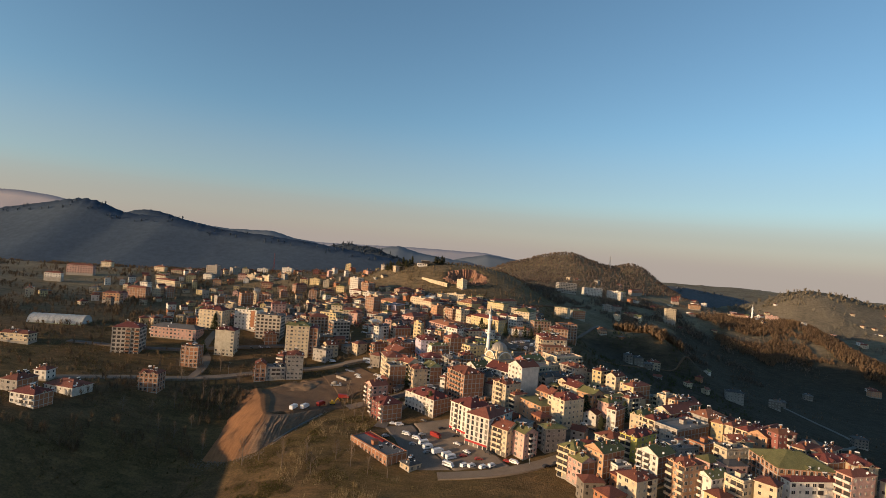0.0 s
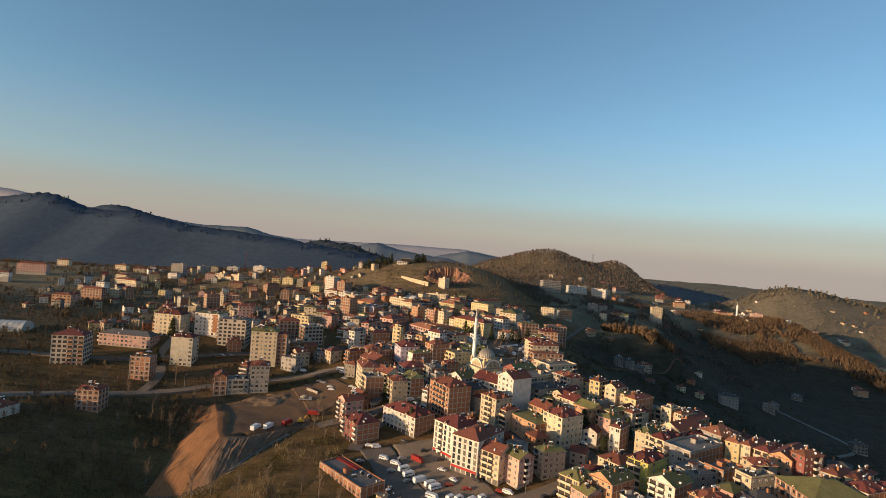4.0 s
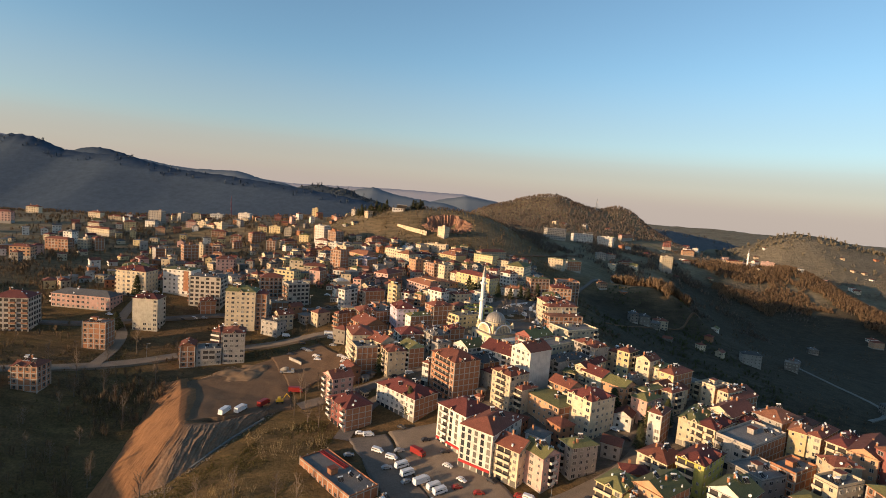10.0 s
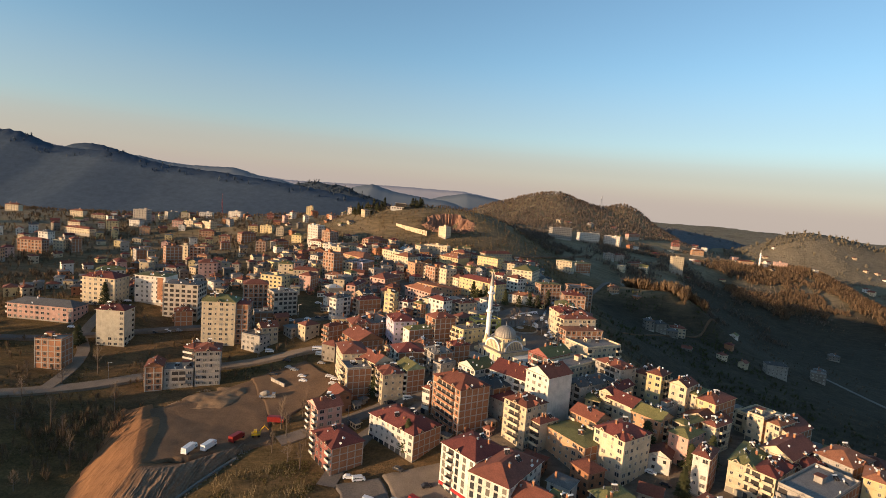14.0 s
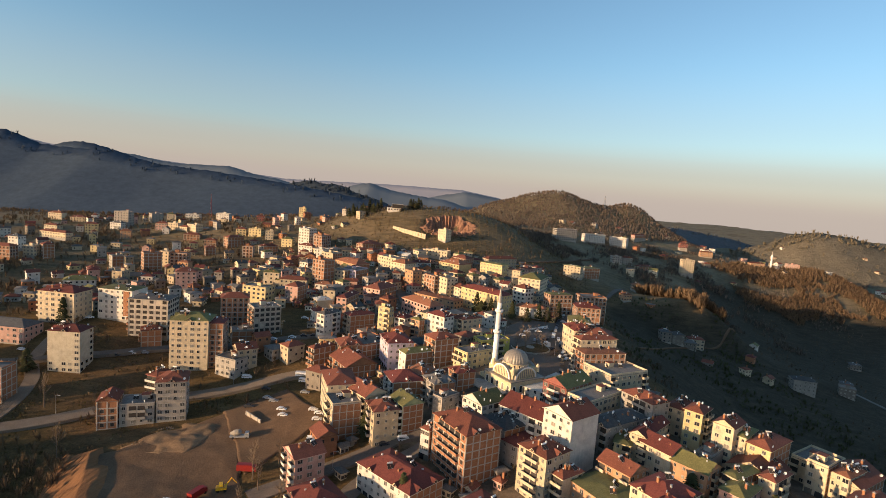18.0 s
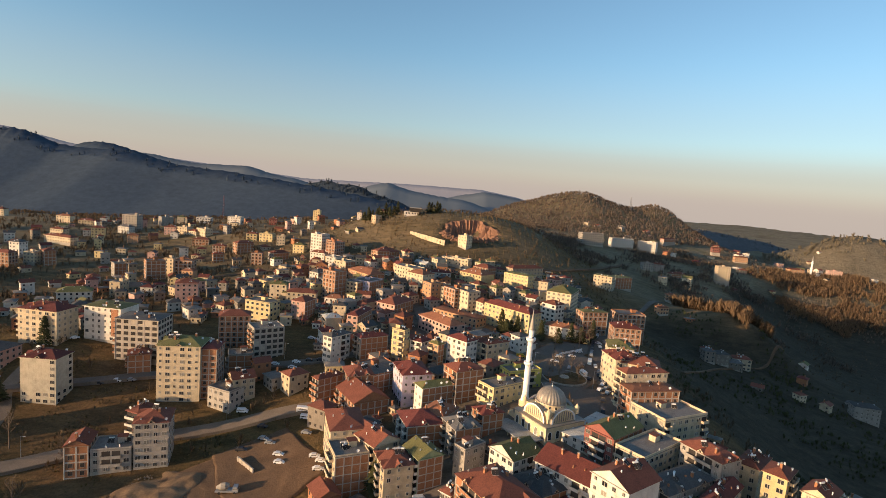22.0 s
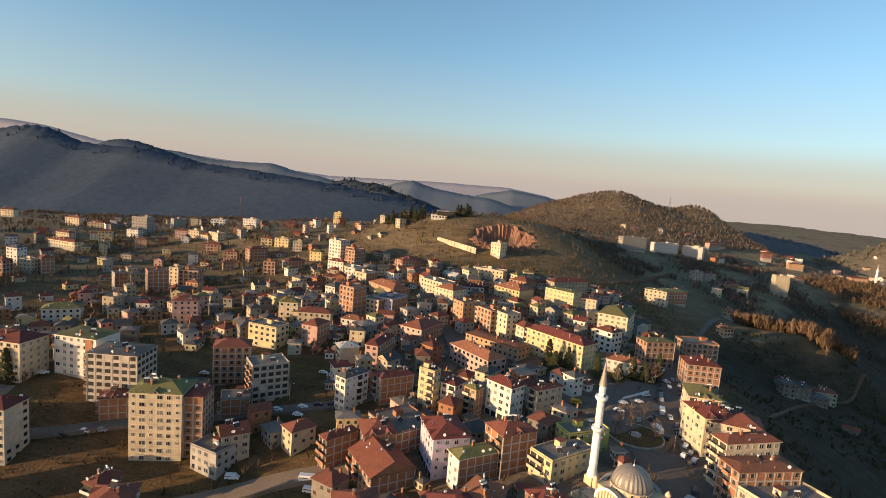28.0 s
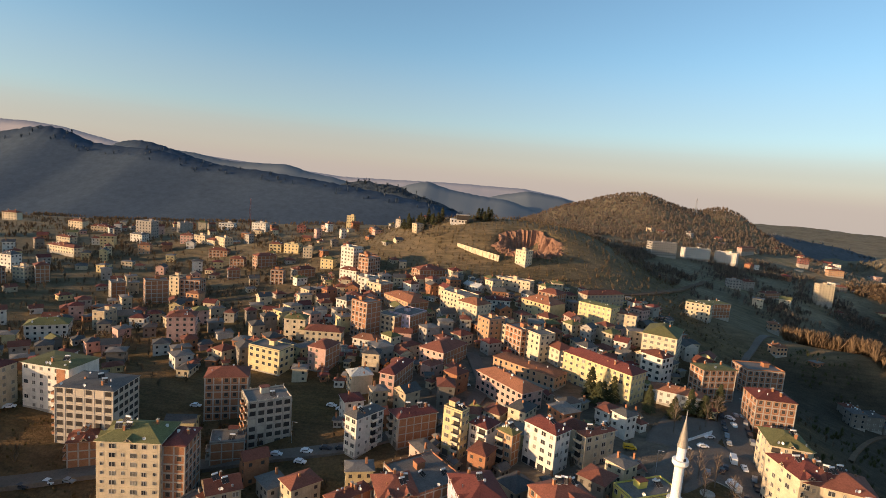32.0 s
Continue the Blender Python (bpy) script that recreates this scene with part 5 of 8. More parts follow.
def far_ridge(name, label, y, crest, mat, fall=500, foot=-120, rough=5.0, farms=0, trees=0, bushy=9):
    xs = np.arange(crest[0][0], crest[-1][0] + 1, 9.0)
    px, pz = zip(*crest)
    line = np.interp(xs, px, pz)
    k = np.hanning(7)
    line = np.convolve(np.pad(line, 3, mode="edge"), k / k.sum(), mode="valid")
    rows = 14
    v, f = [], []
    for i, x in enumerate(xs):
        top = line[i] + rough * 0.5 * noise.fractal(Vector((x / 90, y, 3)), 0.8, 2.0, 5)
        tufts = 3.0 * noise.fractal(Vector((x / 14, y, 9)), 0.6, 2.0, 4)
        v.append((x, y + 260, foot))
        for r in range(rows):
            u = r / (rows - 1)
            gully = rough * 4.5 * u * (1 - u) * noise.fractal(Vector((x / 240, (y - fall * u) / 200, 0)), 0.9, 2.0, 5)
            v.append((x + 25 * u * noise.noise(Vector((x / 70, u * 3, 1))), y - fall * u, top + (foot - top) * u**0.85 + gully + (tufts if r == 0 else 0)))
    w = rows + 1
    for i in range(len(xs) - 1):
        for r in range(rows):
            a = i * w + r
            f.append((a, a + 1, a + w + 1, a + w))
    me = bpy.data.meshes.new(name)
    me.from_pydata(v, [], f)
    me.shade_smooth()
    me.materials.append(mat)
    rnd = random.Random(len(xs))
    k = Kit()
    for _ in range(farms):
        p = Vector(v[rnd.randrange(2, len(xs) - 2) * w + rnd.randint(2, 8)])
        m = pose(p.x, p.y, p.z, 0, 0, rnd.uniform(-30, 30))
        a, b, h, paint = rnd.uniform(3.5, 6), rnd.uniform(3, 4.5), rnd.choice([3.5, 3.5, 6.5]), rnd.choice([0, 1, 1, 2])
        turned_box(k, m, -a, a, -b, b, -6, h, paint)
        r, _ = roof_kit(2 * a, 2 * b, "hip")
        n0 = len(k.v)
        k.v += [tuple(m @ Vector((q[0], q[1], q[2] + h + 0.18))) for q in r.v]
        k.f += [tuple(i + n0 for i in q) for q in r.f]
        k.m += [3 if q == 0 else paint for q in r.m]
        for c in (-0.6, 0.0, 0.6):
            for z in range(1, int(h), 3):
                turned_box(k, m, c * a - 0.6, c * a + 0.6, -b - 0.06, -b, z, z + 1.3, 4)
    wood, leaf = [], []
    for q in range(trees):
        i = rnd.randrange(1, len(xs) - 2)
        r = 1 if q % 3 == 0 else rnd.randint(1, bushy)
        if r > 1 and noise.noise(Vector((xs[i] / 60, r / 1.5, 5))) < 0.05:
            continue
        p = Vector(v[i * w + r]).lerp(Vector(v[(i + 1) * w + r + 1]), rnd.random())
        tall = rnd.uniform(5, 11)
        for _ in range(7):
            a, o = rnd.uniform(0, 6.28), tall * rnd.uniform(0.12, 0.4)
            c, d, e = math.cos(a), math.sin(a), tall * 0.07
            n0 = len(wood)
            mid = p + Vector((c * o, d * o, tall * rnd.uniform(0.4, 0.6)))
            wood += [tuple(p - Vector((0, 0, 2))), tuple(mid + Vector((-d * e, c * e, 0))), tuple(mid + Vector((c * o * 0.3, d * o * 0.3, tall * 0.45))), tuple(mid + Vector((d * e, -c * e, 0)))]
            leaf.append((n0, n0 + 1, n0 + 2, n0 + 3))
    if trees:
        tm = bpy.data.meshes.new("ridge_trees")
        tm.from_pydata(wood, [], leaf)
        tm.materials.append(mat)
        tagged(new("far_trees", tm), "bare trees and hedges on the far slope", "trees", kind="stuff")
    if farms:
        tagged(new("farmhouses", k.mesh("farmhouses", PAINT["white"], PAINT["beige"], BRICK, ROOF["red"], DARK)), "tiny farmhouses scattered over the far slope", "buildings", kind="stuff")
    return tagged(new(name, me), label, "mountain", kind="structure")


far_ridge("mountain_left", "dark wooded mountain ridge, blue haze in its colour", 1300, [(-2100, 20), (-1800, 40), (-1517, 62), (-1347, 98), (-1215, 123), (-1156, 135), (-1100, 145), (-1054, 140), (-1011, 126), (-967, 113), (-905, 109), (-835, 112), (-735, 95), (-685, 87), (-560, 81), (-449, 72), (-368, 64), (-279, 54), (-174, 40), (-60, 8), (60, -40)], HAZED_WOOD, 450, rough=1.8, trees=150, bushy=1)
far_ridge("mountain_behind", "second wooded ridge behind the first", 1750, [(-1700, 60), (-1366, 101), (-1288, 118), (-1239, 134), (-1181, 142), (-1113, 131), (-998, 100), (-847, 73), (-700, 30)], HAZED_WOOD, 400)
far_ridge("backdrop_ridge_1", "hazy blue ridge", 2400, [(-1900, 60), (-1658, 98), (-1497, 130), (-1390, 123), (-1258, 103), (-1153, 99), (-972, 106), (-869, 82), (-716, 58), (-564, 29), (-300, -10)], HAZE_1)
far_ridge("hill_middle", "rounded wooded knoll beyond the town", 1400, [(-480, 10), (-427, 55), (-399, 70), (-359, 77), (-326, 74), (-309, 69), (-290, 75), (-268, 69), (-239, 56), (-181, 43), (-120, 20), (-60, -20)], HAZED_KNOLL, 200, rough=3, trees=260)
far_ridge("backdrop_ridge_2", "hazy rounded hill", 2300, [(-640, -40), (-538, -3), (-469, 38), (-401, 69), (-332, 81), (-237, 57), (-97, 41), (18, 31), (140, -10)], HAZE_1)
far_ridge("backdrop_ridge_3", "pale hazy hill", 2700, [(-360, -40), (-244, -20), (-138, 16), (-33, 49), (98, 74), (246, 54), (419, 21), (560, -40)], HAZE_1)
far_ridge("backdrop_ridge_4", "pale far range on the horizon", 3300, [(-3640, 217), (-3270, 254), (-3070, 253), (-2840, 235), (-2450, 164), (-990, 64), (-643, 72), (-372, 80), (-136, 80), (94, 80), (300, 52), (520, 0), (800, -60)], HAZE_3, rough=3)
far_ridge("ridge_right_dark", "dark wooded ridge above the valley", 1750, [(400, 40), (548, 34), (679, 17), (732, 18), (782, 14), (856, 3), (935, -5), (1005, -22), (1079, -45), (1200, -80)], HAZED_RIDGE, 300, rough=3, trees=200)
far_ridge("ridge_right", "olive hillside with scattered farms", 1350, [(560, -45), (695, -20), (810, 14), (866, 40), (924, 52), (1015, 42), (1166, 12), (1364, 6), (1660, 15), (2200, 10)], HAZED_HILL, 420, foot=-115, rough=6, farms=44, trees=1500)


# ---- roads, yards and earth ----
def surface(name, dark, light, scale, rough=0.9):
    m, n, l, b = material(name, rough, spec=0.15)
    g = n.new("ShaderNodeTexCoord").outputs["Object"]
    big = noise_node(n, l, g, scale, 6, 0.65)
    fine = noise_node(n, l, g, scale * 14, 4, 0.7)
    c = ramp(n, l, big, [(0.3, dark), (0.7, light)])
    c = mix(n, l, 0.4, c, ramp(n, l, fine, [(0.3, tint(dark, 0.7)), (0.7, tint(light, 1.15))]))
    l.new(c, b.inputs["Base Color"])
    bp = n.new("ShaderNodeBump")
    bp.inputs["Strength"].default_value, bp.inputs["Distance"].default_value = 0.6, 0.3
    l.new(fine, bp.inputs["Height"])
    l.new(bp.outputs[0], b.inputs["Normal"])
    return m


ASPHALT = surface("worn_asphalt", (0.12, 0.098, 0.08), (0.21, 0.17, 0.138), 0.1)
# tan for earth lanes, and for asphalt with sunlight put into its colour
TAN_ROAD = surface("tan_road", (0.17, 0.13, 0.095), (0.27, 0.21, 0.155), 0.2)


def tipped_soil():
    """Loose soil with fine runs down the slope."""
    m, n, l, b = material("red_brown_soil", 0.95, spec=0.1)
    g = n.new("ShaderNodeTexCoord").outputs["Object"]
    mp = n.new("ShaderNodeMapping")
    mp.inputs["Scale"].default_value = (0.9, 0.07, 0.15)
    l.new(g, mp.inputs["Vector"])
    runs = noise_node(n, l, mp.outputs[0], 1.0, 6, 0.65)
    big = noise_node(n, l, g, 0.07, 5, 0.6)
    fine = noise_node(n, l, g, 1.1, 5, 0.7)
    c = ramp(n, l, big, [(0.3, (0.20, 0.094, 0.042)), (0.7, (0.33, 0.165, 0.076))])
    c = mix(n, l, 0.5, c, ramp(n, l, runs, [(0.3, (0.15, 0.07, 0.035)), (0.7, (0.37, 0.185, 0.086))]))
    c = mix(n, l, 0.3, c, ramp(n, l, fine, [(0.3, (0.10, 0.05, 0.028)), (0.7, (0.30, 0.16, 0.08))]))
    # weathered stone shows through on one side
    rocky = n.new("ShaderNodeAttribute")
    rocky.attribute_name = "rocky"
    rock = ramp(n, l, fine, [(0.3, (0.12, 0.085, 0.06)), (0.55, (0.21, 0.155, 0.11)), (0.75, (0.31, 0.24, 0.175))])
    c = mix(n, l, rocky.outputs["Fac"], c, mix(n, l, 0.25, rock, c))
    l.new(c, b.inputs["Base Color"])
    bp = n.new("ShaderNodeBump")
    bp.inputs["Strength"].default_value, bp.inputs["Distance"].default_value = 0.7, 0.5
    l.new(runs, bp.inputs["Height"])
    l.new(bp.outputs[0], b.inputs["Normal"])
    return m


SOIL = tipped_soil()
PALE_SOIL = surface("trodden_earth", (0.10, 0.062, 0.038), (0.20, 0.125, 0.074), 0.12)
SPOIL = surface("loose_tan_earth", (0.16, 0.10, 0.058), (0.29, 0.19, 0.112), 0.1)
QUARRY_EARTH = surface("quarry_earth", (0.16, 0.085, 0.06), (0.34, 0.19, 0.125), 0.35)
GRAVEL = surface("valley_gravel", (0.14, 0.135, 0.12), (0.23, 0.215, 0.19), 0.3)
RUBBLE = weathered("rubble_stone", (0.20, 0.155, 0.115), 0.95, streaks=False)
ROADS = []
TERRACE = -25.7


def stand(x, y):
    """The height on which a thing stands, on the levelled site too."""
    on_site = -124 < x < -60 and 155 < y < 255
    return max(height(x, y) + 0.45, TERRACE) if on_site else height(x, y) + 0.55



def ribbon(name, label, pts, width, mat, lift=0.45):
    """A road along the points, laid on the ground with its own thickness."""
    line = [Vector((*p, 0)) for p in pts]
    ROADS.append((line, width))
    path = []
    for i in range(len(line) - 1):
        p0, p1, p2, p3 = line[max(i - 1, 0)], line[i], line[i + 1], line[min(i + 2, len(line) - 1)]
        steps = max(2, int((p2 - p1).length / 3))
        for s in range(steps):
            t = s / steps
            path.append(0.5 * ((2 * p1) + (p2 - p0) * t + (2 * p0 - 5 * p1 + 4 * p2 - p3) * t * t + (3 * p1 - p0 - 3 * p2 + p3) * t**3))
    path.append(line[-1])
    k = Kit()
    rows = []
    for i, p in enumerate(path):
        ahead = (path[min(i + 1, len(path) - 1)] - path[max(i - 1, 0)]).normalized()
        side = Vector((-ahead.y, ahead.x, 0)) * width / 2
        a, b = p - side, p + side
        z = max(height(q.x, q.y) for q in (a, p, b)) * 0.6 + 0.4 * height(p.x, p.y) + lift
        rows.append(((a.x, a.y, z - 1.6), (a.x, a.y, z), (b.x, b.y, z), (b.x, b.y, z - 1.6)))
    for r0, r1 in zip(rows, rows[1:]):
        for j in range(3):
            k.face([r0[j], r0[j + 1], r1[j + 1], r1[j]])
    me = k.mesh(name, mat, weld=True)
    return tagged(new(name, me), label, "road", kind="structure")


def patch(name, label, corners, mat, lift=0.4, n=22, bumpy=0.0, category="ground", level=-999, dome=0.0):
    """A yard or bank draped over the ground between four corners."""
    a, b, c, d = [Vector((*p, 0)) for p in corners]
    v, f = [], []
    for i in range(n + 1):
        for j in range(n + 1):
            s, t = i / n, j / n
            p = a * (1 - s) * (1 - t) + b * s * (1 - t) + c * s * t + d * (1 - s) * t
            edge = min(s, t, 1 - s, 1 - t)
            wob = noise.fractal(Vector((p.x / 14, p.y / 14, 5)), 0.9, 2.0, 3) * bumpy
            z = max(height(p.x, p.y), level) + (lift + wob if edge > 0 else -1.5) + dome * (math.sin(math.pi * s) * math.sin(math.pi * t)) ** 0.7 * (1 + 0.3 * wob)
            sway = 1.2 if edge > 0 else 3.0
            v.append((p.x + sway * noise.fractal(Vector((p.y / 11, p.x / 11, 2)), 0.8, 2.0, 3), p.y + sway * noise.fractal(Vector((p.x / 11, p.y / 11, 8)), 0.8, 2.0, 3), z))
    for i in range(n):
        for j in range(n):
            q = i * (n + 1) + j
            f.append((q, q + n + 1, q + n + 2, q + 1))
    me = bpy.data.meshes.new(name)
    me.from_pydata(v, [], f)
    me.shade_smooth()
    me.materials.append(mat)
    return tagged(new(name, me), label, category, kind="structure")


# the main road's tan has the low sun put into the surface colour
ribbon("road_main", "tan main road crossing the slope, sunlight in its colour", [(-262, 170), (-215, 196), (-198, 203), (-167, 221), (-147, 236), (-128, 248), (-111, 257), (-93, 265), (-72, 273), (-52, 277)], 9, TAN_ROAD)
ribbon("road_upper", "asphalt street in front of apartment blocks", [(-300, 252), (-230, 262), (-172, 281), (-146, 294), (-125, 301), (-104, 307), (-74, 316), (-59, 325), (-43, 338), (-30, 352), (-22, 380), (-30, 420)], 7, ASPHALT)
ribbon("road_side", "asphalt side street between houses", [(-60, 186), (-46, 196), (-36, 202), (-23, 210), (-12, 218), (-2, 221), (12, 226)], 8, ASPHALT)
ribbon("road_lane", "narrow earth lane", [(-179, 215), (-182, 236), (-189, 256), (-200, 272), (-204, 300)], 6, TAN_ROAD)
ribbon("road_street", "town street with parked cars", [(58, 236), (66, 262), (74, 294), (78, 320), (80, 345), (87, 371), (100, 405), (112, 440), (126, 468)], 12, ASPHALT)
ribbon("road_spur", "narrow asphalt road out along the spur", [(124, 464), (140, 495), (188, 563), (236, 622)], 5, ASPHALT, 0.3)
ribbon("road_lot", "dusty street beside the car park", [(4, 108), (30, 112), (51, 120), (65, 128), (82, 140), (96, 156)], 8, TAN_ROAD)
ribbon("road_hill", "asphalt street beside the red house", [(-34, 158), (-30, 176), (-22, 194), (-1, 212)], 7, ASPHALT)
ribbon("road_valley", "pale gravel lane in the valley", [(386, 492), (398, 470), (410, 446), (414, 424), (406, 402), (388, 382), (366, 368)], 3.5, GRAVEL)
ribbon("road_valley_low", "pale lane across the valley slope", [(144, 383), (184, 435), (232, 481), (259, 497), (300, 540)], 2.2, PALE_SOIL)
ribbon("road_far", "earth road at the foot of the hill", [(40, 545), (71, 563), (101, 589), (142, 642), (213, 766)], 6, PALE_SOIL)
ribbon("road_far_left", "earth track between gardens", [(-230, 480), (-195, 501), (-169, 512), (-140, 532)], 5, PALE_SOIL)
patch("car_park", "worn asphalt car park", [(-32, 161), (-6, 113), (12, 113), (-16, 167)], ASPHALT, 0.5)
# this half is tan because the sunlight on it is put into the colour
patch("car_park_edge", "sunlit half of the car park, light put into its tan", [(-17, 168), (11, 113), (42, 117), (12, 177)], TAN_ROAD, 0.54)
patch("plaza", "paved town square beside the mosque", [(34, 316), (60, 292), (86, 330), (66, 360)], ASPHALT, 0.5)
patch("mosque_yard", "worn asphalt yard round the mosque", [(46, 244), (70, 238), (82, 300), (48, 302)], ASPHALT, 0.3)
patch("school_yard", "asphalt yard below the school", [(40, 340), (66, 332), (84, 372), (58, 372)], ASPHALT, 0.3)
patch("building_site", "levelled earth of a building site", [(-124, 206), (-103, 160), (-62, 184), (-84, 250)], PALE_SOIL, 0.5, 60, 0.3, level=-26.2)
patch("spoil_bank", "low bank of loose earth on the building site", [(-121, 211), (-94, 204), (-84, 236), (-105, 232)], SPOIL, 0.25, 44, 1.1, level=-26.0, dome=1.1)
patch("site_road", "parking strip of trodden earth", [(-94, 244), (-66, 196), (-42, 236), (-70, 262)], PALE_SOIL, 0.62, 34, 0.25, level=-26.2)
ribbon("drain_channel", "pale concrete drain channel along the foot of the earth slope", [(-89.5, 138), (-84, 150), (-77, 164), (-72.5, 173)], 0.9, GRAVEL, 0.7)


def quarry():
    """A bowl dug into the hillside: a trodden floor and a steep torn face behind it."""
    n, m = 130, 34
    v, f = [], []
    for i in range(n):
        a = 2 * math.pi * i / n
        ca, sa = math.cos(a), math.sin(a)
        rag = 0.98 + 0.3 * noise.fractal(Vector((ca * 2.4, sa * 2.4, 3)), 0.6, 2.0, 5)
        for j in range(m + 1):
            q = 0.02 + 1.08 * j / m
            x, y = QUARRY_X + QUARRY_RX * q * rag * ca, QUARRY_Y + QUARRY_RY * q * rag * sa
            up = min(max((q - 0.74) / 0.3, 0), 1)
            rim = max(hill_height(x, y), QUARRY_FLOOR)
            z = QUARRY_FLOOR + 0.4 + (rim - QUARRY_FLOOR) * up ** 0.8 + 0.5 * (1 - up)
            z += 4.2 * math.sin(math.pi * up) * noise.fractal(Vector((a * 7, q * 9, 1)), 0.55, 2.0, 5)
            z += 1.1 * noise.fractal(Vector((x / 6, y / 6, 6)), 0.7, 2.0, 4)
            v.append((x, y, z - (2.5 if j == m else 0)))
    w = m + 1
    for i in range(n):
        k = (i + 1) % n
        for j in range(m):
            f.append((i * w + j, i * w + j + 1, k * w + j + 1, k * w + j))
    me = bpy.data.meshes.new("quarry")
    me.from_pydata(v, [], f)
    me.materials.append(QUARRY_EARTH)
    tagged(new("quarry", me), "red-brown earth and rock face of a quarry cut into the hill", "quarry", kind="structure")


quarry()


def along(line, s):
    """The point at share s of a line of points, smoothed a little."""
    f = min(max(s, 0), 0.9999) * (len(line) - 1)
    i, u = int(f), f - int(f)
    u = u * u * (3 - 2 * u) * 0.5 + u * 0.5
    return Vector(line[i]).lerp(Vector(line[i + 1]), u)


def earth_mound():
    """Earth tipped over the edge of the building site: a smooth fan, ribbed towards its sides."""
    crest = [(-134, 205, -27), (-127, 205, -24.6), (-117, 186, -24.2), (-108, 166, -24.6), (-103, 157, -25.2), (-98, 157, -25.4), (-90, 161, -25.6), (-82, 171, -25.9), (-72, 184, -26.2)]
    foot = [(-138, 203), (-131, 172), (-127, 147), (-125, 124), (-106, 121), (-95, 127), (-88, 138), (-83, 152), (-72, 178)]
    foot = [(x, y, height(x, y) - 1.2) for x, y in foot]
    n, m = 220, 34
    v, f, rocky = [], [], []
    for i in range(n + 1):
        s = i / n
        a, b = along(crest, s), along(foot, s)
        ribbed = 0.5 + 1.0 * min(1.0, max(0.0, (s - 0.56) / 0.14)) + 0.9 * min(1.0, max(0.0, (0.26 - s) / 0.1))
        for j in range(m + 1):
            t = j / m
            rocky.append(min(max((s - 0.5) / 0.12 + 0.5 * noise.fractal(Vector((s * 30, t * 4, 8)), 0.8, 2.0, 3), 0), 1))
            p = a.lerp(b, t)
            rib = noise.fractal(Vector((s * 55 + 1.5 * t, t * 2.2, 4)), 0.6, 2.1, 5)
            lump = noise.fractal(Vector((p.x / 9, p.y / 9, 2)), 0.9, 2.0, 3)
            p.z += (1.6 * math.sin(math.pi * t) ** 0.8) + math.sin(math.pi * min(t * 1.15, 1)) * (0.5 * rib * ribbed + 0.9 * lump)
            p.x += 0.5 * rib * ribbed * (0 < j < m)
            v.append(tuple(p))
        rocky.append(0.0)
        v.append((a.x + (6 if s > 0.2 else 0), a.y + 9, a.z - 2.2))
    w = m + 2
    for i in range(n):
        for j in range(m):
            q = i * w + j
            f.append((q, q + 1, q + w + 1, q + w))
        f.append((i * w + m + 1, i * w, i * w + w, i * w + w + m + 1))
    me = bpy.data.meshes.new("earth_mound")
    me.from_pydata(v, [], f)
    me.shade_smooth()
    me.materials.append(SOIL)
    me.attributes.new("rocky", "FLOAT", "POINT").data.foreach_set("value", rocky)
    tagged(new("earth_mound", me), "steep slope of tipped orange-brown earth with fine gullies", "earth slope", kind="structure")


earth_mound()


def rubble(label, a, b, count, spread, size, seed):
    rnd = random.Random(seed)
    k = Kit()
    for _ in range(count):
        t = rnd.random()
        x, y = a[0] + (b[0] - a[0]) * t + rnd.gauss(0, spread), a[1] + (b[1] - a[1]) * t + rnd.gauss(0, spread)
        z = height(x, y) + 0.4
        s = rnd.uniform(0.4, 1) * size
        pts = [(x + s * rnd.uniform(-0.6, 0.6), y + s * rnd.uniform(-0.6, 0.6), z + s * rnd.uniform(-0.1, 0.8)) for _ in range(3)]
        base = [(x - s, y - s * 0.6, z - s), (x + s, y - s * 0.8, z - s), (x + s * 0.2, y + s, z - s)]
        k.face(pts)
        for i in range(3):
            j = (i + 1) % 3
            k.face([base[i], base[j], pts[j], pts[i]])
    tagged(new("rubble", k.mesh("rubble", RUBBLE)), label, "rubble", kind="stuff")


rubble("broken stones along the foot of the earth heap", (-128, 123), (-92, 126), 260, 2.4, 0.5, 3)
rubble("row of stones beside the building site", (-90, 134), (-70, 180), 220, 0.7, 0.5, 4)
rubble("stones along the site edge", (-122, 200), (-108, 228), 80, 1.2, 0.5, 5)
rubble("stone debris on the site bank", (-122, 200), (-104, 164), 200, 2.5, 0.7, 6)

# ---- the mosque and its minaret ----
def dome_mesh(name, r, ribs, mat, squash=0.92):
    """A lead-covered dome with raised ribs."""
    k = Kit()
    seg, rows = ribs * 2, 9
    grid = []
    for i in range(rows + 1):
        a = math.pi / 2 * i / rows
        ring = []
        for j in range(seg):
            rr = r * math.cos(a) * (1.0 if j % 2 == 0 else 0.965)
            t = 2 * math.pi * j / seg
            ring.append((rr * math.cos(t), rr * math.sin(t), r * squash * math.sin(a)))
        grid.append(ring)
    for i in range(rows):
        for j in range(seg):
            q = (j + 1) % seg
            k.face([grid[i][j], grid[i][q], grid[i + 1][q], grid[i + 1][j]])
    return k.mesh(name, mat, weld=True)


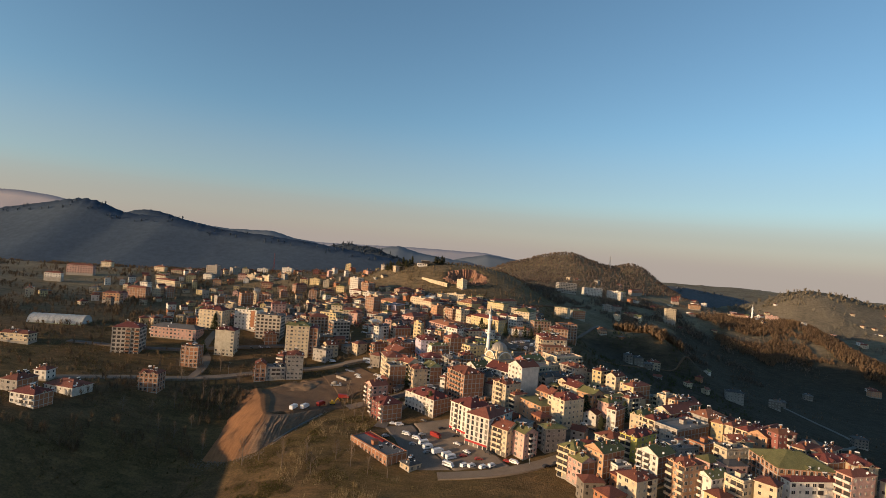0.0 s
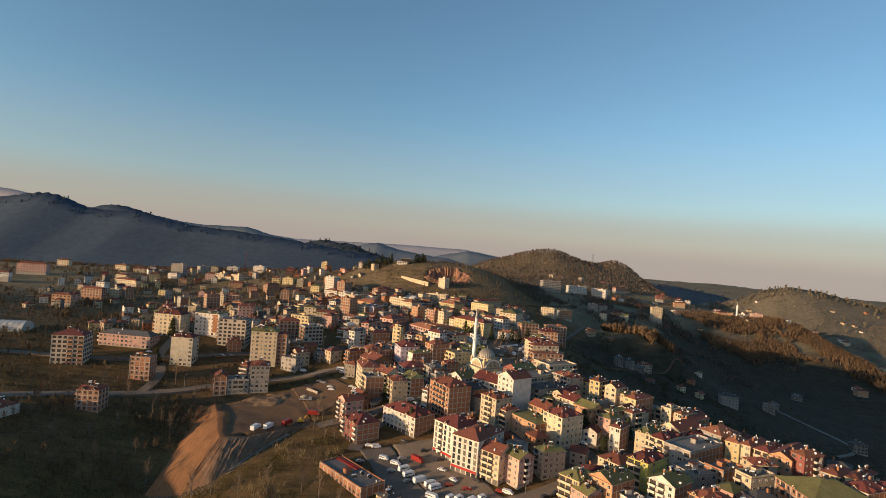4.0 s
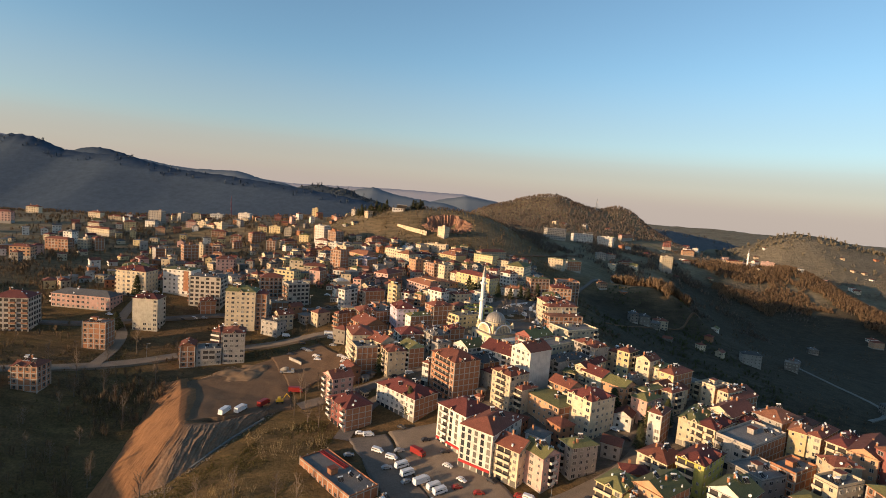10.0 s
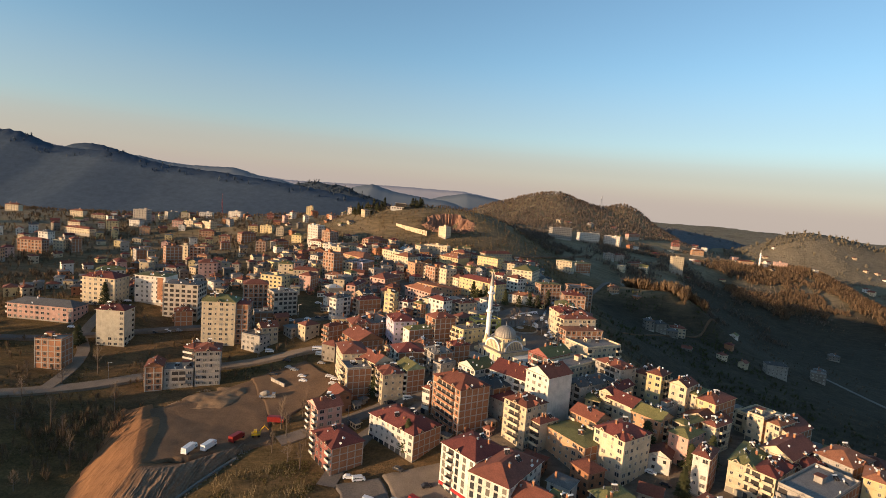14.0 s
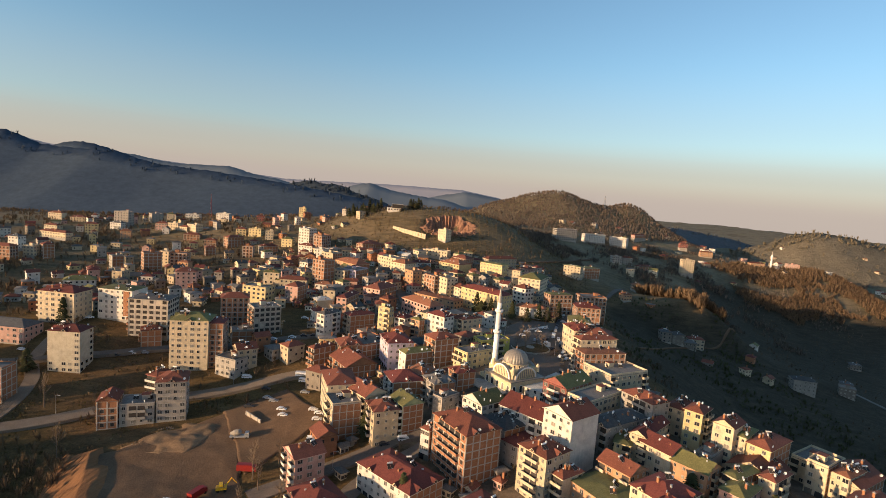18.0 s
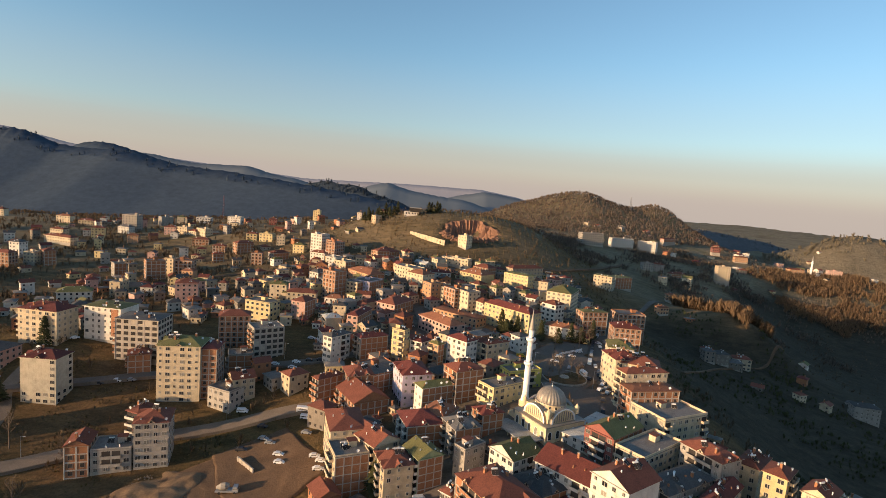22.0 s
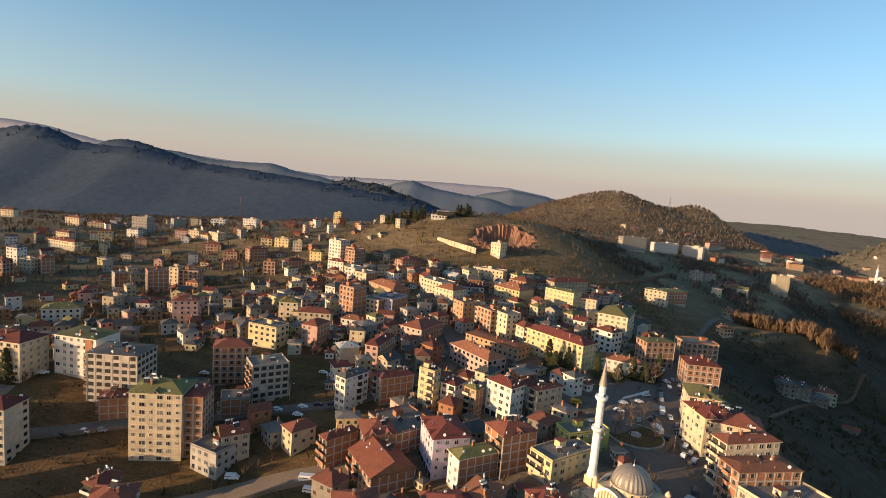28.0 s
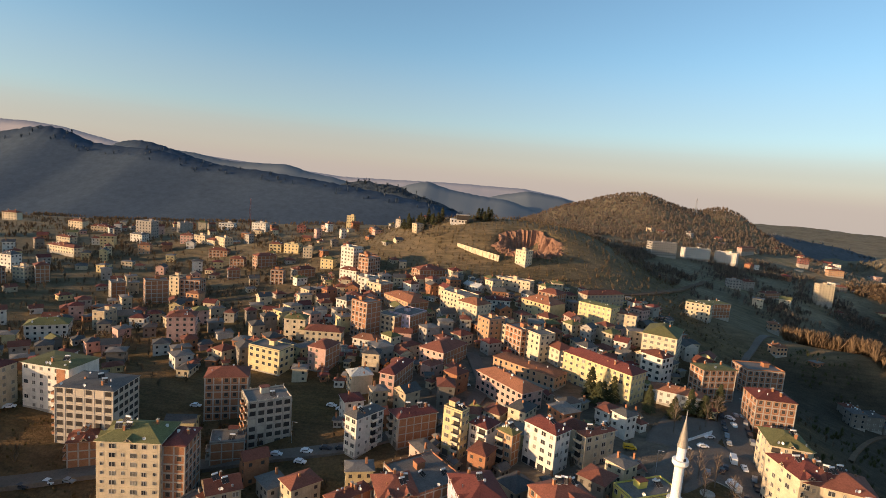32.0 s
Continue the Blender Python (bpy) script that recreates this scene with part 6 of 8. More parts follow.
def arch_window(w, h):
    k = Kit()
    pts = [(-w / 2, 0), (w / 2, 0)] + [(w / 2 * math.cos(math.pi * i / 8), h - w / 2 + w / 2 * math.sin(math.pi * i / 8)) for i in range(9)]
    out = [(x * 1.25, z * 1.08 - 0.1) for x, z in pts]
    k.face([(x, -0.06, z) for x, z in pts], 0)
    for i in range(len(pts)):
        j = (i + 1) % len(pts)
        k.face([(out[i][0], -0.12, out[i][1]), (out[j][0], -0.12, out[j][1]), (pts[j][0], -0.06, pts[j][1]), (pts[i][0], -0.06, pts[i][1])], 1)
        k.face([(out[i][0], 0.02, out[i][1]), (out[j][0], 0.02, out[j][1]), (out[j][0], -0.12, out[j][1]), (out[i][0], -0.12, out[i][1])], 1)
    return k.mesh("arched_window", GLASS, WHITE, weld=True)


def tympanum(r, deep):
    """A half-round gable wall with a raised rim, standing on its straight side."""
    k = Kit()
    n = 18
    arc = [(r * math.cos(math.pi * i / n), r * 0.86 * math.sin(math.pi * i / n)) for i in range(n + 1)]
    k.face([(x, 0, z) for x, z in arc], 0)
    k.face([(x, deep, z) for x, z in reversed(arc)], 0)
    for (x0, z0), (x1, z1) in zip(arc, arc[1:]):
        k.face([(x0 * 1.12, -0.25, z0 * 1.12), (x1 * 1.12, -0.25, z1 * 1.12), (x1 * 1.12, deep, z1 * 1.12), (x0 * 1.12, deep, z0 * 1.12)], 1)
        k.face([(x0, -0.25, z0), (x1, -0.25, z1), (x1 * 1.12, -0.25, z1 * 1.12), (x0 * 1.12, -0.25, z0 * 1.12)], 2)
        k.face([(x0, 0, z0), (x1, 0, z1), (x1, -0.25, z1), (x0, -0.25, z0)], 2)
    return k.mesh("tympanum", STONE, LEAD, WHITE, weld=True)


def mosque(x, y, z, yaw):
    base = thing("mosque", pose(x, y, z, 0, 0, yaw), "cream stone mosque with a ribbed lead dome", "mosque")
    w, d, h = 20.0, 19.0, 8.0
    k = Kit()
    k.box(-w / 2, w / 2, -d / 2, d / 2, -6, h, 0)
    part("wall", k.mesh("wall", STONE), base)
    k = Kit()
    k.box(-w / 2 - 0.35, w / 2 + 0.35, -d / 2 - 0.35, d / 2 + 0.35, h, h + 0.4)
    part("cornice", k.mesh("cornice", LEAD), base, "grey lead cornice")
    k = Kit()
    k.box(-7.2, 7.2, -7.0, 7.0, h + 0.4, h + 4.4)
    part("upper_wall", k.mesh("upper_wall", STONE), base)
    tm = tympanum(5.6, 1.4)
    for turn, dx, dy in ((0, 0, -7.9), (90, 8.1, 0), (180, 0, 7.9), (-90, -8.1, 0)):
        t = part("tympanum", tm, base, "half-round striped gable", pose(dx, dy, h + 0.4, 0, 0, turn))
        k = Kit()
        for i in range(-4, 5):
            top = 0.86 * math.sqrt(max(5.6**2 - (i * 1.15) ** 2, 0.3)) - 0.5
            k.box(i * 1.15 - 0.16, i * 1.15 + 0.16, -0.16, 0.0, 0.4, max(top, 0.6))
        part("gable_stripes", k.mesh("gable_stripes", LEAD), t, "dark stripes between white panels")
    k = Kit()
    k.drum(0, 0, h + 4.3, h + 6.2, 6.0, 5.9, 32)
    drum = part("drum", k.mesh("drum", STONE), base)
    small = arch_window(0.7, 1.2)
    for i in range(16):
        a = 360 / 16 * i
        part("arched_window", small, drum, "", pose(6.0 * math.sin(radians(a)), -6.0 * math.cos(radians(a)), h + 4.6, 0, 0, a))
    k = Kit()
    k.drum(0, 0, h + 6.2, h + 6.5, 6.3, 6.2, 32)
    part("dome_ring", k.mesh("dome_ring", LEAD), base)
    part("dome", dome_mesh("dome", 5.9, 26, LEAD), base, "ribbed grey lead dome", pose(0, 0, h + 6.5))
    k = Kit()
    k.drum(0, 0, 0, 0.4, 0.28, 0.3, 10)
    k.drum(0, 0, 0.4, 0.8, 0.3, 0.12, 10)
    k.drum(0, 0, 0.8, 2.4, 0.1, 0.02, 8)
    part("finial", k.mesh("finial", METAL), base, "metal finial", pose(0, 0, h + 11.8))
    k = Kit()
    k.drum(0, 0, 0, 2.6, 0.9, 0.85, 10)
    k.drum(0, 0, 2.6, 3.9, 0.98, 0.1, 10)
    turret = k.mesh("turret", STONE)
    for sx in (-1, 1):
        for sy in (-1, 1):
            part("turret", turret, base, "corner weight turret", pose(sx * 7.4, sy * 7.2, h + 2.6))
    big = arch_window(1.5, 3.0)
    for turn, half, wide, n in ((0, d / 2, w, 5), (-90, w / 2, d, 5), (90, w / 2, d, 5)):
        for i in range(n):
            c = -wide / 2 + wide * (i + 0.5) / n
            part("arched_window", big, base, "", pose(0, 0, 0, 0, 0, turn) @ pose(c, -half - 0.02, 3.2))
    # porch roofs beside the hall
    k = Kit()
    k.box(-w / 2 - 8.5, -w / 2 - 0.02, -d / 2 + 1.5, d / 2 + 3, 2.6, 3.1, 1)
    for cy in (-d / 2 + 2, -2, 3, d / 2 + 2.5):
        k.box(-w / 2 - 8.2, -w / 2 - 7.8, cy - 0.2, cy + 0.2, -6, 2.6, 0)
    part("porch", k.mesh("porch", STONE, ROOF["pale"]), base, "pale flat porch roof on columns")
    for cx in (-6, 0, 6):
        part("small_dome", dome_mesh("small_dome", 2.2, 14, LEAD), base, "small lead dome", pose(cx, d / 2 + 2.6, 5.2))
    k = Kit()
    k.box(-w / 2 + 1, w / 2 - 1, d / 2 + 0.02, d / 2 + 5.4, -6, 5.2)
    part("portico", k.mesh("portico", STONE), base)
    return base


mosque(38.5, 257.0, -6.5, 33)


def minaret(x, y, z, tall, label, slim=1.0):
    base = thing("minaret", pose(x, y, z, 0, 0, 33), label, "minaret")
    u = tall / 45.0
    k = Kit()
    k.box(-1.75 * slim, 1.75 * slim, -1.75 * slim, 1.75 * slim, -6, 5 * u)
    part("plinth", k.mesh("plinth", STONE), base)
    k = Kit()
    k.drum(0, 0, 5 * u, 8 * u, 1.9 * slim, 1.35 * slim, 16)
    part("foot", k.mesh("foot", WHITE), base)
    for z0, z1, r0, r1 in ((8, 20.4, 1.35, 1.3), (22, 31, 1.22, 1.18), (32.4, 36.4, 1.1, 1.08)):
        k = Kit()
        k.drum(0, 0, z0 * u, z1 * u, r0 * slim, r1 * slim, 20)
        part("shaft", k.mesh("shaft", WHITE, smooth=False), base, "white round shaft")
    for zb in (20.4, 31.0):
        k = Kit()
        k.drum(0, 0, zb * u, (zb + 0.9) * u, 1.3 * slim, 2.0 * slim, 20)
        k.drum(0, 0, (zb + 0.9) * u, (zb + 1.9) * u, 2.0 * slim, 2.0 * slim, 20)
        b = part("balcony", k.mesh("balcony", WHITE), base, "round gallery with a parapet")
        k = Kit()
        k.box(-0.35, 0.35, -1.28 * slim, -1.1 * slim, (zb + 0.9) * u, (zb + 2.6) * u)
        part("doorway", k.mesh("doorway", DARK), b)
    k = Kit()
    k.drum(0, 0, 36.4 * u, 44.6 * u, 1.32 * slim, 0.06, 20)
    part("spire", k.mesh("spire", LEAD), base, "grey lead spire")
    k = Kit()
    k.drum(0, 0, 44.4 * u, 46.4 * u, 0.12, 0.02, 8)
    part("finial", k.mesh("finial", METAL), base)
    return base


minaret(30.2, 271.6, -4.0, 44.5, "slender white minaret with two galleries")
minaret(580, 958, -16.0, 38.0, "white minaret of a distant village mosque", 1.2)
_d = thing("village_mosque", pose(592, 962, -18, 0, 0, 10), "distant white village mosque with a dome", "mosque")
_k = Kit()
_k.box(-8, 8, -7, 7, -4, 8)
part("wall", _k.mesh("wall", WHITE), _d)
part("dome", dome_mesh("dome", 5.5, 12, LEAD), _d, "grey dome", pose(0, 0, 8))

# the long school above the square
house(33.4, 389.5, 0.2, 37.0, 12.0, -43.6, 5, 15.0, "yellow", "hip:maroon")

# ---- vehicles ----
CAR_PAINT = {k: weathered("car_" + k, c, 0.3, 0.8, 4.0, 0.08, 0.05, streaks=False) for k, c in dict(
    white=(0.75, 0.75, 0.74), grey=(0.28, 0.29, 0.30), dark=(0.04, 0.042, 0.05), red=(0.27, 0.03, 0.025), yellow=(0.70, 0.42, 0.03)).items()}
TYRE = weathered("tyre_rubber", (0.025, 0.025, 0.025), 0.9, streaks=False)


def extruded(profile, half, mat_side=0):
    """A side view (x, z) drawn out across the car, a little narrower at the top."""
    k = Kit()
    top = max(z for _, z in profile)
    low = min(z for _, z in profile)
    wide = lambda z: half * (1 - 0.12 * max(0, (z - low) / (top - low) - 0.45))
    left = [(x, -wide(z), z) for x, z in profile]
    right = [(x, wide(z), z) for x, z in profile]
    k.face(left)
    k.face(right[::-1])
    for i in range(len(profile)):
        j = (i + 1) % len(profile)
        k.face([left[j], left[i], right[i], right[j]])
    return k


SHAPES = dict(
    car=([(-2.1, 0.3), (2.1, 0.3), (2.15, 0.75), (1.1, 0.92), (0.55, 1.42), (-1.1, 1.45), (-1.75, 0.95), (-2.12, 0.85)], 0.86, (-1.3, 1.3), (-1.05, 0.5, 0.95, 1.38)),
    van=([(-2.4, 0.35), (2.4, 0.35), (2.45, 0.9), (1.8, 1.15), (1.25, 1.9), (-2.3, 1.95), (-2.42, 0.9)], 0.95, (-1.5, 1.5), (-1.9, 1.2, 1.15, 1.75)),
    minibus=([(-3.0, 0.4), (3.0, 0.4), (3.05, 1.0), (2.6, 1.4), (2.2, 2.5), (-2.9, 2.55), (-3.02, 1.0)], 1.05, (-2.0, 2.0), (-2.6, 2.1, 1.4, 2.2)),
    truck=([(-3.6, 0.7), (3.4, 0.7), (3.45, 1.3), (3.2, 2.4), (1.9, 2.45), (1.85, 3.0), (-3.6, 3.0)], 1.15, (-2.4, 2.5), (2.1, 3.0, 1.6, 2.25)),
    mixer=([(-3.8, 0.8), (3.8, 0.8), (3.85, 1.5), (3.6, 2.7), (2.1, 2.7), (2.0, 1.3), (-3.8, 1.2)], 1.2, (-2.4, 2.8), (2.3, 3.4, 1.8, 2.5)),
    digger=([(-1.9, 0.9), (1.6, 0.9), (1.7, 1.7), (0.4, 1.75), (0.35, 2.9), (-0.9, 2.9), (-1.0, 1.8), (-1.9, 1.7)], 1.1, (-1.2, 1.2), (-0.75, 0.2, 1.9, 2.7)))
WORD = dict(car="car", van="panel van", minibus="minibus", truck="box truck", mixer="concrete mixer truck", digger="excavator")
MODELS, PARKED = {}, []


def wheel_mesh(r):
    k = Kit()
    k.drum(0, 0, -0.12, 0.12, r, r, 14)
    k.drum(0, 0, 0.12, 0.13, r * 0.55, r * 0.5, 10)
    return k.turned(pose(0, 0, 0, 90)).mesh("wheel", TYRE)


WHEEL, BIG_WHEEL = wheel_mesh(0.33), wheel_mesh(0.48)


def vehicle(x, y, kind, colour, yaw):
    if any(math.hypot(x - px, y - py) < 3.0 for px, py in PARKED):
        return None
    PARKED.append((x, y))
    z = stand(x, y)
    m = pose(x, y, z, 0, 0, yaw)
    if (kind, colour) in MODELS:
        return copy_thing(MODELS[kind, colour], m)
    profile, half, axles, glass = SHAPES[kind]
    base = thing(kind if kind in ("car", "van", "minibus", "truck") else WORD[kind].replace(" ", "_"), m, f"parked {'dark' if colour == 'dark' else colour} {WORD[kind]} standing outdoors", "vehicle", "parked vehicles")
    body = part("body", extruded(profile, half).mesh("body", CAR_PAINT[colour], weld=True), base)
    x0, x1, z0, z1 = glass
    for s in (-1, 1):
        k = Kit()
        o = half * 0.985
        k.face([(x0 - 0.35, s * (o + 0.012), z0), (x1 + 0.3, s * (o + 0.012), z0), (x1, s * (o * 0.93 + 0.012), z1), (x0, s * (o * 0.93 + 0.012), z1)])
        part("side_glass", k.mesh("side_glass", GLASS), body)
    k = Kit()
    fx, bx = x1 + 0.42, x0 - 0.42
    k.face([(fx + 0.08, -half * 0.8, z0), (fx + 0.08, half * 0.8, z0), (x1 + 0.14, half * 0.74, z1), (x1 + 0.14, -half * 0.74, z1)])
    part("windscreen", k.mesh("windscreen", GLASS), body)
    r = 0.33 if kind in ("car", "van", "minibus") else 0.48
    for ax in axles:
        for s in (-1, 1):
            part("wheel", WHEEL if r < 0.4 else BIG_WHEEL, base, "", pose(ax, s * (half - 0.08), r))
    if kind == "mixer":
        k = Kit()
        k.drum(0, 0, -2.4, -0.6, 0.5, 1.25, 14, cap=True)
        k.drum(0, 0, -0.6, 0.9, 1.25, 1.25, 14)
        k.drum(0, 0, 0.9, 2.0, 1.25, 0.7, 14)
        part("drum", k.turned(pose(-1.2, 0, 2.45, 0, 80)).mesh("drum", CONCRETE), base, "dusty grey mixing drum")
    if kind == "digger":
        k = Kit()
        k.box(-0.18, 0.18, -0.18, 0.18, 0, 3.6)
        boom = part("boom", k.mesh("boom", CAR_PAINT["yellow"]), base, "", pose(1.2, 0.4, 1.5, 0, 35))
        k = Kit()
        k.box(-0.14, 0.14, -0.14, 0.14, 0, 2.6)
        part("arm", k.mesh("arm", CAR_PAINT["yellow"]), boom, "", pose(0, 0, 3.5, 0, 105))
    MODELS[kind, colour] = base
    return base


vehicle(-22.6, 161.8, "van", "white", 20)
vehicle(-26.5, 162.8, "car", "white", 10)
vehicle(-17.0, 150.7, "van", "white", -20)
vehicle(-10.7, 146.7, "van", "white", -20)
vehicle(-11.8, 140.0, "car", "grey", 20)
vehicle(-6.0, 141.6, "minibus", "white", 40)
vehicle(-3.3, 136.8, "minibus", "white", 40)
vehicle(-3.3, 132.0, "car", "grey", 40)
vehicle(2.5, 131.7, "truck", "white", 40)
vehicle(7.4, 129.0, "minibus", "white", 38)
vehicle(9.7, 126.3, "minibus", "white", 38)
vehicle(-0.1, 149.9, "truck", "red", -40)
vehicle(12.4, 142.5, "car", "white", -30)
vehicle(17.9, 133.5, "car", "white", -40)
vehicle(16.1, 129.2, "car", "red", 20)
vehicle(24.2, 125.7, "car", "red", 10)
vehicle(2.7, 159.7, "car", "dark", 20)
vehicle(11.3, 151.8, "car", "dark", 20)
vehicle(-8.7, 168.4, "car", "dark", -30)
vehicle(-8.0, 151.8, "car", "grey", 20)
vehicle(-28.2, 146.4, "car", "grey", 20)
vehicle(8.7, 118.1, "minibus", "white", -30)
vehicle(16.9, 118.3, "van", "white", 50)
vehicle(20.6, 117.9, "van", "white", 50)
vehicle(26.3, 116.7, "van", "white", 50)
vehicle(26.0, 117.4, "van", "white", 50)
vehicle(28.4, 117.0, "van", "white", 50)
vehicle(30.8, 118.4, "van", "white", 50)
vehicle(33.4, 119.7, "van", "white", 50)
vehicle(42.3, 122.3, "van", "white", -25)
vehicle(29.4, 132.8, "car", "dark", -40)
vehicle(32.1, 131.6, "car", "white", -40)
vehicle(38.9, 123.6, "car", "red", -20)
vehicle(86.1, 166.9, "car", "white", -30)
vehicle(89.3, 160.4, "car", "dark", -30)
vehicle(63.8, 122.0, "car", "dark", 30)
vehicle(58.2, 118.9, "car", "dark", 30)
vehicle(-9.3, 216.4, "van", "white", 20)
vehicle(-51.5, 240.5, "car", "white", 10)
vehicle(-48.1, 233.2, "car", "white", 10)
vehicle(-62.6, 266.1, "van", "white", 0)
vehicle(-76.0, 253.0, "car", "grey", -10)
vehicle(-79.8, 261.7, "car", "dark", 0)
vehicle(-93.0, 272.6, "van", "white", 10)
vehicle(-8.7, 216.4, "van", "white", 20)
vehicle(-16.8, 214.0, "car", "dark", 20)
vehicle(-50.5, 242.9, "car", "white", 0)
vehicle(-48.2, 237.6, "car", "white", 0)
vehicle(-44.4, 221.0, "van", "white", -30)
vehicle(-59.2, 255.5, "car", "grey", 0)
vehicle(-65.3, 271.3, "minibus", "white", 5)
vehicle(-82.2, 306.9, "car", "white", 0)
vehicle(-65.3, 316.6, "car", "white", -10)
vehicle(-81.0, 261.6, "car", "grey", 0)
vehicle(-75.5, 255.0, "van", "grey", 0)
vehicle(-72.1, 249.9, "car", "grey", 0)
vehicle(-66.0, 242.3, "car", "white", 0)
vehicle(-64.0, 237.5, "car", "white", 0)
vehicle(-82.1, 246.0, "car", "dark", 10)
vehicle(-93.1, 273.0, "van", "white", 20)
vehicle(-158.1, 284.6, "car", "white", 0)
vehicle(-152.6, 286.6, "car", "grey", 0)
vehicle(-176.5, 277.6, "car", "white", 0)
vehicle(-164.2, 281.1, "car", "dark", 0)
vehicle(-209.9, 276.5, "car", "white", -10)
vehicle(-208.2, 278.6, "car", "grey", -10)
vehicle(72.1, 334.3, "minibus", "white", 75)
vehicle(65.6, 318.3, "car", "white", 60)
vehicle(64.7, 325.5, "car", "dark", 70)
vehicle(56.2, 338.5, "car", "white", 10)
vehicle(64.0, 342.3, "car", "white", 10)
vehicle(52.3, 329.6, "car", "white", 0)
vehicle(72.4, 305.5, "car", "white", 55)
vehicle(68.8, 297.4, "car", "white", 55)
vehicle(71.8, 294.8, "car", "white", 55)
vehicle(72.4, 300.1, "car", "grey", 55)
vehicle(73.7, 310.8, "car", "grey", 60)
vehicle(74.9, 323.5, "car", "grey", 65)
vehicle(90.1, 364.7, "car", "dark", 80)
vehicle(94.3, 380.7, "car", "white", 85)
vehicle(94.0, 375.0, "car", "grey", 85)
vehicle(86.9, 375.0, "car", "white", -40)
vehicle(110.5, 427.8, "car", "dark", 85)
vehicle(103.6, 403.6, "car", "grey", 85)
vehicle(66.7, 310.0, "car", "dark", 60)
vehicle(34.4, 332.2, "van", "yellow", 0)
vehicle(36.6, 347.1, "car", "dark", 0)
vehicle(59.0, 322.7, "car", "grey", 70)
vehicle(66.3, 317.9, "minibus", "white", 65)
vehicle(65.3, 319.5, "car", "white", 65)
vehicle(67.0, 328.2, "car", "dark", 70)
vehicle(70.8, 334.9, "car", "dark", 80)
vehicle(62.6, 341.5, "car", "white", 20)
vehicle(69.8, 351.6, "car", "white", 20)
vehicle(85.9, 368.2, "car", "white", 85)
vehicle(91.3, 380.0, "car", "grey", 85)
vehicle(10.0, 391.4, "van", "white", 40)
vehicle(-29.9, 376.8, "car", "white", 30)
vehicle(-32.4, 388.9, "car", "grey", 60)
vehicle(-83.7, 345.1, "car", "white", 0)
vehicle(-78.9, 342.8, "car", "white", 0)
vehicle(-66.8, 326.0, "car", "white", 0)
vehicle(-59.5, 326.1, "car", "dark", 0)
vehicle(-82.2, 312.8, "car", "white", 5)
vehicle(-92.2, 310.0, "car", "white", 5)
vehicle(-70.5, 316.2, "car", "dark", 5)
vehicle(-76.1, 315.4, "car", "dark", 5)
vehicle(-158.9, 284.7, "car", "white", 5)
vehicle(-153.4, 286.7, "van", "white", 5)
vehicle(-165.3, 281.4, "car", "dark", 5)
vehicle(-197.6, 310.4, "car", "white", 30)
vehicle(-138.4, 335.9, "car", "white", 5)
vehicle(-76.5, 221.0, "mixer", "grey", 10)
vehicle(-65.5, 199.9, "truck", "red", 5)
vehicle(-90.2, 172.0, "truck", "white", 80)
vehicle(-84.2, 175.5, "truck", "white", 75)
vehicle(-70.1, 188.4, "digger", "yellow", 20)
vehicle(-76.5, 184.0, "truck", "red", 70)


# cars left along both kerbs of the town street
_rnd = random.Random(8)
_line = ROADS[4][0]
for _a, _b in zip(_line[1:], _line[2:8]):
    _dir = (_b - _a).normalized()
    for _s in (-1, 1):
        for _q in range(int((_b - _a).length / 6.5)):
            if _rnd.random() < 0.62:
                _p = _a + _dir * (6.5 * _q + 3) + Vector((-_dir.y, _dir.x, 0)) * _s * 4.6
                vehicle(_p.x, _p.y, _rnd.choice(["car", "car", "car", "van"]), _rnd.choice(["white", "grey", "dark", "dark", "grey"]), math.degrees(math.atan2(_dir.y, _dir.x)) + (180 if _s > 0 else 0) + _rnd.uniform(-4, 4))
vehicle(64.5, 315, "minibus", "white", 100)

_w = thing("site_wall", pose(-76.4, 236.0, stand(-76.4, 236.0), 0, 0, -40), "low tan concrete wall at the edge of the building site", "wall")
_k = Kit()
_k.box(-6, 6, -0.25, 0.25, -1.5, 1.6)
part("wall", _k.mesh("wall", PALE_CONCRETE), _w)
for _x in (-5, -2, 1, 4):
    _k = Kit()
    _k.box(_x - 0.2, _x + 0.2, -0.45, -0.252, -1.5, 1.7)
    part("post", _k.mesh("post", CONCRETE), _w)


# ---- trees and scrub ----
BARK = weathered("grey_bark", (0.16, 0.12, 0.09), 0.95, streaks=False)
TWIG = weathered("bare_twigs", (0.17, 0.125, 0.088), 0.95, vary=0.25, streaks=False)
NEEDLE = weathered("dark_needles", (0.068, 0.07, 0.026), 0.9, 0.8, 4.0, 0.5, 0.2, streaks=False)


def island_material(name, a, b, c):
    m, n, l, bs = material(name, 0.95, spec=0.05)
    r = n.new("ShaderNodeNewGeometry").outputs["Random Per Island"]
    l.new(ramp(n, l, r, [(0.0, a), (0.5, b), (1.0, c)]), bs.inputs["Base Color"])
    return m


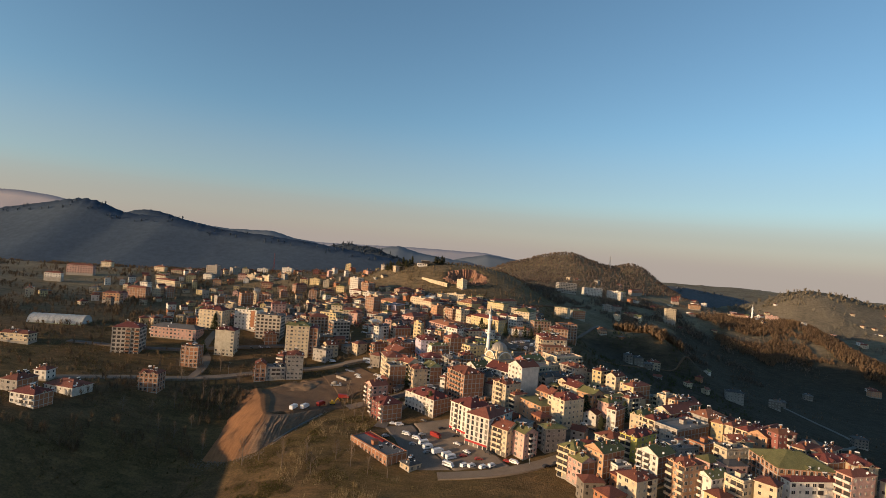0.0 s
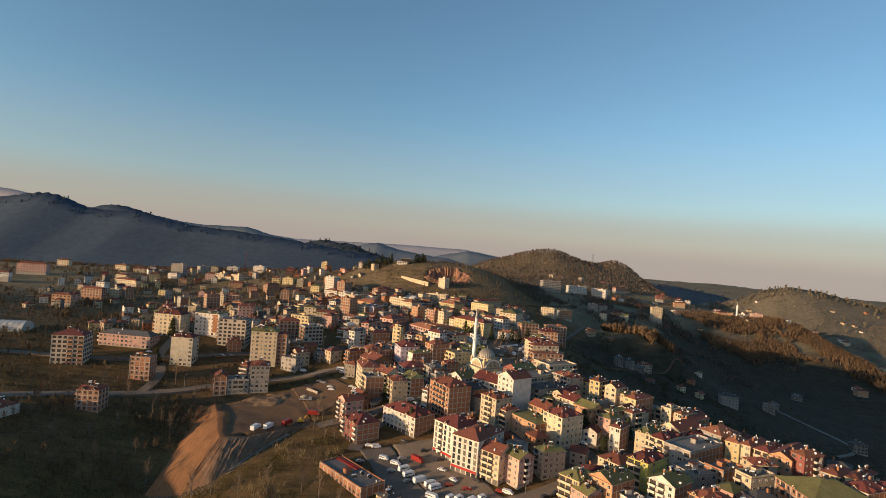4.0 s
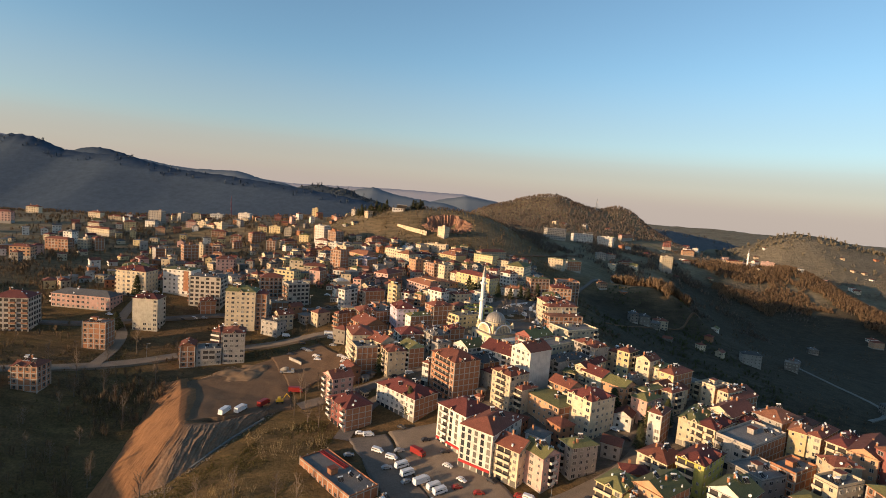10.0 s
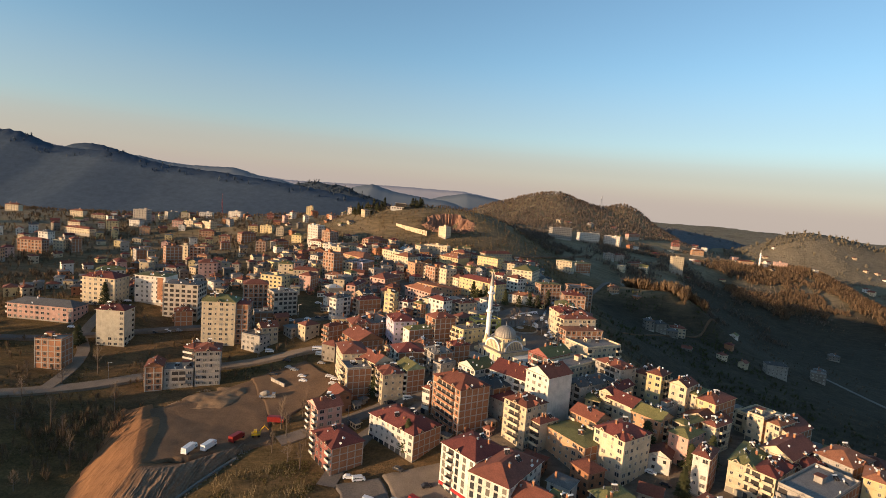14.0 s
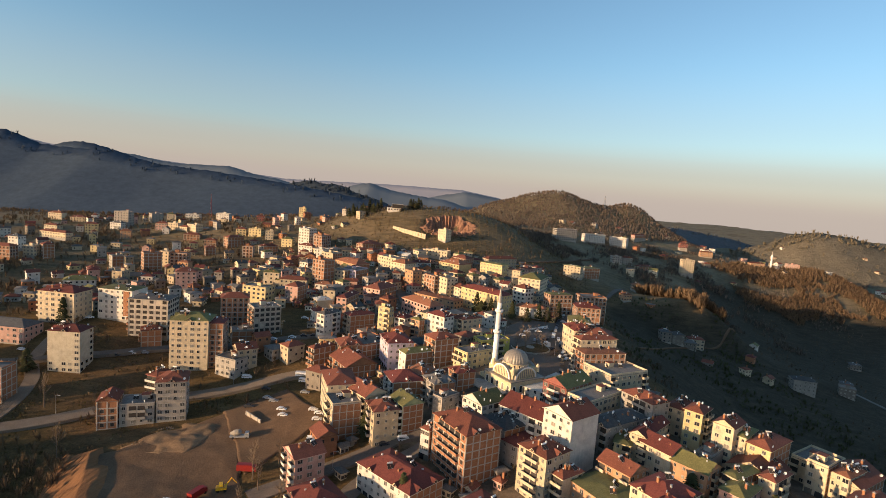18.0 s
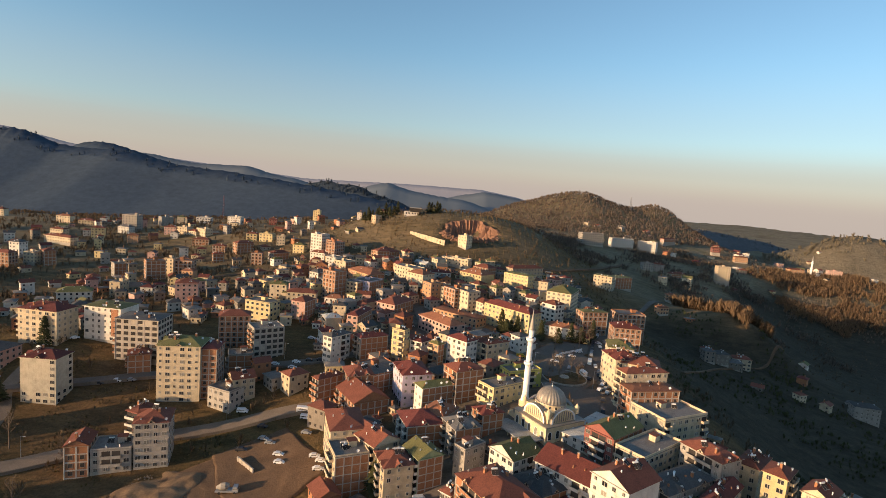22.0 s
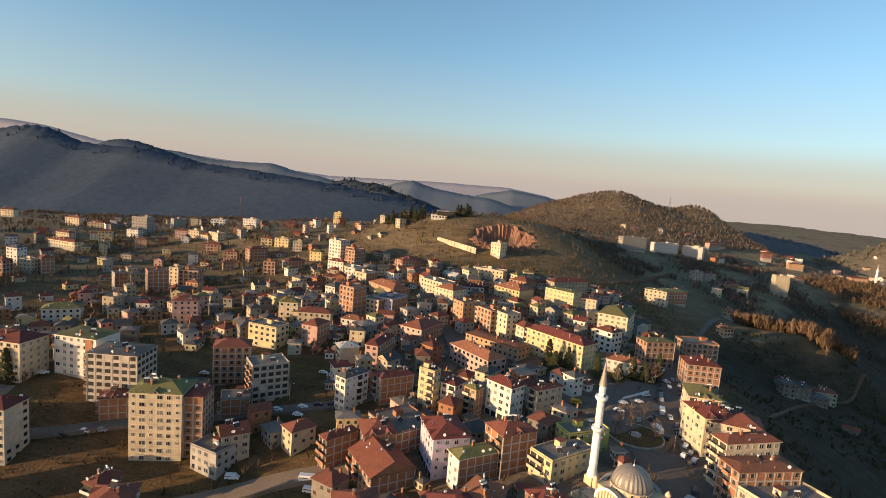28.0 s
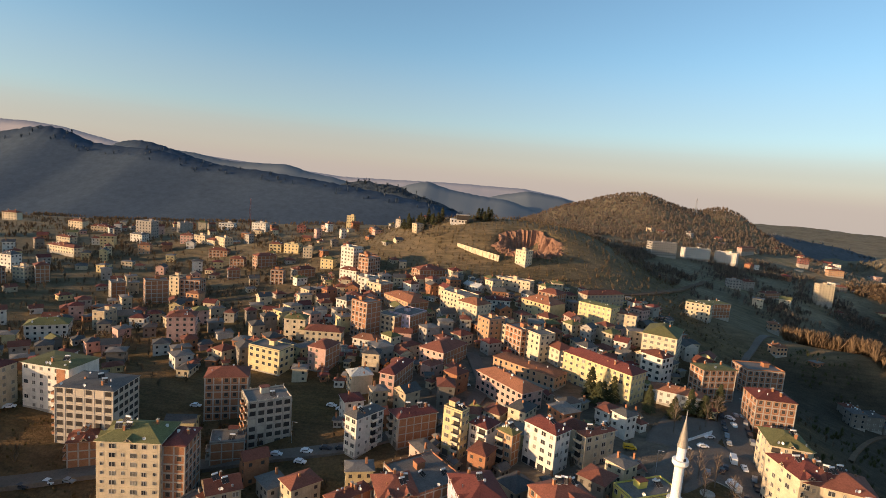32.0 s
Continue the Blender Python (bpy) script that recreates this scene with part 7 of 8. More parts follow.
SCRUB = island_material("hazel_scrub", (0.09, 0.072, 0.028), (0.15, 0.11, 0.05), (0.22, 0.155, 0.08))
GRASS = island_material("dry_grass", (0.07, 0.07, 0.02), (0.13, 0.105, 0.038), (0.2, 0.145, 0.06))
TWIGWOOD = island_material("sapling_twigs", (0.2, 0.15, 0.08), (0.27, 0.2, 0.11), (0.33, 0.25, 0.14))
SUNWOOD = island_material("bare_oak_wood", (0.11, 0.076, 0.048), (0.165, 0.11, 0.068), (0.22, 0.15, 0.092))
THICKET = island_material("bare_thicket", (0.085, 0.06, 0.038), (0.135, 0.096, 0.06), (0.185, 0.13, 0.082))
HILLWOOD = island_material("hill_wood", (0.095, 0.075, 0.06), (0.145, 0.112, 0.087), (0.195, 0.152, 0.118))


def limb(k, a, b, r0, r1, sides=4):
    ax = (b - a).normalized()
    s = ax.cross(Vector((0.3, 0.9, 0.2))).normalized()
    t = ax.cross(s)
    n = len(k.v)
    for p, r in ((a, r0), (b, r1)):
        k.v += [tuple(p + (s * math.cos(2 * math.pi * i / sides) + t * math.sin(2 * math.pi * i / sides)) * r) for i in range(sides)]
    for i in range(sides):
        j = (i + 1) % sides
        k.f.append((n + i, n + j, n + sides + j, n + sides + i))
        k.m.append(0)


def bare_tree_meshes(tall, spread, seed):
    rnd = random.Random(seed)
    trunk, crown = Kit(), Kit()
    limb(trunk, Vector((0, 0, -1)), Vector((0, 0, tall * 0.5)), 0.2, 0.12, 6)
    limb(trunk, Vector((0, 0, tall * 0.5)), Vector((rnd.uniform(-0.3, 0.3), 0, tall * 0.92)), 0.12, 0.03, 5)
    for i in range(16):
        z = tall * rnd.uniform(0.22, 0.85)
        a = rnd.uniform(0, 6.28)
        out = spread * (1 - z / tall) + 0.4
        e = Vector((math.cos(a) * out, math.sin(a) * out, z + tall * rnd.uniform(0.12, 0.25)))
        limb(crown, Vector((0, 0, z)), e, 0.06, 0.02, 3)
        for _ in range(6):
            t = rnd.uniform(0.3, 1)
            p = Vector((0, 0, z)).lerp(e, t)
            q = p + Vector((rnd.uniform(-1, 1), rnd.uniform(-1, 1), rnd.uniform(0.5, 1.8))) * spread * 0.42
            limb(crown, p, q, 0.03, 0.012, 3)
    return trunk.mesh("trunk", BARK), crown.mesh("crown", TWIG)


def tree_thing(name, meshes, label, category="tree"):
    base = thing(name, pose(0, 0, -400), label, category, "trees about the town")
    part("trunk", meshes[0], base)
    part("crown", meshes[1], base)
    return base


def plant(proto, x, y, s=1.0, turn=0.0):
    ob = copy_thing(proto, pose(x, y, height(x, y), 0, 0, turn))
    ob.scale = (s, s, s)
    return ob


def conifer_meshes(tall, wide, seed):
    rnd = random.Random(seed)
    trunk, crown = Kit(), Kit()
    limb(trunk, Vector((0, 0, -1)), Vector((0, 0, tall * 0.95)), 0.22, 0.03, 6)
    for _ in range(520):
        z = tall * (0.1 + 0.88 * rnd.random() ** 1.2)
        r = wide * (1 - z / tall) ** 0.8 * rnd.uniform(0.35, 1.05)
        a = rnd.uniform(0, 6.28)
        c = Vector((r * math.cos(a), r * math.sin(a), z))
        d = Vector((math.cos(a), math.sin(a), -0.35)) * rnd.uniform(0.45, 0.9)
        s = Vector((-math.sin(a), math.cos(a), rnd.uniform(-0.4, 0.4))) * rnd.uniform(0.25, 0.5)
        crown.face([c - s, c + d, c + s, c - d * 0.5])
    return trunk.mesh("trunk", BARK), crown.mesh("crown", NEEDLE)


BARE = [tree_thing("bare_tree", bare_tree_meshes(t, s, n), "leafless winter tree with thin upright branches") for t, s, n in ((9, 2.6, 1), (11, 2.2, 2), (7, 2.8, 3))]
PINE = [tree_thing("conifer", conifer_meshes(t, s, n), "dark green conifer with a ragged crown") for t, s, n in ((10, 2.6, 5), (8, 3.2, 6))]
CONIFERS = [(92.5, 154), (102, 170.5), (110, 171), (89.6, 183), (26.3, 376), (32, 375), (36, 374), (29, 371), (-6.5, 179), (-24.7, 222), (69, 373), (75, 373), (84, 381), (-196, 262), (-207, 302), (60, 366), (50, 368)]
CONIFERS += [(-118 + 3.4 * i, 668 + 8 * math.sin(1.9 * i)) for i in range(12)] + [(-44 + 3.1 * i, 672 + 4 * math.sin(2.3 * i)) for i in range(5)]
for _i, (_x, _y) in enumerate(CONIFERS):
    plant(PINE[_i % 2], _x, _y, 1.2 + 0.09 * (_i % 5), 40 * _i)
BARES = [(-127, 133), (-128.5, 137), (-149, 143), (-178, 200), (-156, 188), (-172, 158), (-149, 185), (-64, 117), (-49, 118), (-75, 112), (-165, 170), (-185, 150), (-200, 210), (-140, 205), (-176, 222), (-60, 178), (-58, 190), (-52, 172), (-90, 120), (-98, 118), (-146, 156), (-158, 142), (-137, 172), (-168, 184), (-62, 196), (-55, 204), (-48, 184), (-46, 168), (-40, 112), (-58, 104), (-30, 106), (-20, 104), (-122, 232), (-140, 228), (-168, 236), (-196, 226), (49, 315), (58, 314), (60, 305), (50, 302), (54, 318), (46, 308), (72, 362), (56, 352), (80, 372)]
for _i, (_x, _y) in enumerate(BARES):
    plant(BARE[_i % 3], _x, _y, 1.0 + 0.11 * (_i % 5), 57 * _i)
for _p in BARE + PINE:
    for _o in (*_p.children, _p):
        bpy.data.objects.remove(_o)


def clear(x, y, gap):
    """Whether a spot lies off all houses and roads."""
    for hx, hy, r in HOUSES:
        if abs(hx - x) < r + gap and abs(hy - y) < r + gap:
            return False
    for line, width in ROADS:
        for a, b in zip(line, line[1:]):
            dx, dy = b.x - a.x, b.y - a.y
            t = min(max(((x - a.x) * dx + (y - a.y) * dy) / (dx * dx + dy * dy), 0), 1)
            if math.hypot(a.x + t * dx - x, a.y + t * dy - y) < width / 2 + gap:
                return False
    for cx, cy, r in ((62, 328, 27), (38, 257, 22), (30, 271, 8), (33, 389, 20), (2, 140, 42), (-86, 200, 42), (-112, 150, 26), (-66, 236, 20), (-130, 352, 22), (-98, 345, 20), (-152, 328, 18), (-80, 312, 12), (60, 372, 15), (46, 373, 12), (76, 345, 14), (54, 302, 14), (68, 292, 10), (58, 262, 13), (66, 279, 13)):
        if math.hypot(cx - x, cy - y) < r + gap:
            return False
    return True


# ---- smaller houses between the large ones ----
FILL_MATS = [PAINT[k] for k in ("cream", "white", "grey", "beige", "dimmed", "pink", "yellow")] + [BRICK] + [ROOF[k] for k in ("red", "maroon", "orange", "dark", "green", "flat")] + [DARK]


def fill(label, count, xs, ys, seed, storeys, size, gap=1.0, ok=lambda x, y: True, apart=False):
    """Small houses too far off to tell apart singly: walls, eaves, roofs and raised dark panels for window openings."""
    rnd = random.Random(seed)
    made = tries = 0
    k = Kit()
    while made < count and tries < count * 30:
        tries += 1
        x, y = rnd.uniform(*xs), rnd.uniform(*ys)
        w, d = rnd.uniform(*size), rnd.uniform(*size)
        if not ok(x, y) or not clear(x, y, max(w, d) / 2 + gap):
            continue
        made += 1
        HOUSES.append((x, y, max(w, d) / 2))
        n = rnd.choice(storeys)
        tall = n * 2.9 + 0.3
        z = min(height(x + a, y + b) for a in (-4, 4) for b in (-4, 4)) + 0.4
        m = pose(x, y, z, 0, 0, rnd.choice([36, 40, 44, -46, 30, 12, 4, 58]) + rnd.uniform(-8, 8))
        if apart:
            stand_at, m, k = m, pose(0, 0, 0), Kit()
        wall, tile = rnd.choice([0, 0, 1, 1, 2, 2, 3, 3, 4, 5, 6, 7, 7]), rnd.choice([8, 8, 8, 9, 11, 11, 12, 13, 13])
        turned_box(k, m, -w / 2, w / 2, -d / 2, d / 2, -5, tall, wall)
        r, _ = roof_kit(w, d, "low" if tile == 13 else rnd.choice(["hip", "hip", "gable"]))
        top = Kit() if apart else k
        n0 = len(top.v)
        top.v += [tuple(m @ Vector((p[0], p[1], p[2] + tall + 0.18))) for p in r.v]
        top.f += [tuple(i + n0 for i in q) for q in r.f]
        top.m += [tile if q == 0 else wall for q in r.m]
        for s in range(n):
            for turn, half, wide in ((0, d / 2, w), (-90, w / 2, d), (90, w / 2, d)):
                cols = max(2, round(wide / 3.4))
                for i in range(cols):
                    if rnd.random() < 0.8:
                        c = -wide / 2 + wide * (i + 0.5) / cols
                        turned_box(k, m @ pose(0, 0, 0, 0, 0, turn), c - 0.55, c + 0.55, -half - 0.05, -half, s * 2.9 + 1, s * 2.9 + 2.2, 14)
        if rnd.random() < 0.7:
            cx, cy = rnd.uniform(-0.3, 0.3) * w, rnd.uniform(-0.3, 0.3) * d
            turned_box(top, m, cx - 0.35, cx + 0.35, cy - 0.35, cy + 0.35, tall, tall + 3.0, 7)
        if apart:
            tone = ("cream", "white", "grey", "beige", "stained grey", "pink", "yellow", "bare brick")[wall]
            cover = ("red-tiled", "maroon-tiled", "orange-tiled", "dark", "green sheet", "flat")[tile - 8]
            home = thing("small_house", stand_at, f"small {tone} house with a {cover} roof among larger blocks", "house", "small houses of the town")
            part("wall", k.mesh("wall", *FILL_MATS), home)
            part("roof", top.mesh("roof", *FILL_MATS), home)
    if apart:
        return
    tagged(new("small_houses", k.mesh("small_houses", *FILL_MATS)), label, "buildings", kind="stuff")


fill("small tiled houses packed between the blocks", 140, (-150, 100), (290, 545), 11, (2, 2, 3, 3), (6, 10), ok=lambda x, y: x < 108 - 0.12 * max(0, y - 400), apart=True)
fill("small houses between the ridge houses", 34, (40, 205), (70, 240), 12, (2, 3, 3, 4), (7, 10), 0.2, ok=lambda x, y: height(x, y) > -27 and y > 232 - 2.1 * x)
fill("small houses on the slope below the upper street", 60, (-290, -60), (320, 470), 18, (1, 2, 2), (5.5, 9), 0.6)
fill("scattered small houses among gardens", 110, (-480, -100), (400, 740), 13, (1, 2, 2, 3), (5.5, 9))
fill("low houses between the apartment blocks", 7, (-60, 40), (205, 300), 14, (2, 3, 3), (7, 9), 0.2)
fill("distant small houses on the valley spur", 40, (230, 700), (700, 1150), 15, (1, 2, 3), (8, 12), ok=lambda x, y: height(x, y) > -32)
fill("distant farmhouses on the hillside", 26, (650, 1250), (850, 1300), 16, (1, 2), (8, 12))
fill("sheds and lean-tos between the houses", 260, (-160, 110), (180, 560), 19, (1,), (2.5, 5), 0.1, ok=lambda x, y: height(x, y) > -24 and (x > -45 or y > 330))
fill("small shaded houses in the valley", 7, (200, 420), (420, 560), 17, (1, 2), (6, 8))


def thicket(name, label, count, xs, ys, seed, tall, mat, blades=7, ok=lambda x, y: True, rows=0, gap=0.5, wide=0.04, clump=0, crown=False):
    """Many small leafless bushes or trees, each a broom of upright shoots."""
    rnd = random.Random(seed)
    v, f = [], []
    made = tries = 0
    while made < count and tries < count * 9:
        tries += 1
        x, y = rnd.uniform(*xs), rnd.uniform(*ys)
        if rows:
            x, y = round(x / rows) * rows + rnd.uniform(-0.8, 0.8), round(y / rows) * rows + rnd.uniform(-0.8, 0.8)
        if clump and noise.fractal(Vector((x / clump, y / clump, seed)), 0.8, 2.0, 4) < rnd.uniform(-0.1, 0.5):
            continue
        if not ok(x, y) or not clear(x, y, gap):
            continue
        made += 1
        z, h = height(x, y) - 0.3, rnd.uniform(*tall)
        n0 = len(v)
        v.append((x, y, z))
        if crown:
            # fine branches fanning out of a forked stem into a rounded crown
            for b in range(blades * 2):
                a, lean = rnd.uniform(0, 2 * math.pi), rnd.uniform(0.0, 1.25)
                reach = h * rnd.uniform(0.42, 0.6)
                cx, cy, wd = math.cos(a), math.sin(a), h * wide * rnd.uniform(0.5, 1.3)
                tip = (x + cx * reach * math.sin(lean) * 0.8, y + cy * reach * math.sin(lean) * 0.8, z + h * 0.4 + reach * math.cos(lean))
                mid = (x + cx * reach * math.sin(lean) * 0.5, y + cy * reach * math.sin(lean) * 0.5, z + h * 0.38 + reach * math.cos(lean) * 0.5)
                n = len(v)
                v += [(x, y, z + h * 0.3 * rnd.random()), (mid[0] - cy * wd, mid[1] + cx * wd, mid[2]), (mid[0] + cy * wd, mid[1] - cx * wd, mid[2]), tip]
                f.append((n, n + 1, n + 3, n + 2))
            continue
        for b in range(blades):
            a = 2 * math.pi * b / blades + rnd.uniform(-0.3, 0.3)
            r = h * rnd.uniform(0.1, 0.36)
            top = h * rnd.uniform(0.65, 1.0)
            cx, cy, wd = math.cos(a), math.sin(a), h * wide * rnd.uniform(0.6, 1.4)
            n = len(v)
            v.append((x + cx * r * 0.7 - cy * wd, y + cy * r * 0.7 + cx * wd, z + top * 0.55))
            v.append((x + cx * r * 0.7 + cy * wd, y + cy * r * 0.7 - cx * wd, z + top * 0.5))
            v.append((x + cx * r, y + cy * r, z + top))
            f.append((n0, n, n + 2, n + 1))
    me = bpy.data.meshes.new(name)
    me.from_pydata(v, [], f)
    me.materials.append(mat)
    tagged(new(name, me), label, "scrub", kind="stuff")


def near(x, y, line, r):
    """Whether a spot lies within r of a line, with a ragged edge."""
    r *= 1 + 0.9 * noise.fractal(Vector((x / 30, y / 30, 4)), 0.8, 2.0, 3)
    for (ax, ay), (bx, by) in zip(line, line[1:]):
        dx, dy = bx - ax, by - ay
        t = min(max(((x - ax) * dx + (y - ay) * dy) / (dx * dx + dy * dy), 0), 1)
        if math.hypot(ax + t * dx - x, ay + t * dy - y) < r:
            return True
    return False


thicket("hill_trees", "leafless trees on the wooded hill", 5200, (0, 640), (1000, 1500), 21, (6, 11), HILLWOOD, 5, ok=lambda x, y: height(x, y) > 12, wide=0.05, crown=True)
thicket("spur_trees", "sunlit leafless wood on the near spur of the valley", 330, (175, 310), (470, 610), 22, (8, 16), SUNWOOD, 13, ok=lambda x, y: near(x, y, ((226, 580), (252, 556), (262, 540)), 17), wide=0.035, crown=True)
thicket("ridge_trees", "sunlit leafless wood along the valley ridge", 3600, (420, 830), (720, 1010), 29, (5, 12), SUNWOOD, 7, ok=lambda x, y: near(x, y, ((500, 910), (560, 915), (620, 930), (665, 940), (700, 890), (715, 845), (740, 800)), 38), wide=0.035, crown=True)
thicket("slope_trees", "leafless wood on the slope below the village", 1300, (420, 680), (760, 900), 39, (5, 10), SUNWOOD, 7, ok=lambda x, y: near(x, y, ((478, 826), (520, 815), (560, 828), (620, 850)), 26), wide=0.035, crown=True)
thicket("foot_woods", "leafless woods on the slopes below the wooded hill", 3200, (90, 470), (640, 1010), 36, (4, 9), HILLWOOD, 6, gap=3, clump=60, wide=0.04, crown=True)
thicket("valley_scrub", "brown scrub on the far valley side", 2500, (300, 1000), (300, 900), 23, (1, 3.5), THICKET, 8, wide=0.05, clump=80)
thicket("hill_hedges", "hedges and small woods on the far hillsides", 4200, (480, 1250), (780, 1340), 34, (3, 7), HILLWOOD, 8, clump=110, gap=3, wide=0.03)
thicket("orchard_bushes", "rows of leafless hazel bushes on the hillside", 5600, (-170, 150), (510, 800), 24, (1.0, 2.2), SCRUB, 7, rows=5, gap=1, wide=0.07)
thicket("meadow_grass", "dry yellow-green grass tufts on the slope", 15000, (-120, 0), (60, 175), 25, (0.3, 0.95), GRASS, 6, gap=0.2, wide=0.1, clump=16)
thicket("field_scrub", "low scrub and dry grass on the hollow's slopes", 6500, (-330, -90), (60, 330), 30, (0.4, 1.6), SCRUB, 7, gap=0.6, wide=0.1, clump=28)
thicket("slope_saplings", "thin leafless saplings on the grassy slope", 260, (-75, -5), (80, 165), 32, (3, 6.5), TWIGWOOD, 6, gap=0.5, wide=0.006, clump=20)
thicket("hollow_wood", "leafless trees in the shaded hollow", 420, (-230, -128), (100, 230), 33, (3, 8), THICKET, 11, gap=1, wide=0.012, clump=40, crown=True)
thicket("garden_trees", "leafless garden trees between the houses", 3600, (-480, 150), (180, 740), 26, (2.5, 6.5), THICKET, 6, gap=0.2, wide=0.03, crown=True)
thicket("ridge_scrub", "dark scrub on the shaded valley side", 2100, (110, 330), (60, 540), 27, (1, 4), NEEDLE, 6, ok=lambda x, y: height(x, y) < -26 or (y > 300 and x > 118 and height(x, y) < -7), wide=0.08, clump=50)
thicket("left_woods", "leafless woods below the mountain", 5500, (-800, -200), (250, 950), 28, (3, 8), THICKET, 6, gap=2, clump=70, wide=0.035, crown=True)

# ---- the round garden in the town square ----
_g = thing("round_garden", pose(54, 309, height(54, 309) + 0.55), "round garden with a stone kerb and a fountain basin", "garden")
_k = Kit()
_k.drum(0, 0, -1.5, 0.25, 11.0, 11.0, 40, cap=False)
_k.drum(0, 0, 0.25, 0.26, 11.0, 10.5, 40, cap=False)
_k.drum(0, 0, 0.26, 0.1, 10.5, 10.5, 40, cap=False)
part("kerb", _k.mesh("kerb", CONCRETE), _g, "grey stone kerb")
_k = Kit()
_k.drum(0, 0, -1.0, 0.12, 10.5, 10.5, 40)
part("lawn", _k.mesh("lawn", GROUND), _g, "worn winter lawn")
_k = Kit()
_k.drum(0, 0, 0.1, 0.6, 2.3, 2.3, 20, cap=False)
_k.drum(0, 0, 0.6, 0.61, 2.3, 1.9, 20, cap=False)
_k.drum(0, 0, 0.61, 0.3, 1.9, 1.9, 20)
_k.drum(0, 0, 0.3, 1.4, 0.3, 0.2, 10)
part("basin", _k.mesh("basin", PALE_CONCRETE), _g, "round stone fountain basin")
_w = thing("garden_wall", pose(65, 350, height(65, 350) + 0.5, 0, 0, 40), "low white wall round the trees of the square", "wall")
for _i in range(8):
    _k = Kit()
    _k.box(-10 + 2.5 * _i, -7.6 + 2.5 * _i, -0.12, 0.12, -1.2, 1.1)
    part("wall_panel", _k.mesh("wall_panel", WHITE), _w)

# ---- masts, poles, walls, signs ----
def pole(x, y, tall):
    base = thing("street_lamp", pose(x, y, height(x, y)), "grey street lamp post beside the road", "street lamp", "lamp posts")
    k = Kit()
    k.drum(0, 0, -1, tall, 0.11, 0.06, 8)
    part("post", k.mesh("post", METAL), base)
    k = Kit()
    k.box(-0.05, 1.5, -0.05, 0.05, tall - 0.1, tall)
    part("arm", k.mesh("arm", METAL), base)
    k = Kit()
    k.box(1.2, 1.9, -0.14, 0.14, tall - 0.16, tall + 0.02)
    part("lamp_head", k.mesh("lamp_head", FRAME), base)


for _x, _y in ((-98, 268), (-160, 232), (-60, 280), (-120, 252), (-90, 318), (-60, 329), (66, 300), (84, 336), (40, 318), (-34, 200), (14, 172), (50, 122)):
    pole(_x, _y, 8.5)

_m = thing("radio_mast", pose(388, 1343, height(388, 1343)), "tall lattice radio mast on the wooded hill", "mast")
for _n, (_sx, _sy) in enumerate(((-1, -1), (1, -1), (1, 1), (-1, 1))):
    _k = Kit()
    limb(_k, Vector((_sx * 2.4, _sy * 2.4, -3)), Vector((_sx * 0.4, _sy * 0.4, 34)), 0.28, 0.2)
    part("leg", _k.mesh("leg", METAL), _m)
for _z in range(2, 34, 4):
    _k = Kit()
    _r = 2.4 - 2.0 * _z / 34
    for (_ax, _ay), (_bx, _by) in (((-1, -1), (1, -1)), ((1, -1), (1, 1)), ((1, 1), (-1, 1)), ((-1, 1), (-1, -1))):
        limb(_k, Vector((_ax * _r, _ay * _r, _z)), Vector((_bx * _r * 0.9, _by * _r * 0.9, _z + 3.6)), 0.12, 0.12)
    part("brace", _k.mesh("brace", METAL), _m)

_w = thing("retaining_wall", pose(-39.5, 606, 32.0, 0, 5, -36), "long white retaining wall below the quarry", "wall")
_k = Kit()
_k.box(-24, 24, -0.4, 0.4, -9, 4.2)
part("wall", _k.mesh("wall", PAINT["cream"]), _w)
for _x in range(-22, 23, 4):
    _k = Kit()
    _k.box(_x - 0.35, _x + 0.35, -0.8, -0.42, -9, 4.4)
    part("buttress", _k.mesh("buttress", PAINT["cream"]), _w)

_h = thing("sports_hall", pose(-346, 300, height(-346, 300) - 1, 0, 0, 12), "barrel-roofed greenhouse hall of pale sheeting", "hall")
_k = Kit()
for _i in range(12):
    _a, _b = math.pi * _i / 12, math.pi * (_i + 1) / 12
    _k.face([(-22, -9 * math.cos(_a), 1 + 7 * math.sin(_a)), (22, -9 * math.cos(_a), 1 + 7 * math.sin(_a)), (22, -9 * math.cos(_b), 1 + 7 * math.sin(_b)), (-22, -9 * math.cos(_b), 1 + 7 * math.sin(_b))])
_k.face([(22, -9 * math.cos(math.pi * i / 12), 1 + 7 * math.sin(math.pi * i / 12)) for i in range(13)])
part("roof", _k.mesh("roof", ROOF["pale"], weld=True), _h)
_k = Kit()
_k.box(-22, 22, -9, 9, -4, 1)
part("wall", _k.mesh("wall", PAINT["green"]), _h)
for _x in range(-22, 23, 4):
    _k = Kit()
    for _i in range(12):
        _a, _b = math.pi * _i / 12, math.pi * (_i + 1) / 12
        limb(_k, Vector((_x, -9.1 * math.cos(_a), 1 + 7.1 * math.sin(_a))), Vector((_x, -9.1 * math.cos(_b), 1 + 7.1 * math.sin(_b))), 0.12, 0.12)
    part("hoop", _k.mesh("hoop", METAL), _h)

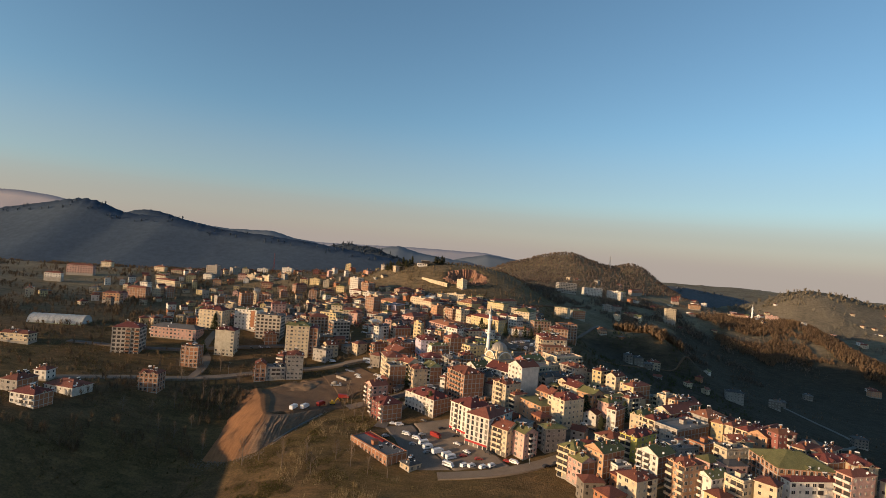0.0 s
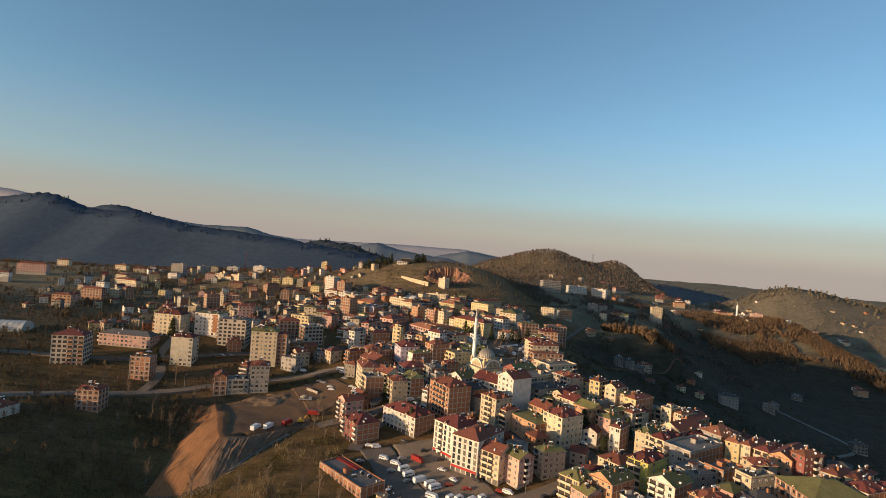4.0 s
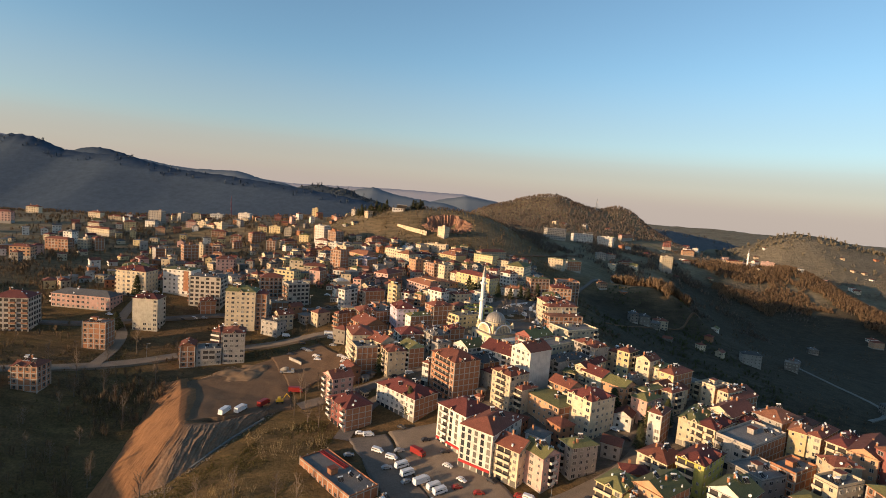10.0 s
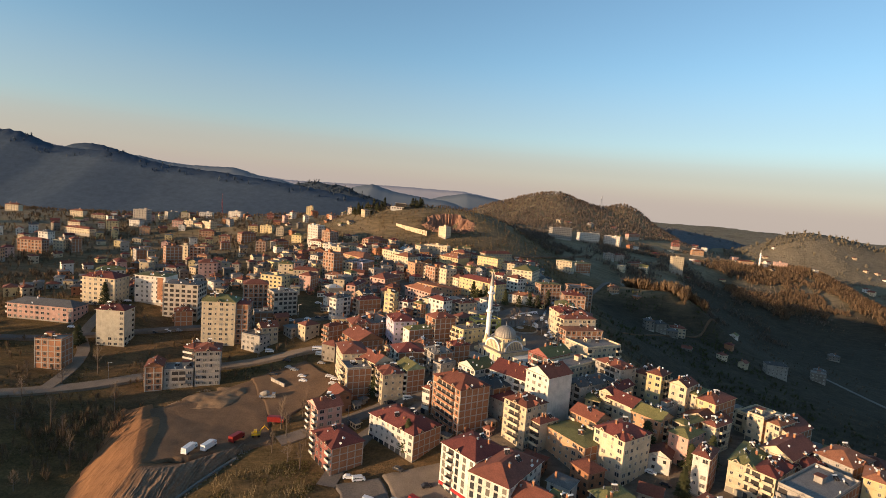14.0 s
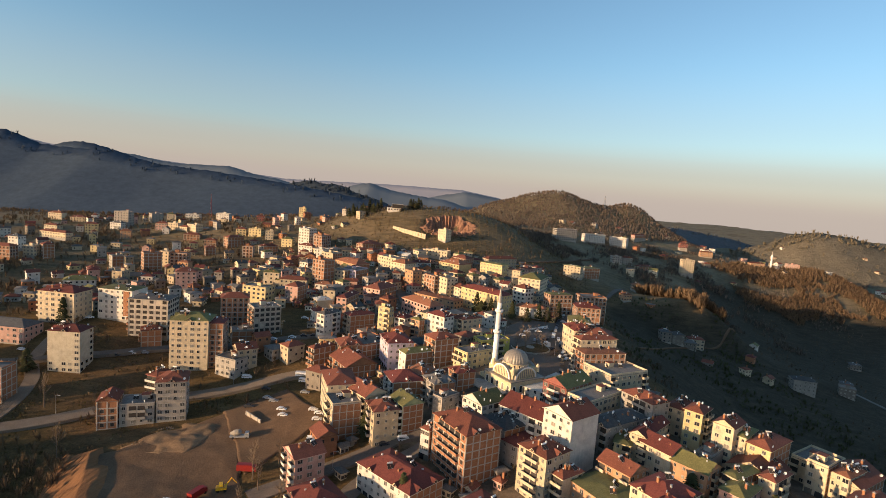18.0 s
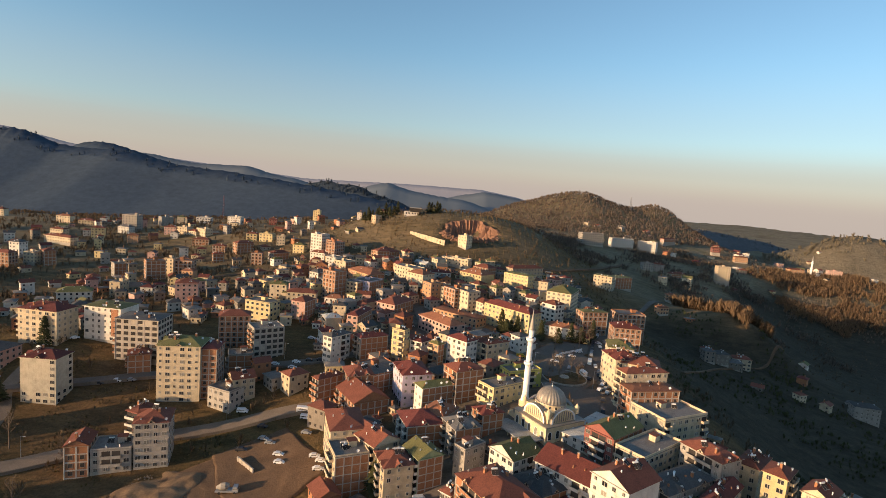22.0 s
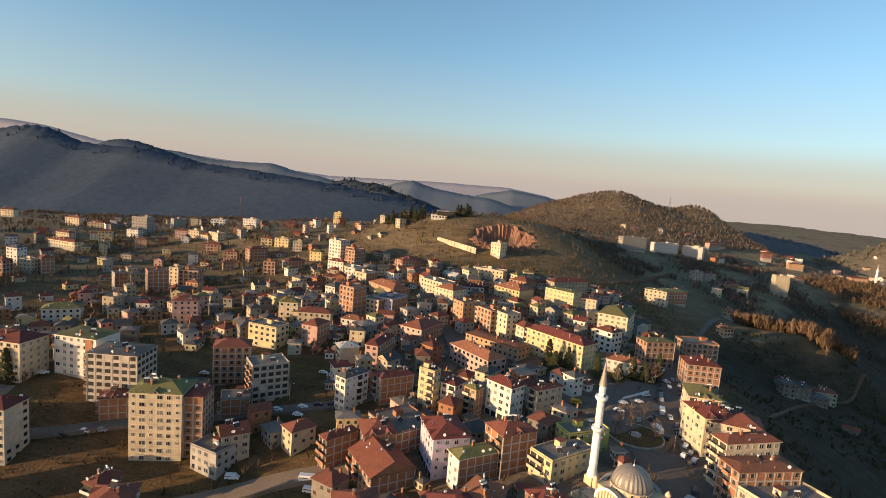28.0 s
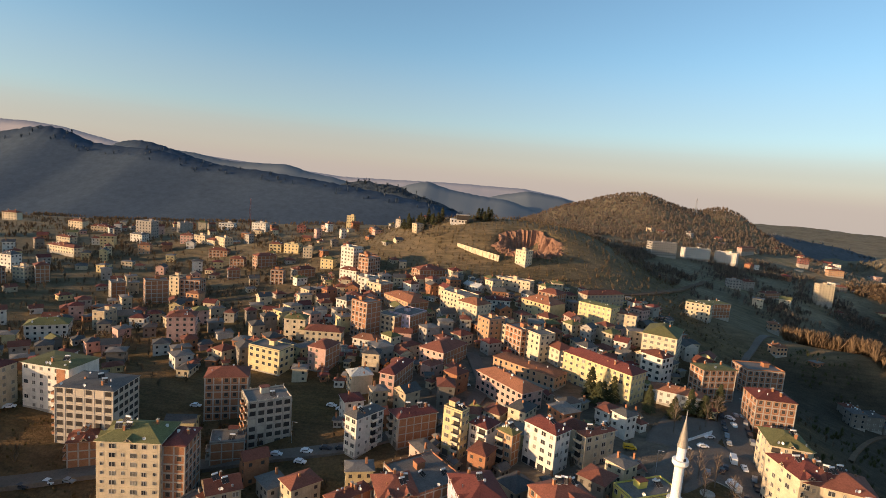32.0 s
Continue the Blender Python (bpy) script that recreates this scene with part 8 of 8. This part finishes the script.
# a red fire ladder stored on the garage roof
_l = thing("fire_ladder", pose(-33.2, 140.3, -26.54, 0, 0, -42), "long red fire ladder lying on the flat garage roof", "ladder")
for _y in (-0.9, 0.0, 0.9):
    _k = Kit()
    _k.box(-8.4, 8.4, _y - 0.09, _y + 0.09, 0, 0.45)
    part("rail", _k.mesh("rail", CAR_PAINT["red"]), _l)
_k = Kit()
_k.box(-0.07, 0.07, -0.8, 0.8, 0.2, 0.32)
_rung = _k.mesh("rung", CAR_PAINT["red"])
for _i in range(14):
    part("rung", _rung, _l, "", pose(-8.4 + 16.7 * (_i + 0.5) / 14, 0, 0))

# ---- on the hilltop and the far rise ----
_v = thing("hilltop_villa", pose(-63, 662, height(-63, 662), 0, 0, 8), "dark modern villa with a pale ground floor among trees", "house")
_k = Kit()
_k.box(-8, 8, -6, 6, -3, 3.2)
part("ground_floor", _k.mesh("ground_floor", PAINT["white"]), _v, "pale rendered ground floor")
_k = Kit()
_k.box(-2, 10, -7, 6.5, 3.2, 7.6)
part("upper_floor", _k.mesh("upper_floor", DARK), _v, "dark clad upper floor")
_k = Kit()
_k.box(-2.6, 10.6, -7.6, 7.1, 7.6, 8.0)
part("roof", _k.mesh("roof", CONCRETE), _v)
for _x in (-6, -3, 1, 4, 7):
    _k = Kit()
    _k.box(_x - 0.8, _x + 0.8, -6.1, -6.003, 0.6, 2.3)
    part("window", _k.mesh("window", DARK), _v)
_m = thing("antenna_mast", pose(-349, 809, height(-349, 809)), "slim lattice antenna mast on the far rise", "mast")
for _sx, _sy in ((-1, -0.6), (1, -0.6), (0, 1)):
    _k = Kit()
    limb(_k, Vector((_sx * 1.6, _sy * 1.6, -2)), Vector((_sx * 0.3, _sy * 0.3, 36)), 0.2, 0.14)
    part("leg", _k.mesh("leg", CAR_PAINT["red"]), _m)
for _z in range(1, 35, 4):
    _k = Kit()
    _r = 1.6 - 1.3 * _z / 36
    for (_ax, _ay), (_bx, _by) in (((-1, -0.6), (1, -0.6)), ((1, -0.6), (0, 1)), ((0, 1), (-1, -0.6))):
        limb(_k, Vector((_ax * _r, _ay * _r, _z)), Vector((_bx * _r * 0.9, _by * _r * 0.9, _z + 3.4)), 0.09, 0.09)
    part("brace", _k.mesh("brace", METAL), _m)
